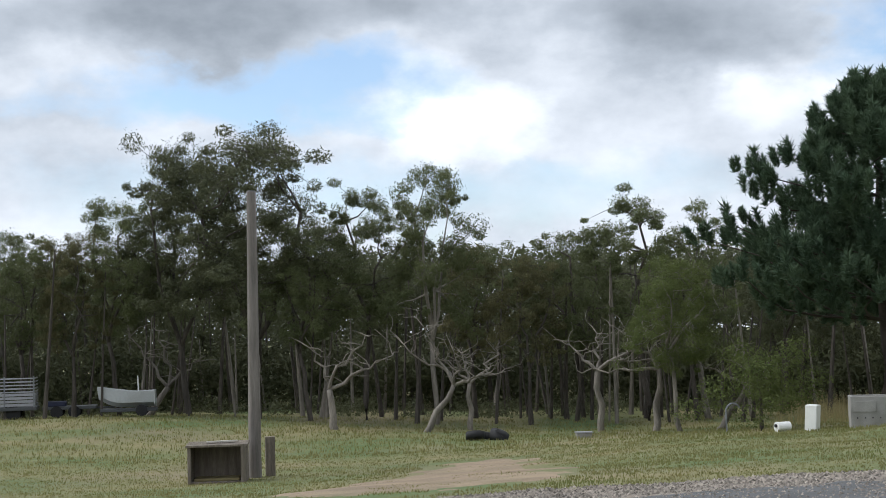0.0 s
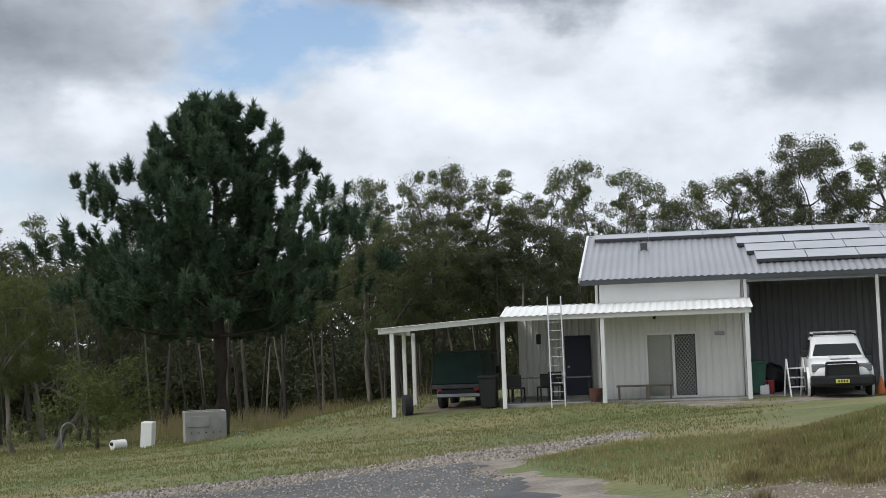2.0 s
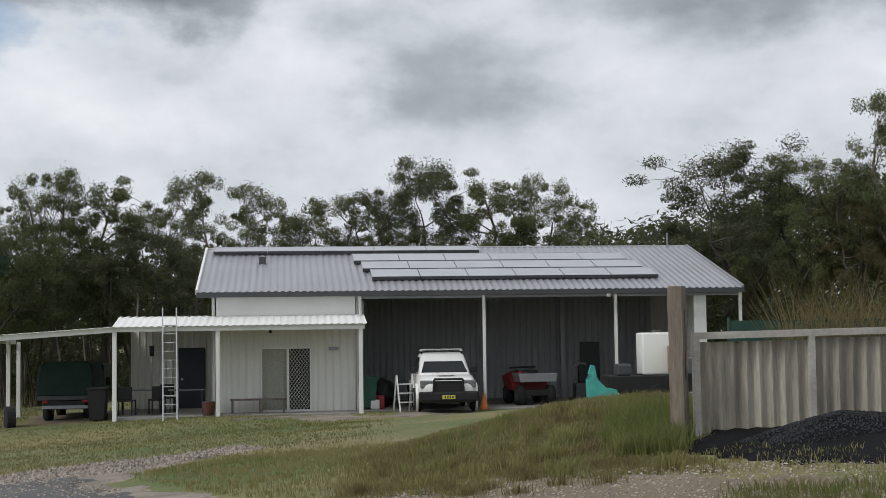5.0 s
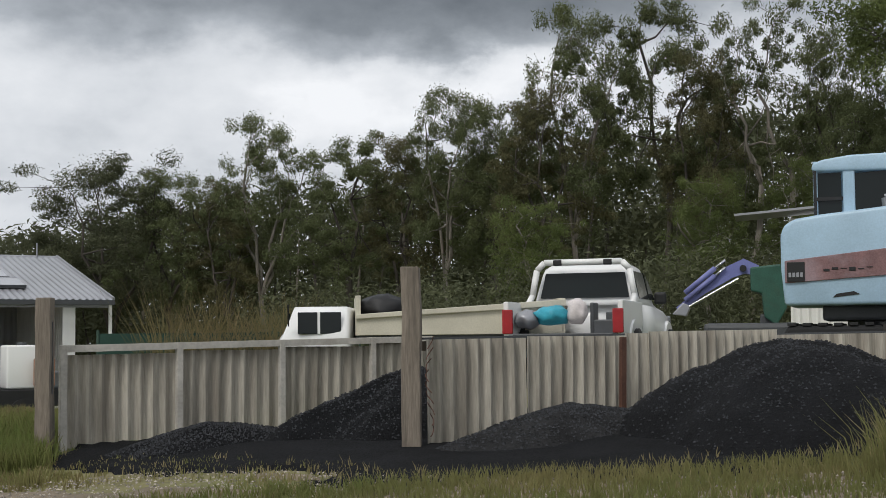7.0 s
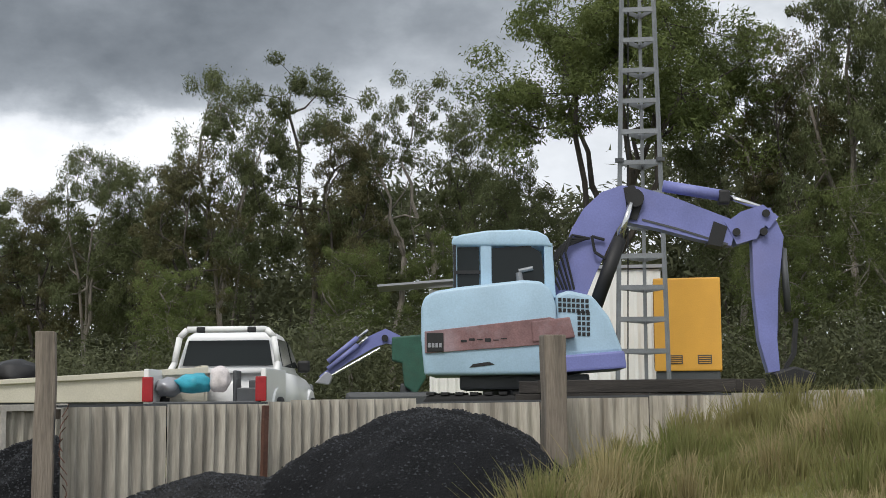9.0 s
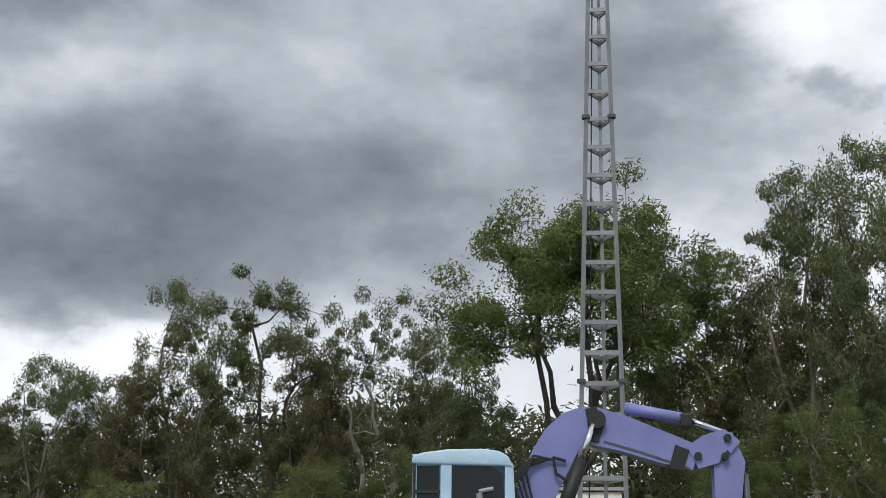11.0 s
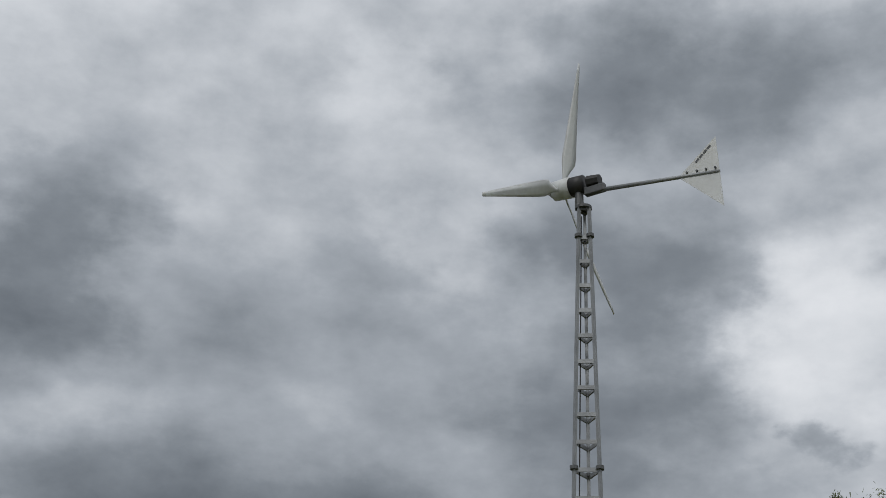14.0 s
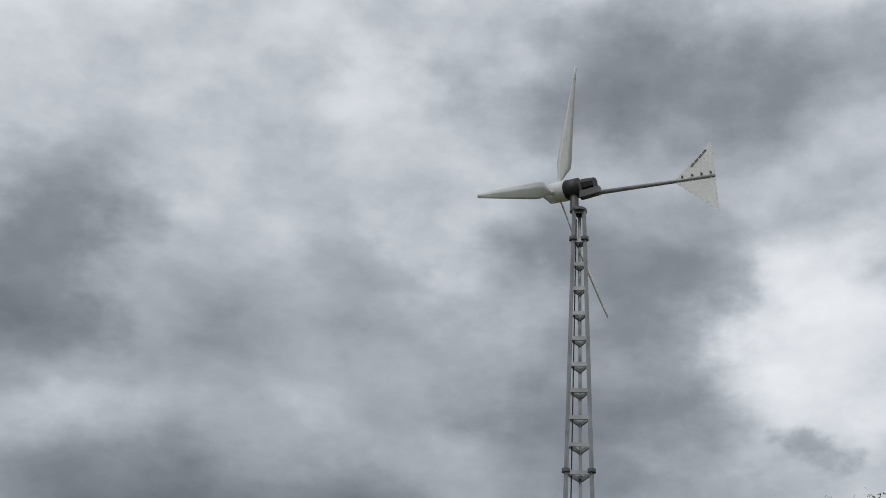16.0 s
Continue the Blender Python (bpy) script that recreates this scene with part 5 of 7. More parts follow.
def small_digger():
    """The second machine's folded arm and green bucket, behind the parked ute."""
    az, d = 79.2, 25.0
    x, y = spot(az, d)
    g = height(x, y)
    ob = thing("mini_excavator", pose(x, y, 0, 0, 0, -az), "folded purple digger arm with a green bucket", "excavator")
    bm = slab_along(bmesh.new(), [(-1.25, 2.50), (-0.8, 2.84), (-0.35, 3.14), (-0.1, 3.24), (0.12, 3.16)], [0.09, 0.14, 0.22, 0.26, 0.18], 0, 0.22)
    part("arm", bm, PURPLE, ob)
    for z in (0.0, 0.13):
        ram = part("ram", rodded((-1.12, -0.05, 2.66 + z), (-0.60, -0.05, 3.08 + z), 0.045, 0.045, 10), PURPLE, ob, "", True)
        part("ram_rod", rodded((-0.62, -0.05, 3.06 + z), (-0.42, -0.05, 3.22 + z), 0.022, 0.022, 8), CHROME, ram, "", True)
    part("link_bar", rodded((-1.05, -0.06, 2.55), (-0.2, -0.06, 3.02), 0.028, 0.028, 8), CHROME, ob)
    part("pin", rodded((-0.12, -0.06, 3.2), (-0.12, 0.28, 3.2), 0.06, 0.06, 10), BLACK, ob)
    part("claw", prism([(-1.35, 2.42), (-1.16, 2.62), (-1.02, 2.56), (-1.1, 2.38)], -0.04, 0.26, 0.02), GREY_ROOF, ob)
    part("bucket", prism([(0.0, 3.2), (0.55, 3.25), (0.6, 2.5), (0.42, 2.2), (0.22, 2.35), (0.18, 2.75), (0.0, 2.8)], -0.35, 0.35, 0.03), DARK_GREEN, ob, "scuffed green bucket")
    part("mast", boxed(0.15, 0.4, -0.1, 0.3, g - 0.05, 2.4, 0.03), DARK_TRIM, ob)
    part("base", boxed(-0.8, 0.8, -0.5, 0.9, g - 0.05, g + 0.7, 0.08), DARK_TRIM, ob)


small_digger()


def yard_boxes():
    x, y = spot(91.0, 29.0)
    g = height(x, y)
    gen = thing("generator_cabinet", pose(x, y, g, 0, 0, -92.5), "bright yellow steel generator cabinet on a dark base", "generator")
    part("cabinet", boxed(-0.62, 0.72, 0, 1.0, 0.92, 4.56 - g, 0.03), YELLOW, gen)
    part("base_frame", boxed(-0.6, 0.68, 0.05, 0.95, -0.05, 0.92, 0.02), DARK_TRIM, gen)
    for k in (-0.34, 0.24):
        v = part("vent", boxed(k, k + 0.28, -0.012, 0.0, 1.06, 1.24), DARK_TRIM, gen)
        for j in range(4):
            part("slat", boxed(k + 0.02, k + 0.26, -0.025, -0.012, 1.08 + j * 0.04, 1.095 + j * 0.04), YELLOW, v)
    part("side_seam", boxed(-0.63, -0.62, 0.02, 0.04, 0.95, 4.5 - g), RUST, gen)
    x, y = spot(88.2, 30.5)
    wall = thing("clad_hut", pose(x, y, g, 0, 0, -88), "small white ribbed steel hut", "hut")
    part("wall", corrugated(1.75, 4.95 - g, 0.3, 0.03, 0.05, True), WHITE_STEEL, wall).matrix_local = pose(-0.75, 0, -0.1)
    part("body", boxed(-0.73, 0.98, 0.06, 1.6, -0.1, 4.9 - g), WHITE_STEEL, wall)
    part("roof", boxed(-0.8, 1.05, -0.08, 1.7, 4.92 - g, 4.99 - g), GREY_ROOF, wall)
    x, y = spot(80.9, 33)
    s = thing("lean_to", pose(x, y, height(x, y), 0, 0, -80), "cream corrugated lean-to with a low skillion roof", "shed")
    part("wall", corrugated(1.6, 4.75 - height(x, y), 0.19, 0.03, 0.05, True), CREAM_STEEL, s).matrix_local = pose(-0.1, 0, -0.1)
    part("body", boxed(-0.08, 1.48, 0.07, 2.0, -0.1, 4.7 - height(x, y)), CREAM_STEEL, s)
    bm = bmesh.new()
    bar(bm, (-1.3, 0.4, 4.78 - height(x, y)), (1.7, 0.4, 5.0 - height(x, y)), 1.6, 0.05)
    part("roof", bm, GREY_ROOF, s)


yard_boxes()


def timber_stack():
    """Dark weathered beams piled between the fence and the machines."""
    rnd = random.Random(41)
    x, y = spot(88.6, 18.3)
    g = height(x, y)
    st = thing("timber_stack", pose(x, y, g, 0, 0, -88), "untidy stack of dark weathered beams behind the fence", "timber")
    top = 2.36 - g
    rows = max(2, int(top / 0.17))
    for k in range(rows):
        for j in range(3):
            x0, w = rnd.uniform(-1.5, -0.9), rnd.uniform(1.9, 2.9)
            z = -0.03 + k * top / rows
            part("beam", boxed(x0, x0 + w, j * 0.3, j * 0.3 + 0.2, z, z + top / rows * 0.96, 0.012), DARK_BEAM, st).matrix_local = pose(0, 0, 0, 0, 0, rnd.uniform(-3, 3))


DARK_BEAM = material("dark_weathered_beam", (0.055, 0.048, 0.043), 0.9, vary=0.5, scale=3, fine=20, bump=0.5, stretch=(0.4, 4, 4))
timber_stack()


# ---- vehicles ----
CAR_WHITE = material("white_car_paint", (0.78, 0.78, 0.77), 0.25, vary=0.04, scale=2, bump=0, spec=0.6)
LAMP = material("headlamp", (0.20, 0.215, 0.225), 0.1, vary=0.2, scale=6, bump=0, spec=0.9)
RED_LAMP = material("tail_lamp", (0.38, 0.015, 0.02), 0.2, vary=0.2, scale=5, bump=0)
CREAM = material("cream_paint", (0.62, 0.58, 0.47), 0.5, vary=0.15, scale=1.5, stain=0.4, stain_color=(0.35, 0.28, 0.2))
CANVAS = material("green_canvas", (0.022, 0.052, 0.045), 0.9, vary=0.25, scale=2, fine=50)
PLATE = material("plate_yellow", (0.62, 0.58, 0.12), 0.5, vary=0.05)
BLUE_BAG = material("blue_tarp", (0.04, 0.38, 0.5), 0.5, vary=0.2, scale=4)
PINK_BAG = material("pale_sack", (0.70, 0.64, 0.63), 0.7, vary=0.2, scale=6)
RED_PAINT = material("red_paint", (0.35, 0.03, 0.03), 0.5, vary=0.2, scale=3)


def wheel(parent, x, y, r, w, rim):
    bm = bmesh.new()
    bmesh.ops.create_cone(bm, cap_ends=True, segments=24, radius1=r, radius2=r, depth=w, matrix=Matrix.Translation((x, y, r)) @ Matrix.Rotation(math.pi / 2, 4, "Y"))
    es = [e for e in bm.edges if len(e.link_faces) == 2 and any(len(f.verts) > 4 for f in e.link_faces)]
    bmesh.ops.bevel(bm, geom=es, offset=w * 0.2, segments=2, affect="EDGES")
    tyre = part("wheel", bm, RUBBER, parent, "black tyre", True)
    bm = bmesh.new()
    bmesh.ops.create_cone(bm, cap_ends=True, segments=18, radius1=r * 0.6, radius2=r * 0.52, depth=w * 1.04, matrix=Matrix.Translation((x, y, r)) @ Matrix.Rotation(math.pi / 2, 4, "Y"))
    part("rim", bm, rim, tyre)


def cross_section_body(rows, waist=0.55):
    """A body skinned over cross-sections along y: each row is y, half width low, half width high, z low, z high."""
    bm = bmesh.new()
    rings = []
    for y, wl, wh, zl, zh in rows:
        c = min(0.10, (zh - zl) * 0.3)
        rings.append([bm.verts.new(p) for p in ((-wl, y, zl), (-wl, y, zl + (zh - zl) * waist), (-wh, y, zh - c * 0.6), (-wh + c, y, zh), (wh - c, y, zh), (wh, y, zh - c * 0.6),
                                                (wl, y, zl + (zh - zl) * waist), (wl, y, zl))])
    for a, b in zip(rings, rings[1:]):
        for j in range(8):
            bm.faces.new((a[j], a[(j + 1) % 8], b[(j + 1) % 8], b[j]))
    bm.faces.new(rings[0])
    bm.faces.new(rings[-1])
    bmesh.ops.recalc_face_normals(bm, faces=bm.faces)
    return bm


def ute(m, label, front_gear, sport_bar):
    """A dual-cab pickup, front towards +y, on its wheels."""
    u = thing("ute", m, label, "pickup truck", "white utes")
    part("body", cross_section_body([(2.48, 0.72, 0.68, 0.48, 0.86), (2.35, 0.84, 0.78, 0.42, 1.0), (1.5, 0.9, 0.84, 0.4, 1.09), (1.05, 0.9, 0.84, 0.4, 1.12), (0.5, 0.9, 0.85, 0.4, 1.14),
                                     (-0.75, 0.9, 0.85, 0.4, 1.16)]), CAR_WHITE, u, "", True)
    part("cab", cross_section_body([(1.18, 0.80, 0.74, 1.06, 1.12), (0.42, 0.82, 0.68, 1.08, 1.70), (0.1, 0.82, 0.69, 1.1, 1.76), (-0.62, 0.82, 0.69, 1.1, 1.75), (-0.78, 0.82, 0.69, 1.1, 1.66),
                                    (-0.86, 0.82, 0.76, 1.1, 1.2)], 0.14), CAR_WHITE, u, "", True)
    glass = prism([(-0.70, 1.15), (0.70, 1.15), (0.585, 1.64), (-0.585, 1.64)], -0.006, 0.006)
    part("windscreen", glass, GLASS_DARK, u).matrix_local = pose(0, 1.17 + 0.0, 0.02) @ Matrix.Translation((0, 0, 1.12)) @ Matrix.Rotation(radians(50), 4, "X") @ Matrix.Translation((0, 0.0, -1.12)) @ Matrix.Diagonal((1, 1, 1.02, 1))
    part("rear_window", prism([(-0.71, 1.24), (0.71, 1.24), (0.635, 1.64), (-0.635, 1.64)], -0.006, 0.006), GLASS_DARK, u).matrix_local = pose(0, -1.10, 0, -10)
    for s in (-1, 1):
        for y0, y1, t0, t1 in ((0.30, 0.86, 0.25, 0.40), (-0.62, 0.2, -0.58, 0.18)):
            bm = bmesh.new()
            vs = [bm.verts.new((s * 0.808, y0, 1.2)), bm.verts.new((s * 0.808, y1, 1.2)), bm.verts.new((s * 0.712, t1, 1.63)), bm.verts.new((s * 0.712, t0, 1.64))]
            bm.faces.new(vs if s > 0 else vs[::-1])
            r = bmesh.ops.extrude_face_region(bm, geom=bm.faces[:])
            bmesh.ops.translate(bm, vec=(s * 0.016, 0, 0.004), verts=[v for v in r["geom"] if isinstance(v, bmesh.types.BMVert)])
            part("side_window", bm, GLASS_DARK, u)
        mir = part("mirror", boxed(s * 0.92 - 0.1, s * 0.92 + 0.1, 0.72, 0.84, 1.14, 1.34, 0.04), BLACK, u)
        part("wheel_arch", rodded((s * 0.86, 1.6, 0.42), (s * 0.93, 1.6, 0.42), 0.46, 0.44, 20), CAR_WHITE, u)
        part("wheel_arch", rodded((s * 0.86, -1.55, 0.42), (s * 0.93, -1.55, 0.42), 0.46, 0.44, 20), CAR_WHITE, u)
        for yy in (1.6, -1.55):
            wheel(u, s * 0.85, yy, 0.39, 0.26, GALV)
        part("tray_side", boxed(s * 0.86 - 0.04, s * 0.86 + 0.04, -2.42, -0.8, 0.48, 1.14, 0.02), CAR_WHITE, u)
        part("tail_lamp", boxed(s * 0.83 - 0.08, s * 0.83 + 0.08, -2.47, -2.40, 0.66, 1.02, 0.02), RED_LAMP, u, "tall red tail lamp")
        hl = part("headlamp", boxed(s * 0.64 - 0.19, s * 0.64 + 0.19, 2.34, 2.475, 0.74, 0.97, 0.04), LAMP, u, "clear headlamp")
    part("tray_floor", boxed(-0.82, 0.82, -2.42, -0.8, 0.55, 0.62), GREY_ROOF, u)
    part("tailgate", boxed(-0.75, 0.75, -2.46, -2.40, 0.55, 0.66 if sport_bar else 1.02, 0.015), DARK_TRIM if sport_bar else CAR_WHITE, u)
    part("underbody", boxed(-0.75, 0.75, -2.3, 2.2, 0.3, 0.5), DARK_TRIM, u)
    if front_gear:
        part("bull_bar", boxed(-0.88, 0.88, 2.44, 2.58, 0.34, 0.64, 0.06), BLACK, u, "black steel bull bar")
        bm = bmesh.new()
        pipe_curve(bm, [(-0.45, 2.55, 0.6), (-0.42, 2.54, 1.0), (0.42, 2.54, 1.0), (0.45, 2.55, 0.6)], 0.035)
        part("bar_hoop", bm, BLACK, u)
        part("grille", boxed(-0.44, 0.44, 2.46, 2.52, 0.62, 0.95, 0.02), BLACK, u)
        part("badge", rodded((0, 2.49, 0.85), (0, 2.515, 0.85), 0.07, 0.06, 14), CHROME, u)
        part("bonnet_scoop", boxed(-0.28, 0.28, 1.45, 1.85, 1.09, 1.16, 0.03), CAR_WHITE, u)
        pl = part("number_plate", boxed(-0.19, 0.19, 2.605, 2.62, 0.42, 0.53, 0.004), PLATE, u, "yellow plate with plain dark bars")
        for k in range(4):
            part("mark_bar", boxed(-0.14 + k * 0.075, -0.10 + k * 0.075, 2.62, 2.624, 0.445, 0.505), BLACK, pl)
        rk = part("roof_rack", boxed(-0.64, 0.64, 0.28, 0.33, 1.83, 1.87, 0.01), ALU, u, "white roof rack")
        for yy in (-0.1, -0.5):
            part("rack_bar", boxed(-0.64, 0.64, yy, yy + 0.05, 1.83, 1.87, 0.01), WHITE_PAINT, rk)
        for s in (-0.62, 0.62):
            part("rack_rail", boxed(s - 0.02, s + 0.02, -0.6, 0.35, 1.80, 1.83, 0.01), WHITE_PAINT, rk)
            for yy in (-0.45, 0.2):
                part("rack_foot", boxed(s - 0.02, s + 0.02, yy - 0.03, yy + 0.03, 1.70, 1.81), BLACK, rk)
    if sport_bar:
        bm = bmesh.new()
        pipe_curve(bm, [(-0.82, -1.3, 1.1), (-0.80, -1.05, 1.25), (-0.74, -0.98, 1.66), (-0.62, -0.97, 1.78), (0.62, -0.97, 1.78), (0.74, -0.98, 1.66), (0.82, -1.05, 1.25), (0.84, -1.3, 1.1)], 0.05, 10)
        part("sports_bar", bm, WHITE_PAINT, u, "pale polished sports bar", True)
        for x0, x1, y0, z0, z1 in ((0.3, 0.36, -1.9, 0.62, 1.12), (0.5, 0.74, -1.7, 0.62, 0.98), (0.40, 0.72, -2.1, 0.62, 0.86)):
            part("tray_clutter", boxed(x0, x1, y0, y0 + 0.35, z0, z1, 0.02), DARK_TRIM, u)
        for s in (-0.4, 0.4):
            part("bar_clamp", boxed(s - 0.07, s + 0.07, -1.03, -0.92, 1.73, 1.82, 0.02), BLACK, u)
    return u


def blob(name, m, rx, ry, rz, mat, label, category, seed):
    bm = bmesh.new()
    bmesh.ops.create_icosphere(bm, subdivisions=3, radius=1)
    for v in bm.verts:
        v.co *= 1 + 0.28 * noise.noise(v.co * 2.2 + Vector((seed, 0, 0)))
        v.co = Vector((v.co.x * rx, v.co.y * ry, v.co.z * rz))
    ob = part(name, bm, mat, None, "", True)
    ob.matrix_world = m
    return tagged(ob, label, category)




def in_shed(x, y, z=0.0, turn=0.0):
    """A place given in the shed's own measure, upright and at full size."""
    p = SHED @ Vector((x, y, z))
    return pose(*p, 0, 0, math.degrees(SHED.to_euler().z) + turn)


p = SHED @ Vector((6.1, 0.15, 0))
ute(pose(p.x, p.y, -0.31, 0, 0, -217), "white dual-cab ute with a black bull bar and roof rack", True, False)
x, y = spot(73.1, 23.2)
u2 = pose(x, y, height(x, y) + 0.02, 0, 0, -85)
ute(u2, "white dual-cab ute with a polished sports bar, loaded tray", False, True)
blob("blue_tarp", u2 @ pose(-0.25, -1.95, 0.93), 0.27, 0.3, 0.15, BLUE_BAG, "bright blue bundled tarp in the ute's tray", "tarp", 1)
blob("white_sack", u2 @ pose(0.13, -2.0, 0.98), 0.15, 0.17, 0.2, PINK_BAG, "pale plastic sack in the ute's tray", "sack", 4)
blob("grey_tool_box", u2 @ pose(-0.64, -1.95, 0.88), 0.2, 0.3, 0.14, GREY_ROOF, "grey bundle in the ute's tray", "bundle", 9)


def tipper():
    """A cream tray truck standing behind the fence."""
    az, d = 66.6, 22.5
    x, y = spot(az, d)
    g = height(x, y)
    t = thing("tray_truck", pose(x, y, g, 0, 0, -az + 4), "old white tray truck with a cream tray, behind the fence", "truck")
    h = 2.54 - g
    part("cab", cross_section_body([(0.62, 0.86, 0.8, 0.5, 0.95), (0.56, 0.88, 0.8, 0.5, h - 0.4), (0.4, 0.88, 0.72, 0.5, h), (-0.4, 0.88, 0.72, 0.5, h), (-0.46, 0.88, 0.74, 0.5, h - 0.05)]), CAR_WHITE, t, "", True).matrix_local = pose(-1.75, 0.1, 0, 0, 0, 84)
    part("cab_window", boxed(-2.16, -1.5, -0.795, -0.75, h - 0.42, h - 0.09, 0.01), GLASS_DARK, t)
    part("window_post", boxed(-1.86, -1.82, -0.80, -0.76, h - 0.42, h - 0.09), CAR_WHITE, t)
    part("mirror_arm", rodded((-2.3, -0.8, h - 0.3), (-2.3, -1.0, h + 0.02), 0.012), BLACK, t)
    part("windscreen", boxed(-2.32, -2.28, -0.55, 0.6, h - 0.4, h - 0.1), GLASS_DARK, t)
    part("tray_side", prism([(-1.25, h - 0.45), (-1.25, h - 0.16), (-0.4, h - 0.08), (1.9, h + 0.02), (1.9, h - 0.45)], -0.85, -0.78, 0.01), CREAM, t)
    part("tray_rail", prism([(-1.28, h - 0.2), (-1.28, h - 0.13), (1.95, h + 0.08), (1.95, h - 0.02)], -0.90, -0.80, 0.01), CREAM, t)
    part("tray_floor", boxed(-1.25, 1.9, -0.8, 0.9, h - 0.5, h - 0.42), DARK_TRIM, t)
    part("tray_front", boxed(-1.28, -1.2, -0.8, 0.9, h - 0.45, h + 0.16, 0.01), CREAM, t)
    part("tray_end", boxed(1.85, 1.95, -0.82, 0.9, h - 0.45, h + 0.10, 0.01), CREAM, t)
    part("chassis", boxed(-2.4, 1.9, -0.4, 0.5, 0.45, 0.7), DARK_TRIM, t)
    for xx in (-1.9, 1.1):
        for yy in (-0.75, 0.75):
            bm = rodded((xx, yy - 0.12, 0.4), (xx, yy + 0.12, 0.4), 0.4, 0.4, 18)
            part("wheel", bm, RUBBER, t)
    blob("dark_load", pose(x, y, g) @ pose(0, 0, 0, 0, 0, -az + 4) @ pose(-0.85, -0.1, h - 0.05), 0.4, 0.4, 0.25, BLACK, "black sheeted load on the truck tray", "load", 3)


tipper()


def army_truck():
    m = in_shed(-4.02, 1.1, -0.22)
    t = thing("canvas_truck", m, "green canvas-backed truck parked under the carport", "truck")
    part("canopy", cross_section_body([(0, 0.82, 0.74, 0.85, 1.82), (0.05, 0.84, 0.76, 0.82, 1.86), (2.6, 0.84, 0.76, 0.82, 1.86)]), CANVAS, t, "dark green canvas canopy")
    part("tray", boxed(-0.85, 0.85, -0.05, 2.6, 0.68, 0.82, 0.02), DARK_TRIM, t)
    part("cab", boxed(-0.84, 0.84, 2.65, 4.0, 0.55, 1.75, 0.1), CANVAS, t)
    part("chassis", boxed(-0.6, 0.6, -0.08, 3.9, 0.40, 0.66, 0.02), BLACK, t)
    for s in (-1, 1):
        part("mirror", boxed(s * 0.98 - 0.07, s * 0.98 + 0.07, 2.7, 2.74, 1.05, 1.3, 0.02), BLACK, t)
        part("tail_lamp", boxed(s * 0.6 - 0.08, s * 0.6 + 0.08, -0.1, -0.07, 0.60, 0.68, 0.01), RED_LAMP, t)
        wheel(t, s * 0.62, 0.7, 0.38, 0.26, DARK_TRIM)
        wheel(t, s * 0.62, 3.3, 0.38, 0.26, DARK_TRIM)
    part("bumper", boxed(-0.7, 0.7, -0.14, -0.08, 0.42, 0.52, 0.01), GREY_ROOF, t)


army_truck()


def quad():
    t = thing("farm_buggy", in_shed(8.85, 1.2, 0.0, 6), "red farm buggy with a small grey tray", "buggy")
    part("tray", prism([(-0.55, 0.74), (-0.62, 1.02), (0.72, 1.02), (0.66, 0.74)], -0.3, 0.5, 0.03), GREY_ROOF, t, "pale grey tray")
    part("body", prism([(-0.6, 0.45), (-0.7, 0.9), (-0.35, 1.08), (0.35, 0.95), (0.6, 0.75), (0.5, 0.4)], 0.45, 1.5, 0.06), RED_PAINT, t)
    part("seat", boxed(-0.4, 0.3, 0.55, 1.0, 0.98, 1.12, 0.05), BLACK, t)
    part("handlebar", rodded((-0.5, 1.2, 1.18), (0.4, 1.2, 1.2), 0.03), BLACK, t)
    part("frame", boxed(-0.4, 0.4, -0.3, 1.5, 0.3, 0.5, 0.03), BLACK, t)
    for s in (-0.5, 0.5):
        for yy in (-0.05, 1.35):
            wheel(t, s, yy, 0.32, 0.26, DARK_TRIM)


quad()


# ---- things by the shed ----
def ladder():
    a, b = SHED @ Vector((-1.0, -2.05, -0.1)), SHED @ Vector((-1.06, -1.4, 2.78))
    m = pose(*a, 0, 0, -35.2)
    ob = thing("ladder", m, "aluminium extension ladder leaning on the awning roof", "ladder")
    d = m.inverted() @ b
    for s in (-0.2, 0.2):
        bm = bmesh.new()
        bar(bm, (s, 0, 0), (d.x + s, d.y, d.z), 0.035, 0.08)
        part("stile", bm, ALU, ob)
    n = 13
    for k in range(1, n):
        f = k / n
        part("rung", rodded((d.x * f - 0.2, d.y * f, d.z * f), (d.x * f + 0.2, d.y * f, d.z * f), 0.013), ALU, ob)


def table(x, y, w, d, turn=0.0):
    t = thing("garden_table", in_shed(x, y, 0.0, turn), "light metal garden table under the awning", "table", "garden tables")
    part("tabletop", boxed(-w / 2, w / 2, -d / 2, d / 2, 0.70, 0.73, 0.01), GALV, t)
    for sx in (-1, 1):
        for sy in (-1, 1):
            part("leg", rodded((sx * w * 0.45, sy * d * 0.4, 0), (sx * w * 0.42, sy * d * 0.38, 0.71), 0.018), DARK_TRIM, t)


def chair(x, y, turn):
    c = thing("garden_chair", in_shed(x, y, 0.0, turn), "dark plastic garden chair", "chair", "garden chairs")
    part("seat", boxed(-0.22, 0.22, -0.22, 0.22, 0.42, 0.46, 0.015), BLACK, c)
    part("backrest", boxed(-0.22, 0.22, 0.2, 0.24, 0.48, 0.86, 0.02), BLACK, c)
    for sx in (-1, 1):
        for sy in (-1, 1):
            part("leg", boxed(sx * 0.2 - 0.018, sx * 0.2 + 0.018, sy * 0.2 - 0.018, sy * 0.2 + 0.018, 0, 0.42), BLACK, c)


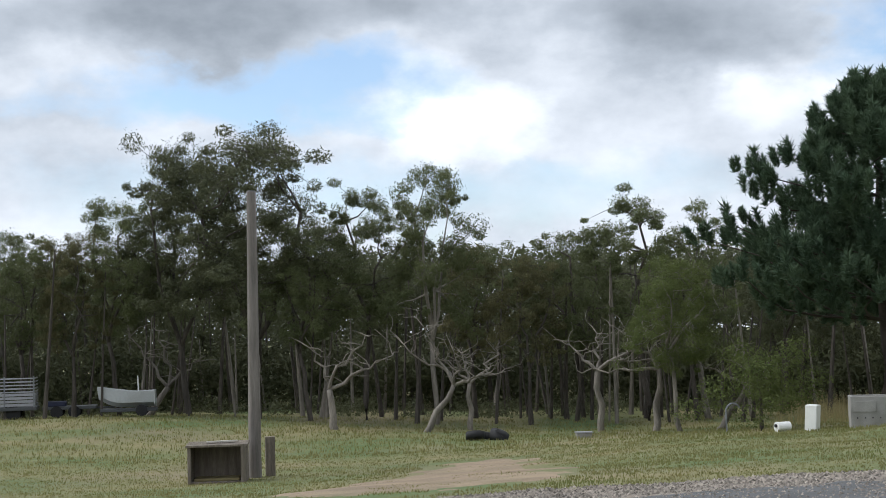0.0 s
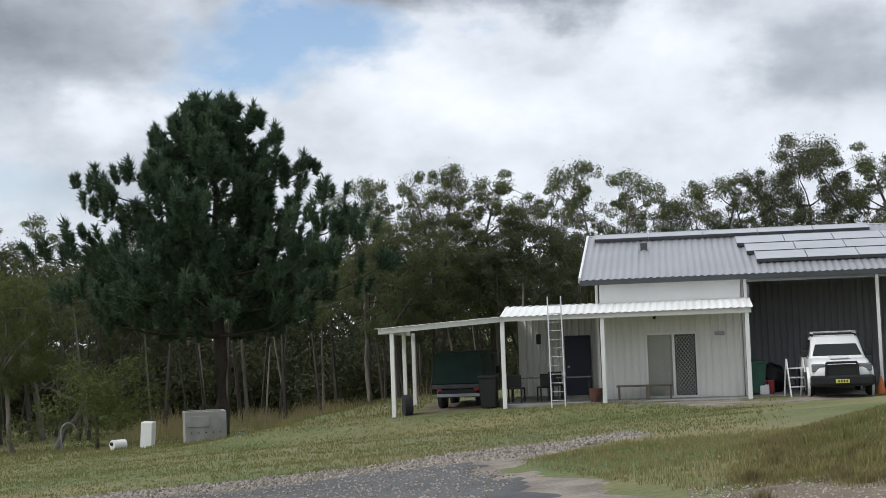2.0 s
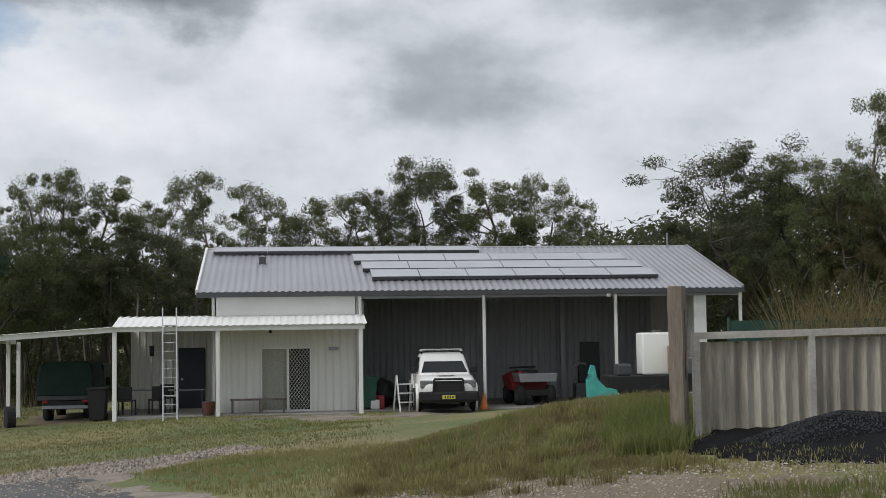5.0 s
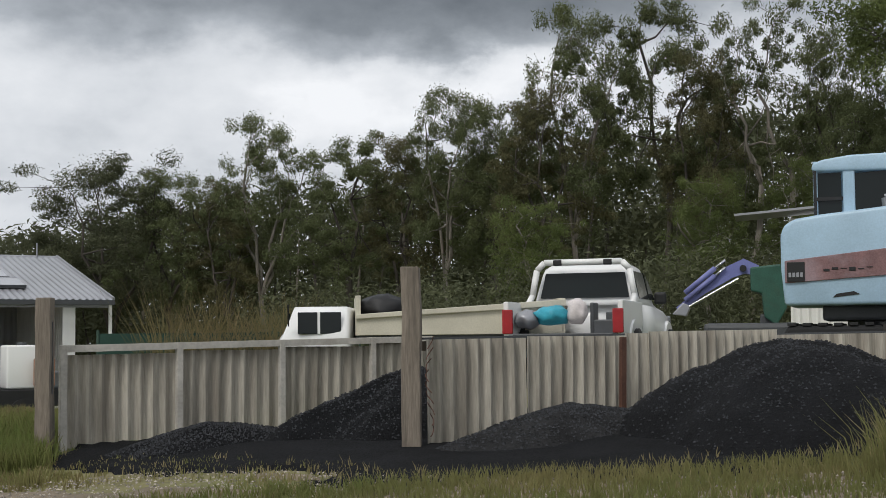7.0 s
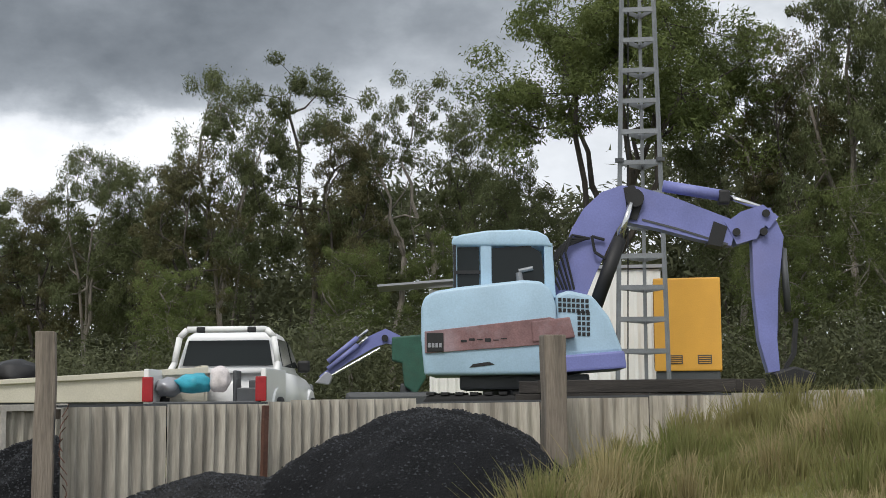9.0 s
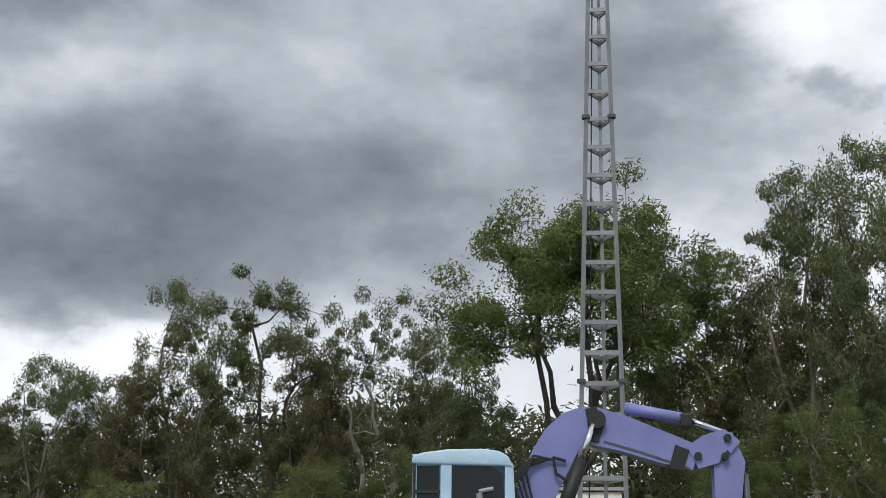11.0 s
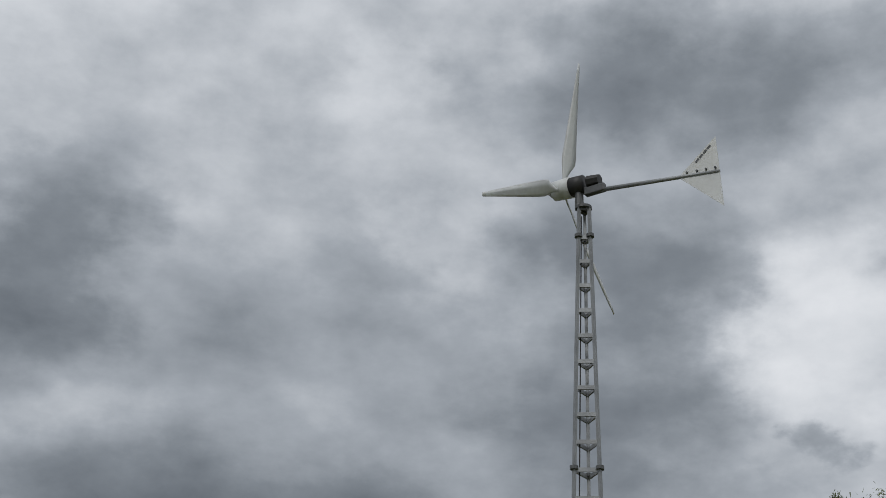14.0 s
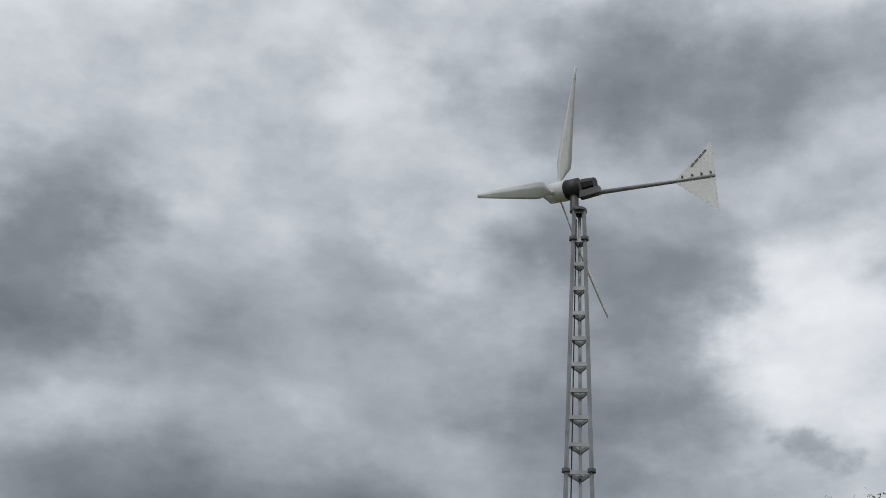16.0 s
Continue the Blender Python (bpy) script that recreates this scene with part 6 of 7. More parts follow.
def bench(x, y, w):
    b = thing("bench", in_shed(x, y, 0.0), "low grey timber bench before the white wall", "bench", "benches by the wall")
    part("seat", boxed(-w / 2, w / 2, -0.15, 0.15, 0.38, 0.43, 0.01), OLD_WOOD, b)
    for s in (-1, 1):
        part("leg", boxed(s * w * 0.42 - 0.03, s * w * 0.42 + 0.03, -0.13, 0.13, 0, 0.38, 0.005), OLD_WOOD, b)


def bin_wheelie(x, y, mat, label):
    b = thing("wheelie_bin", in_shed(x, y, -0.12 if x < 0 else 0), label, "bin", "wheelie bins")
    bm = bmesh.new()
    for z0, z1, w0, w1 in ((0.06, 0.95, 0.22, 0.28),):
        vs = [[bm.verts.new((sx * w, sy * w * 1.15, z)) for sx, sy in ((-1, -1), (1, -1), (1, 1), (-1, 1))] for z, w in ((z0, w0), (z1, w1))]
        for j in range(4):
            bm.faces.new((vs[0][j], vs[0][(j + 1) % 4], vs[1][(j + 1) % 4], vs[1][j]))
        bm.faces.new(vs[0][::-1])
        bm.faces.new(vs[1])
    bmesh.ops.bevel(bm, geom=bm.edges[:], offset=0.02, segments=2, affect="EDGES")
    part("body", bm, mat, b)
    part("lid", prism([(-0.3, 0.95), (0.3, 0.95), (0.28, 1.02), (-0.28, 1.02)], -0.34, 0.34, 0.015), mat, b)
    for s in (-0.24, 0.24):
        part("wheel", rodded((s - 0.03, 0.24, 0.1), (s + 0.03, 0.24, 0.1), 0.1, 0.1, 14), RUBBER, b)


ladder()
table(-1.95, 0.6, 1.3, 0.7)
table(-0.75, 0.3, 1.1, 0.6, 4)
chair(-2.25, -0.2, 170)
chair(-1.5, 0.1, 200)
chair(-1.3, 1.2, 10)
bench(0.85, -0.15, 1.0)
bench(1.55, -0.2, 0.8)
bin_wheelie(-2.95, -0.6, BLACK, "black wheelie bin beside the carport post")
bin_wheelie(4.12, 0.55, DARK_GREEN, "green wheelie bin in the open bay")
pot = part("plant_pot", rodded((0, 0, 0), (0, 0, 0.4), 0.16, 0.21, 16), RUST)
tagged(pot, "terracotta pot beside the white post", "pot").matrix_world = in_shed(-0.1, -0.9, 0)
wheel_spare = part("spare_tyre", rodded((-0.12, 0, 0.35), (0.12, 0, 0.35), 0.36, 0.36, 20), RUBBER)
tagged(wheel_spare, "black tyre propped by the carport post", "tyre").matrix_world = in_shed(-5.15, -0.7, -0.3, 20)
for k, (x, y, h, mat, lab) in enumerate(((4.45, 0.6, 0.42, RED_PAINT, "red fuel can on the slab"), (4.3, 0.4, 0.3, WHITE_PAINT, "small white drum on the slab"))):
    can = thing("fuel_can", in_shed(x, y), lab, "can", "cans in the bay")
    part("body", boxed(-0.14, 0.14, -0.1, 0.1, 0, h, 0.03), mat, can)
    part("spout", rodded((0.08, 0, h), (0.12, 0, h + 0.1), 0.025), BLACK, can)
blob("dark_bundle", in_shed(4.6, 1.4, 0.4), 0.4, 0.4, 0.45, BLACK, "pile of black bundles in the open bay", "bundle", 6)
step = thing("step_ladder", in_shed(5.0, -0.9, 0, 15), "small white platform step ladder beside the ute", "ladder")
for s in (-0.25, 0.25):
    bm = bmesh.new()
    bar(bm, (s, -0.3, 0), (s, 0.0, 1.1), 0.03, 0.05)
    bar(bm, (s, 0.3, 0), (s, 0.02, 1.1), 0.03, 0.05)
    part("stile", bm, WHITE_PAINT, step)
for k in range(1, 4):
    part("tread", boxed(-0.25, 0.25, -0.34 + 0.08 * k, -0.22 + 0.08 * k, 0.27 * k, 0.27 * k + 0.03), WHITE_PAINT, step)
cone = part("marker_cone", rodded((0, 0, 0), (0, 0, 0.5), 0.14, 0.03, 14), material("orange_plastic", (0.7, 0.2, 0.05), 0.6, vary=0.1))
tagged(cone, "small orange marker cone at the bay post", "cone").matrix_world = in_shed(7.2, -0.3, -0.02)
for k, (x, w, h, mat, lab) in enumerate(((10.5, 0.5, 1.25, DARK_TRIM, "dark machine with upright handles in the bay"), (11.6, 0.7, 0.75, DARK_TRIM, "grey work bench with tools"),
                                         (12.6, 0.8, 0.9, GREY_ROOF, "pale grey equipment crate"))):
    o = thing("workshop_machine", in_shed(x, 2.6), lab, "machine", "machines in the bay")
    part("base", boxed(-w / 2, w / 2, -0.3, 0.3, 0, h * 0.5, 0.04), mat, o)
    part("column", boxed(-w / 5, w / 4, -0.12, 0.16, h * 0.5, h, 0.04), BLACK, o)
    part("arm", boxed(-w / 2, w / 3, -0.06, 0.06, h - 0.06, h + 0.05, 0.02), GALV, o)

# turquoise digger bucket, tank on a trailer
p = SHED @ Vector((9.05, -6.6, 0))
b = thing("digger_bucket", pose(p.x, p.y, height(p.x, p.y) - 0.02, 0, 0, -40), "turquoise digger bucket with teeth on the grass", "bucket")
for y0 in (-0.32, 0.28):
    part("side_plate", prism([(-0.40, 0.10), (-0.44, 0.62), (-0.30, 0.84), (-0.18, 0.62), (0.02, 0.42), (0.28, 0.38), (0.36, 0.10), (0.1, 0.0)], y0, y0 + 0.04, 0.008), TEAL, b)
part("back_plate", prism([(-0.43, 0.1), (-0.45, 0.62), (-0.38, 0.62), (-0.36, 0.14), (0.1, 0.06), (0.34, 0.14), (0.34, 0.08), (0.1, 0.0)], -0.28, 0.28, 0.008), TEAL, b)
part("cross_bar", rodded((-0.30, -0.34, 0.74), (-0.30, 0.34, 0.74), 0.05, 0.05, 10), TEAL, b)
part("hitch", prism([(-0.42, 0.78), (-0.34, 1.02), (-0.26, 1.0), (-0.2, 0.74)], -0.12, -0.06, 0.01), TEAL, b)
part("hitch", prism([(-0.42, 0.78), (-0.34, 1.02), (-0.26, 1.0), (-0.2, 0.74)], 0.06, 0.12, 0.01), TEAL, b)
for k in range(5):
    part("tooth", prism([(0.30, 0.06), (0.30, 0.16), (0.48, 0.22), (0.48, 0.19)], -0.28 + k * 0.13, -0.22 + k * 0.13, 0.006), TEAL, b)
p = SHED @ Vector((10.9, -4.0, 0))
t = thing("tank_trailer", pose(p.x, p.y, height(p.x, p.y), 0, 0, -38), "dark box trailer carrying a pale plastic tank", "trailer")
part("box", boxed(-1.4, 1.2, -0.6, 0.6, 0.45, 0.92, 0.03), BLACK, t)
part("pump", boxed(-1.1, -0.7, -0.4, 0.2, 0.92, 1.25, 0.06), DARK_TRIM, t)
part("pump", boxed(0.75, 1.1, -0.3, 0.3, 0.92, 1.4, 0.05), GALV, t)
part("tank", boxed(-0.40, 0.62, -0.45, 0.45, 0.93, 2.12, 0.06), WHITE_STEEL, t, "pale square plastic tank", True)
part("lid", rodded((0.1, 0, 2.1), (0.1, 0, 2.2), 0.14, 0.14, 16), DARK_TRIM, t)
part("rusty_box", boxed(0.3, 0.85, -0.7, -0.47, 1.0, 1.75, 0.04), material("faded_orange", (0.45, 0.25, 0.17), 0.7, vary=0.3, scale=3), t)
for s in (-0.62, 0.62):
    part("wheel", rodded((0, s - 0.08, 0.33), (0, s + 0.08, 0.33), 0.34, 0.34, 18), RUBBER, t)

# ---- things on the paddock ----
x, y = spot(-7.85, 38)
g = height(x, y)
pole = thing("timber_pole", pose(x, y, g, 0, 1.0, 0), "tall bare weathered timber power pole", "pole")
bm = bmesh.new()
rod(bm, (0.10, 0, -0.3), (0.0, 0, 2 + 38 * math.tan(radians(5.92)) - g), 0.175, 0.125, 28)
part("shaft", bm, POLE_WOOD, pole)
part("cap", rodded((0, 0, 2 + 38 * math.tan(radians(5.92)) - g), (0, 0, 2.03 + 38 * math.tan(radians(5.92)) - g), 0.12, 0.10, 14), DARK_TRIM, pole)
x, y = spot(-7.1, 38.3)
st = part("pole_stub", boxed(-0.13, 0.13, -0.1, 0.1, -0.2, 1.05, 0.02), OLD_WOOD)
tagged(st, "short square timber stub beside the pole", "post").matrix_world = pose(x, y, height(x, y), 0, 0, 10)
x, y = spot(-9.15, 37)
g = height(x, y)
cr = thing("wooden_crate", pose(x, y, g, 0, 0, 5), "dark open-fronted timber crate on the grass", "crate")
for x0, x1, y0, y1, z0, z1 in ((-0.74, -0.66, -0.5, 0.6, -0.05, 0.92), (0.60, 0.74, -0.55, 0.6, -0.05, 0.95), (-0.66, 0.6, 0.5, 0.56, 0, 0.9), (-0.66, 0.6, -0.45, 0.5, -0.05, 0.05)):
    part("board", boxed(x0, x1, y0, y1, z0, z1, 0.01), OLD_WOOD, cr)
for k in range(5):
    part("lid_board", boxed(-0.78, 0.78, -0.55 + k * 0.235, -0.33 + k * 0.235, 0.93 + 0.005 * k, 0.985 + 0.005 * k, 0.008), OLD_WOOD, cr)
part("loose_board", boxed(-0.3, 0.5, -0.1, 0.05, 1.0, 1.03), FENCE_RAIL, cr).matrix_local = pose(0, 0, 0.02, 0, 0, 12)
part("straw", boxed(-0.6, 0.55, -0.3, 0.45, 0.05, 0.12, 0.03), DRY_GRASS, cr)

x, y = spot(-12.66, 68)
g = height(x, y)
bt = thing("dinghy", pose(x, y, g + 0.42, 0, 0, 8), "white fibreglass dinghy on a low trailer", "boat")
hull = bmesh.new()
rings = []
for i in range(13):
    f = i / 12
    w = 0.62 * math.sin(math.pi * min(0.5, 0.06 + f * 0.62)) if f < 0.7 else 0.62
    sheer = 0.98 - 0.30 * min(1, f * 1.6) + 0.08 * f
    keel = 0.40 * (1 - min(1, f * 2.4)) ** 2
    xx = -1.35 + 2.65 * f
    rings.append([hull.verts.new(q) for q in ((xx, -w, sheer), (xx + 0.03, -w * 0.8, keel + 0.22), (xx + 0.06, 0, keel), (xx + 0.03, w * 0.8, keel + 0.22), (xx, w, sheer), (xx + 0.01, w * 0.9, sheer - 0.04),
                                              (xx + 0.04, 0, keel + 0.1), (xx + 0.01, -w * 0.9, sheer - 0.04))])
for a, b2 in zip(rings, rings[1:]):
    for j in range(8):
        hull.faces.new((a[j], a[(j + 1) % 8], b2[(j + 1) % 8], b2[j]))
hull.faces.new(rings[0])
hull.faces.new(rings[-1])
bmesh.ops.recalc_face_normals(hull, faces=hull.faces)
part("hull", hull, OFF_WHITE, bt)
part("transom", boxed(1.26, 1.31, -0.6, 0.6, 0.1, 0.78, 0.01), OFF_WHITE, bt)
part("thwart", boxed(0.3, 0.55, -0.5, 0.5, 0.55, 0.59), OLD_WOOD, bt)
part("mast", rodded((0.55, 0, 0.3), (0.5, 0, 1.45), 0.04, 0.03), WHITE_PAINT, bt)
part("keel_trailer", boxed(-1.2, 1.4, -0.35, 0.35, -0.2, -0.05, 0.02), DARK_TRIM, bt)
for s in (-0.6, 0.6):
    part("trailer_wheel", rodded((0.7, s - 0.08, -0.15), (0.7, s + 0.08, -0.15), 0.27, 0.27, 16), RUBBER, bt)
x, y = spot(-14.8, 69)
g = height(x, y)
fb = thing("flat_trailer", pose(x, y, g, 0, 0, 10), "low dark flat-bed trailer under the trees", "trailer")
part("deck", boxed(-1.25, 1.2, -0.7, 0.7, 0.38, 0.52, 0.02), DARK_TRIM, fb)
part("drawbar", boxed(1.2, 2.0, -0.05, 0.05, 0.36, 0.44), DARK_TRIM, fb)
part("load", boxed(-1.1, -0.2, -0.4, 0.4, 0.52, 0.75, 0.06), material("navy_sheet", (0.02, 0.025, 0.06), 0.7, vary=0.2), fb)
for xx in (-0.6, 0.2):
    for s in (-0.66, 0.66):
        part("wheel", rodded((xx, s - 0.08, 0.27), (xx, s + 0.08, 0.27), 0.28, 0.28, 16), RUBBER, fb)
x, y = spot(-17.4, 69)
g = height(x, y)
sc = thing("stock_crate", pose(x, y, g, 0, 0, 12), "pale slatted stock crate on a truck tray", "stock crate")
for k in range(9):
    z = 0.62 + k * 0.155
    part("rail", boxed(-2.2, 1.55, -0.9, -0.86, z, z + (0.12 if k < 4 else 0.06), 0.006), GREY_ROOF, sc)
    part("end_rail", boxed(1.55, 1.6, -0.9, 0.9, z, z + (0.12 if k < 4 else 0.06), 0.006), GREY_ROOF, sc)
for xx in (-2.1, -1.0, 0.2, 1.5):
    part("upright", boxed(xx, xx + 0.06, -0.95, -0.9, 0.5, 1.98), GALV, sc)
part("tray", boxed(-2.3, 1.65, -0.95, 0.95, 0.42, 0.58, 0.02), DARK_TRIM, sc)
for xx in (-1.5, 0.6):
    for s in (-0.7, 0.7):
        part("wheel", rodded((xx, s - 0.1, 0.32), (xx, s + 0.1, 0.32), 0.33, 0.33, 16), RUBBER, sc)

x, y = spot(16.65, 51)
g = height(x, y)
ct = thing("concrete_tank", pose(x, y, g, 0, 0, -12), "weathered square concrete trough on the grass", "trough")
part("front", boxed(-0.72, 0.72, -0.6, -0.5, -0.1, 1.08, 0.02), CONCRETE, ct)
part("back", boxed(-0.72, 0.72, 0.5, 0.6, -0.1, 1.08, 0.02), CONCRETE, ct)
for s in (-0.67, 0.67):
    part("side", boxed(s - 0.05, s + 0.05, -0.5, 0.5, -0.1, 1.08, 0.01), CONCRETE, ct)
part("recess_frame", prism([(-0.62, 0.55), (-0.62, 0.92), (0.12, 0.92), (0.12, 0.55)], -0.63, -0.6, 0.01), CONCRETE, ct)
for k in range(5):
    part("bolt_hole", rodded((-0.5 + k * 0.25, -0.61, 0.35), (-0.5 + k * 0.25, -0.59, 0.35), 0.025, 0.025, 8), BLACK, ct)
x, y = spot(14.42, 50)
fr = thing("white_cabinet", pose(x, y, height(x, y), 0, 4, -30), "upright white appliance panel tilted on the grass", "appliance")
part("case", boxed(-0.2, 0.2, -0.25, 0.25, -0.08, 0.88, 0.02), WHITE_PAINT, fr)
part("door", boxed(-0.19, 0.19, -0.29, -0.255, 0.0, 0.86, 0.012), WHITE_PAINT, fr)
x, y = spot(13.3, 50.2)
dr = thing("white_drum", pose(x, y, height(x, y), 0, 0, 20), "small white plastic drum lying on its side", "drum")
part("body", rodded((-0.25, 0, 0.16), (0.25, 0, 0.16), 0.17, 0.17, 18), WHITE_PAINT, dr)
part("cap", rodded((-0.3, 0, 0.2), (-0.25, 0, 0.2), 0.06, 0.06, 12), BLACK, dr)
x, y = spot(11.2, 52)
hp = thing("garden_hoop", pose(x, y, height(x, y), 0, 0, 0), "thin bent pipe hoop standing in the grass", "hoop")
bm = bmesh.new()
pipe_curve(bm, [(-0.05, 0, -0.1), (-0.06, 0, 0.75)] + [(0.2 - 0.26 * math.cos(a), 0, 0.75 + 0.3 * math.sin(a)) for a in (0.3, 0.7, 1.1, 1.5, 1.9, 2.3, 2.7)], 0.03)
part("pipe", bm, GALV, hp)
x, y = spot(5.5, 52.5)
tg = thing("water_trough", pose(x, y, height(x, y), 0, 0, 5), "small grey water trough in the grass", "trough")
part("tub", boxed(-0.28, 0.28, -0.2, 0.2, -0.05, 0.22, 0.03), CONCRETE, tg)
part("rim", boxed(-0.31, 0.31, -0.23, 0.23, 0.2, 0.25, 0.015), GREY_ROOF, tg)
for k, (az, d) in enumerate(((1.15, 52), (1.6, 52.3), (2.1, 52))):
    x, y = spot(az, d)
    bm = bmesh.new()
    bmesh.ops.create_cone(bm, cap_ends=False, segments=20, radius1=0.36, radius2=0.36, depth=0.24)
    bmesh.ops.create_cone(bm, cap_ends=False, segments=20, radius1=0.21, radius2=0.21, depth=0.24)
    es = [e for e in bm.edges if e.is_boundary]
    bmesh.ops.bridge_loops(bm, edges=[e for e in es if e.verts[0].co.z > 0])
    bmesh.ops.bridge_loops(bm, edges=[e for e in bm.edges if e.is_boundary])
    ty = part("old_tyre", bm, RUBBER, None, "", True)
    tagged(ty, "old black tyre lying in the paddock", "tyre", "old tyres").matrix_world = pose(x, y, height(x, y) + 0.17, 18 * (k - 1), 10 * k, 0)
x, y = spot(18.1, 50)
blob("blue_sheet", pose(x, y, height(x, y) + 0.06), 0.28, 0.2, 0.1, BLUE_BAG, "scrap of blue sheet on the grass", "sheet", 2)
# low bush beside the hoop
rnd = random.Random(31)
leaves = []
x, y = spot(12.5, 55)
for k in range(26):
    leaf_cloud(rnd, (rnd.gauss(0, 0.9), rnd.gauss(0, 0.7), 0.5 + 2.6 * rnd.random()), 0.75, 0.6, 200, 0.17, leaves)
bush = thing("bush", pose(x, y, height(x, y)), "dense dark green shrub at the wood's edge", "bush")
foliage("crown", leaves, LEAF_LIGHT, bush)
part("stem", rodded((0, 0, -0.2), (0, 0, 1.6), 0.09, 0.04), BARK, bush)


# ---- grass and loose stones ----
def grass(name, label, count, az0, az1, d0, d1, tall, wide, blades, mat, seed, keep=None):
    rnd = random.Random(seed)
    verts, faces = [], []
    for _ in range(count):
        az, d = rnd.uniform(az0, az1), math.sqrt(rnd.uniform(d0 * d0, d1 * d1))
        x, y = spot(az, d)
        if rnd.random() > min(az - az0, az1 - az) / 2.5 and az1 - az0 > 8:
            continue
        if keep and not keep(x, y):
            continue
        patch = 0.55 + 0.9 * (0.5 + 0.5 * noise.noise((x * 0.25, y * 0.25, seed)))
        z = height(x, y)
        for _ in range(blades):
            a = rnd.uniform(0, 6.283)
            h = tall * patch * rnd.uniform(0.5, 1.2)
            bx, by = x + rnd.gauss(0, wide * 3), y + rnd.gauss(0, wide * 3)
            lx, ly = math.cos(a) * h * rnd.uniform(0.1, 0.6), math.sin(a) * h * rnd.uniform(0.1, 0.6)
            s = rnd.uniform(0, 6.283)
            wx, wy = math.cos(s) * wide * 0.5, math.sin(s) * wide * 0.5
            b = len(verts)
            verts += [(bx - wx, by - wy, z - 0.02), (bx + wx, by + wy, z - 0.02), (bx + lx * 0.4 + wx * 0.7, by + ly * 0.4 + wy * 0.7, z + h * 0.6),
                      (bx + lx * 0.4 - wx * 0.7, by + ly * 0.4 - wy * 0.7, z + h * 0.6), (bx + lx, by + ly, z + h)]
            faces += [(b, b + 1, b + 2, b + 3), (b + 3, b + 2, b + 4)]
    ob = raw(name, verts, faces, mat)
    return tagged(ob, label, "grass", kind="stuff")


DRIVE = [(-9, 17), (-1.5, 21.8), (5.3, 22.0), (9.4, 21.4), (15.2, 22.6), (14.6, 21.0), (10.2, 18.4), (9.0, 15), (7.4, 9), (2, 6), (-9, 8)]
BARE = [(6.0, 8.0), (7.8, 10.6), (9.1, 9.0), (9.8, 6.9), (9.6, 3.8), (9.2, 0.6), (6.5, 0.6)]
YARD = [spot(51.5, 13.4), spot(54, 13.6), spot(66, 11.6), spot(80, 11.4), spot(84, 12.0), spot(86, 14), spot(84, 18), spot(66, 18), spot(54, 17)]


TRACK = [(-1, 23), (2.5, 26), (3, 33), (2.2, 40), (-0.5, 40), (-1.2, 33), (-4, 26)]
REED = leaf_material("brown_reed", (0.25, 0.19, 0.11), (0.19, 0.165, 0.075), 0.35)


def turf(x, y):
    s = SHED_INV @ Vector((x, y, 0))
    if (-2.6 < s.x < 14.4 and -0.9 < s.y < 11) or (-5.3 < s.x < -2 and -0.6 < s.y < 6):
        return False
    if inside(DRIVE, x, y) or inside(YARD, x, y):
        return False
    if inside(TRACK, x, y):
        return noise.noise((x * 0.6, y * 0.6, 6)) > 0.15
    if inside(BARE, x, y):
        return noise.noise((x * 0.9, y * 0.9, 2)) > 0.25
    return True


grass("short_grass", "short patchy green grass", 26000, 18, 106, 8.5, 24, 0.055, 0.011, 4, GRASS_BLADE, 1, turf)
grass("paddock_grass", "short green paddock grass", 34000, -22, 40, 20, 46, 0.045, 0.020, 3, GRASS_BLADE, 2, turf)
grass("far_grass", "rough grass at the wood's edge", 15000, -22, 44, 44, 70, 0.11, 0.03, 3, GRASS_BLADE, 3, turf)
grass("dry_tufts", "yellowed grass among the green", 7000, 18, 104, 8.5, 24, 0.10, 0.012, 4, DRY_GRASS, 4, turf)
def tussocks(name, label, count, az0, az1, d0, d1, tall, spread_r, blades, mat, seed):
    """Separate tussocks, each a fan of bent blades from one crown."""
    rnd = random.Random(seed)
    verts, faces = [], []
    for _ in range(count):
        az, d = rnd.uniform(az0, az1), math.sqrt(rnd.uniform(d0 * d0, d1 * d1))
        cx, cy = spot(az, d)
        big = rnd.uniform(0.5, 1.25)
        for _ in range(int(blades * big)):
            a, q = rnd.uniform(0, 6.283), abs(rnd.gauss(0, 0.5))
            bx, by = cx + math.cos(a) * q * spread_r * 0.45 * big, cy + math.sin(a) * q * spread_r * 0.45 * big
            z, h = height(bx, by), tall * big * rnd.uniform(0.45, 1.15)
            lean = h * (0.12 + 0.55 * q * rnd.random())
            lx, ly, s = math.cos(a) * lean, math.sin(a) * lean, rnd.uniform(0, 6.283)
            wx, wy = math.cos(s) * 0.0045, math.sin(s) * 0.0045
            b = len(verts)
            verts += [(bx - wx, by - wy, z - 0.02), (bx + wx, by + wy, z - 0.02), (bx + lx * 0.35 + wx, by + ly * 0.35 + wy, z + h * 0.6),
                      (bx + lx * 0.35 - wx, by + ly * 0.35 - wy, z + h * 0.6), (bx + lx, by + ly, z + h * rnd.uniform(0.8, 1.0))]
            faces += [(b, b + 1, b + 2, b + 3), (b + 3, b + 2, b + 4)]
    tagged(raw(name, verts, faces, mat), label, "grass", kind="stuff")


def clumpy(x, y):
    return turf(x, y) and noise.noise((x * 1.1, y * 1.1, 8)) > 0.05


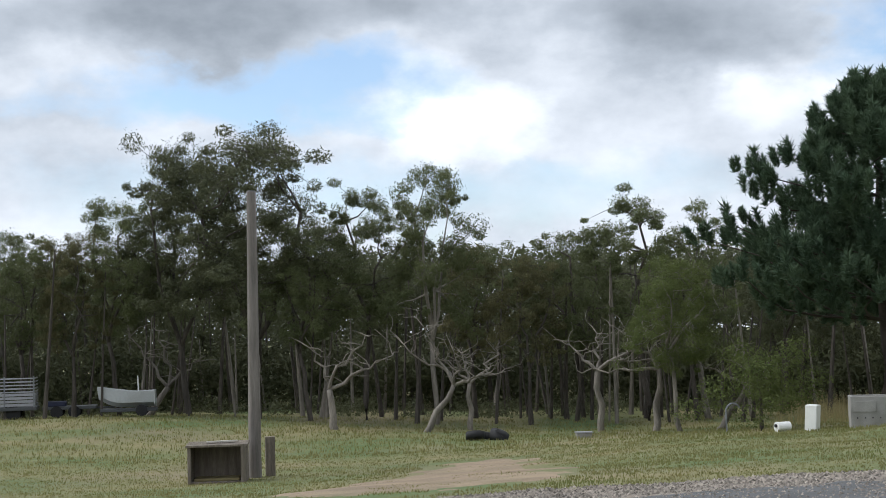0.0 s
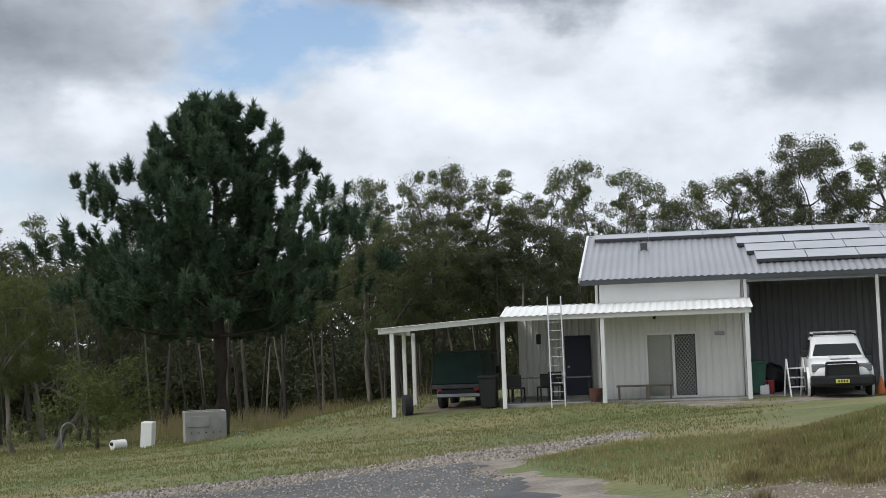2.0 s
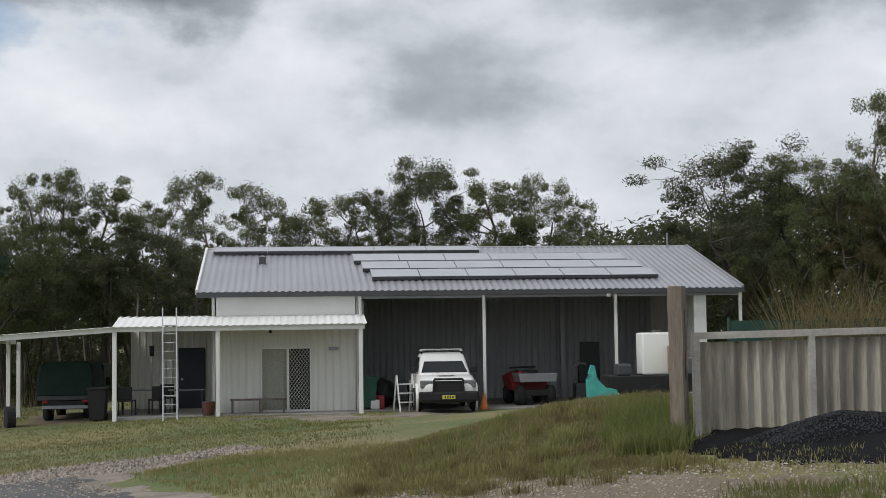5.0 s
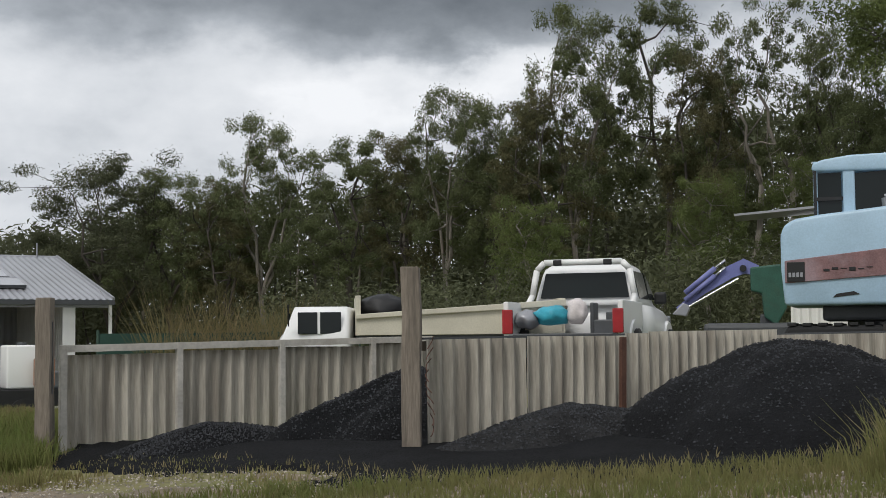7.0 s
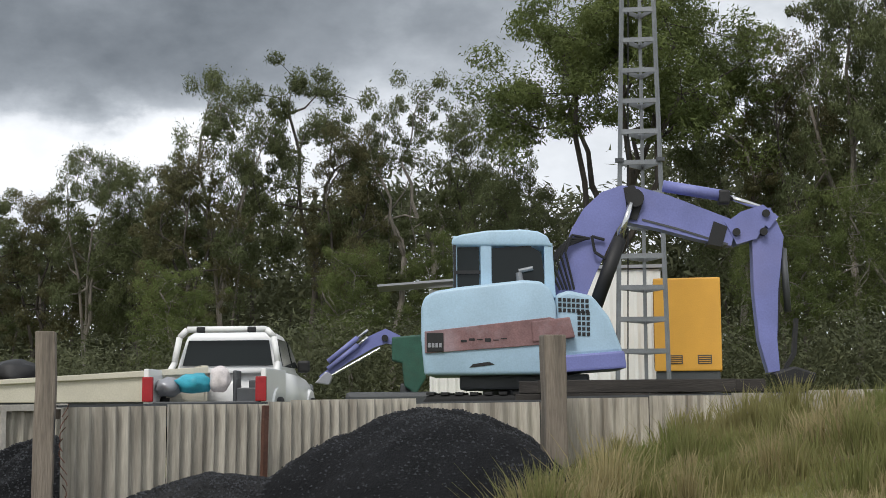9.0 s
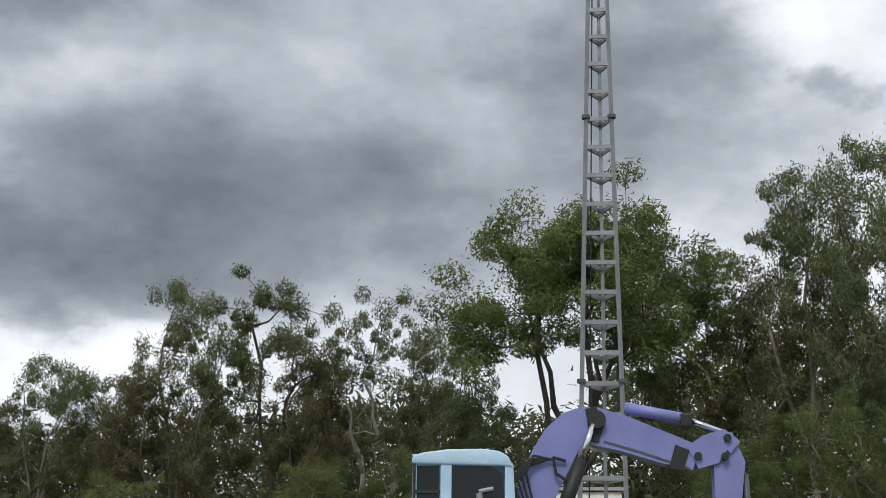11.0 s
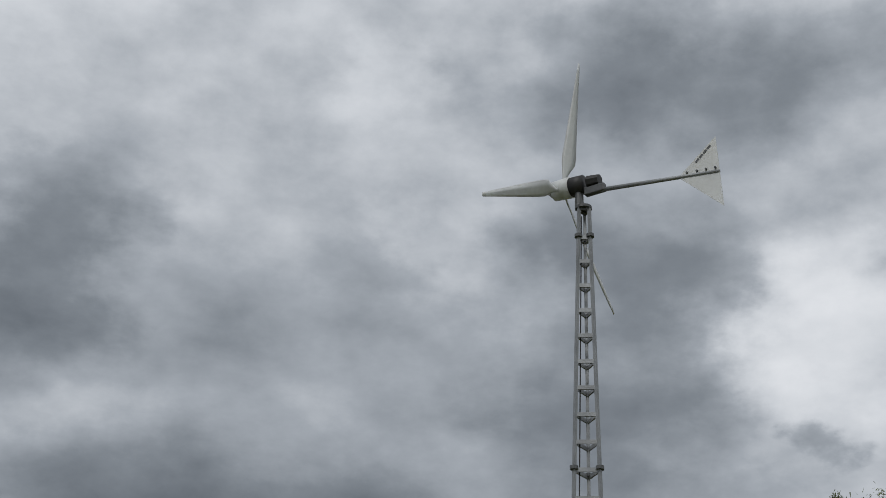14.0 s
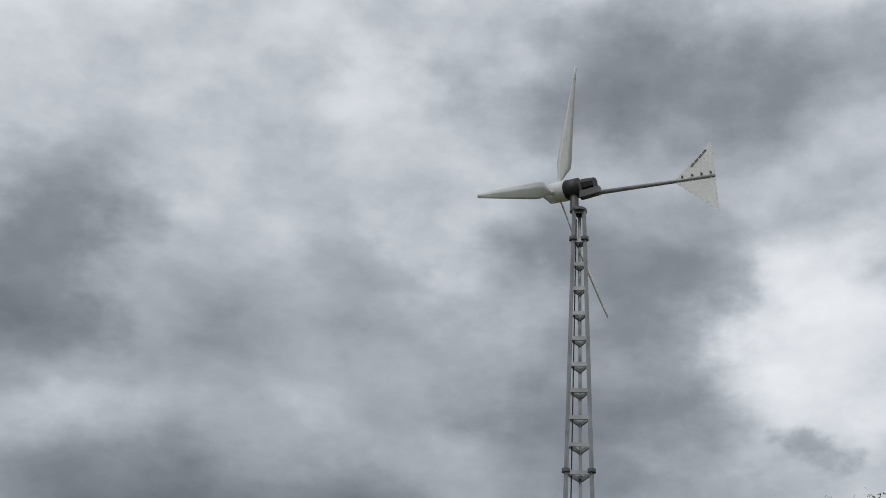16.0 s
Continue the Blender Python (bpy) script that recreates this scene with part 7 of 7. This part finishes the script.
grass("long_grass", "long seeding grass on the bank before the fence", 1500, 86.0, 106, 10.4, 14.4, 0.17, 0.010, 8, GRASS_BLADE, 5, clumpy)
grass("long_dry_grass", "tall dry grass stalks on the bank", 700, 86.0, 106, 9.8, 14.4, 0.20, 0.008, 7, DRY_GRASS, 6, clumpy)
tussocks("green_tussocks", "green grass tussocks on the rough bank", 60, 87.5, 105, 10.4, 14.2, 0.36, 0.5, 120, GRASS_BLADE, 21)
tussocks("dry_tussocks", "straw-coloured grass tussocks on the rough bank", 20, 86.8, 105, 9.8, 14.0, 0.34, 0.45, 110, DRY_GRASS, 22)
tussocks("tall_tuft", "tall grass tuft beside the heap", 6, 84.6, 88.0, 9.9, 10.8, 0.54, 0.7, 220, DRY_GRASS, 23)
tussocks("tall_green_tuft", "tall green grass tuft beside the heap", 5, 84.6, 87.6, 9.7, 10.6, 0.46, 0.7, 240, GRASS_BLADE, 24)
grass("bank_fuzz", "fine short grass on the rough bank", 7000, 85.5, 106, 8.3, 13.5, 0.06, 0.008, 6, GRASS_BLADE, 27)
grass("bank_thatch", "dead thatch on the rough bank", 3500, 85.5, 106, 8.3, 13.5, 0.05, 0.008, 6, DRY_GRASS, 28)
tussocks("bank_tussocks", "green tussocks on the bank by the fence post", 70, 40.0, 51.4, 12.4, 17.0, 0.15, 0.4, 90, GRASS_BLADE, 25)
tussocks("brown_tussocks", "brown matted tussocks on the bank by the fence post", 60, 38.0, 51.4, 12.0, 17.0, 0.13, 0.45, 90, REED, 29)
grass("post_tuft", "thick green tuft at the foot of the fence post", 420, 48.6, 51.6, 13.6, 15.6, 0.23, 0.012, 9, GRASS_BLADE, 7)
grass("track_grass", "low grass along the foot of the gravel", 2200, 52, 90, 9.0, 10.9, 0.11, 0.012, 6, GRASS_BLADE, 8)
grass("bank_grass", "tussocky green grass on the bank", 4200, 37, 53.5, 12.6, 18.5, 0.06, 0.010, 7, GRASS_BLADE, 13, turf)
grass("bank_dry_grass", "brown dead grass on the bank", 2600, 37, 53.5, 12.0, 18.0, 0.065, 0.010, 6, REED, 14, turf)
tussocks("glade_grass", "yellowed tall grass in the glade behind the pine", 260, 13, 27, 60, 74, 0.9, 1.6, 40, DRY_GRASS, 26)
grass("reed_grass", "tall brown seeding grass behind the fence", 380, 55.5, 61.5, 24, 28, 1.75, 0.018, 6, REED, 9)


def loose_stones(count, poly, size, seed, mat, label, lift=0.03):
    rnd = random.Random(seed)
    xs, ys = [p[0] for p in poly], [p[1] for p in poly]
    verts, faces = [], []
    while count:
        x, y = rnd.uniform(min(xs), max(xs)), rnd.uniform(min(ys), max(ys))
        count -= 1
        if not inside(poly, x, y):
            continue
        z, d = height(x, y) + lift, size * rnd.uniform(0.5, 1.6)
        b = len(verts)
        for ox, oy, oz in ((1, 0, 0), (-0.5, 0.87, 0), (-0.5, -0.87, 0), (0.1, 0, 0.8)):
            verts.append((x + d * (ox + rnd.uniform(-.3, .3)), y + d * (oy + rnd.uniform(-.3, .3)), z + d * oz))
        faces += [(b, b + 1, b + 3), (b + 1, b + 2, b + 3), (b + 2, b, b + 3)]
    tagged(raw("loose_stones", verts, faces, mat), label, "stones", kind="stuff")


loose_stones(26000, [(-6, 18.4), (-1.5, 21.7), (5.3, 22.0), (9.4, 21.4), (15, 22.4), (14.4, 21.0), (10.2, 18.8), (3.5, 19.2), (-6, 15)], 0.028, 3, STONE, "pale loose stones along the drive")
loose_stones(15000, [(-6, 13.5), (3.5, 19.0), (6.6, 19.2), (9.4, 18.4), (8.4, 15.0), (4, 9)], 0.017, 4, STONE, "grit scattered over the asphalt", 0.054)
loose_stones(16000, [(6.0, 8.0), (7.9, 11), (9.4, 9.4), (10.2, 6.9), (10.3, 3.8), (10.1, 0.6), (6.5, 0.6)], 0.011, 5, STONE, "grit scattered over bare dirt")
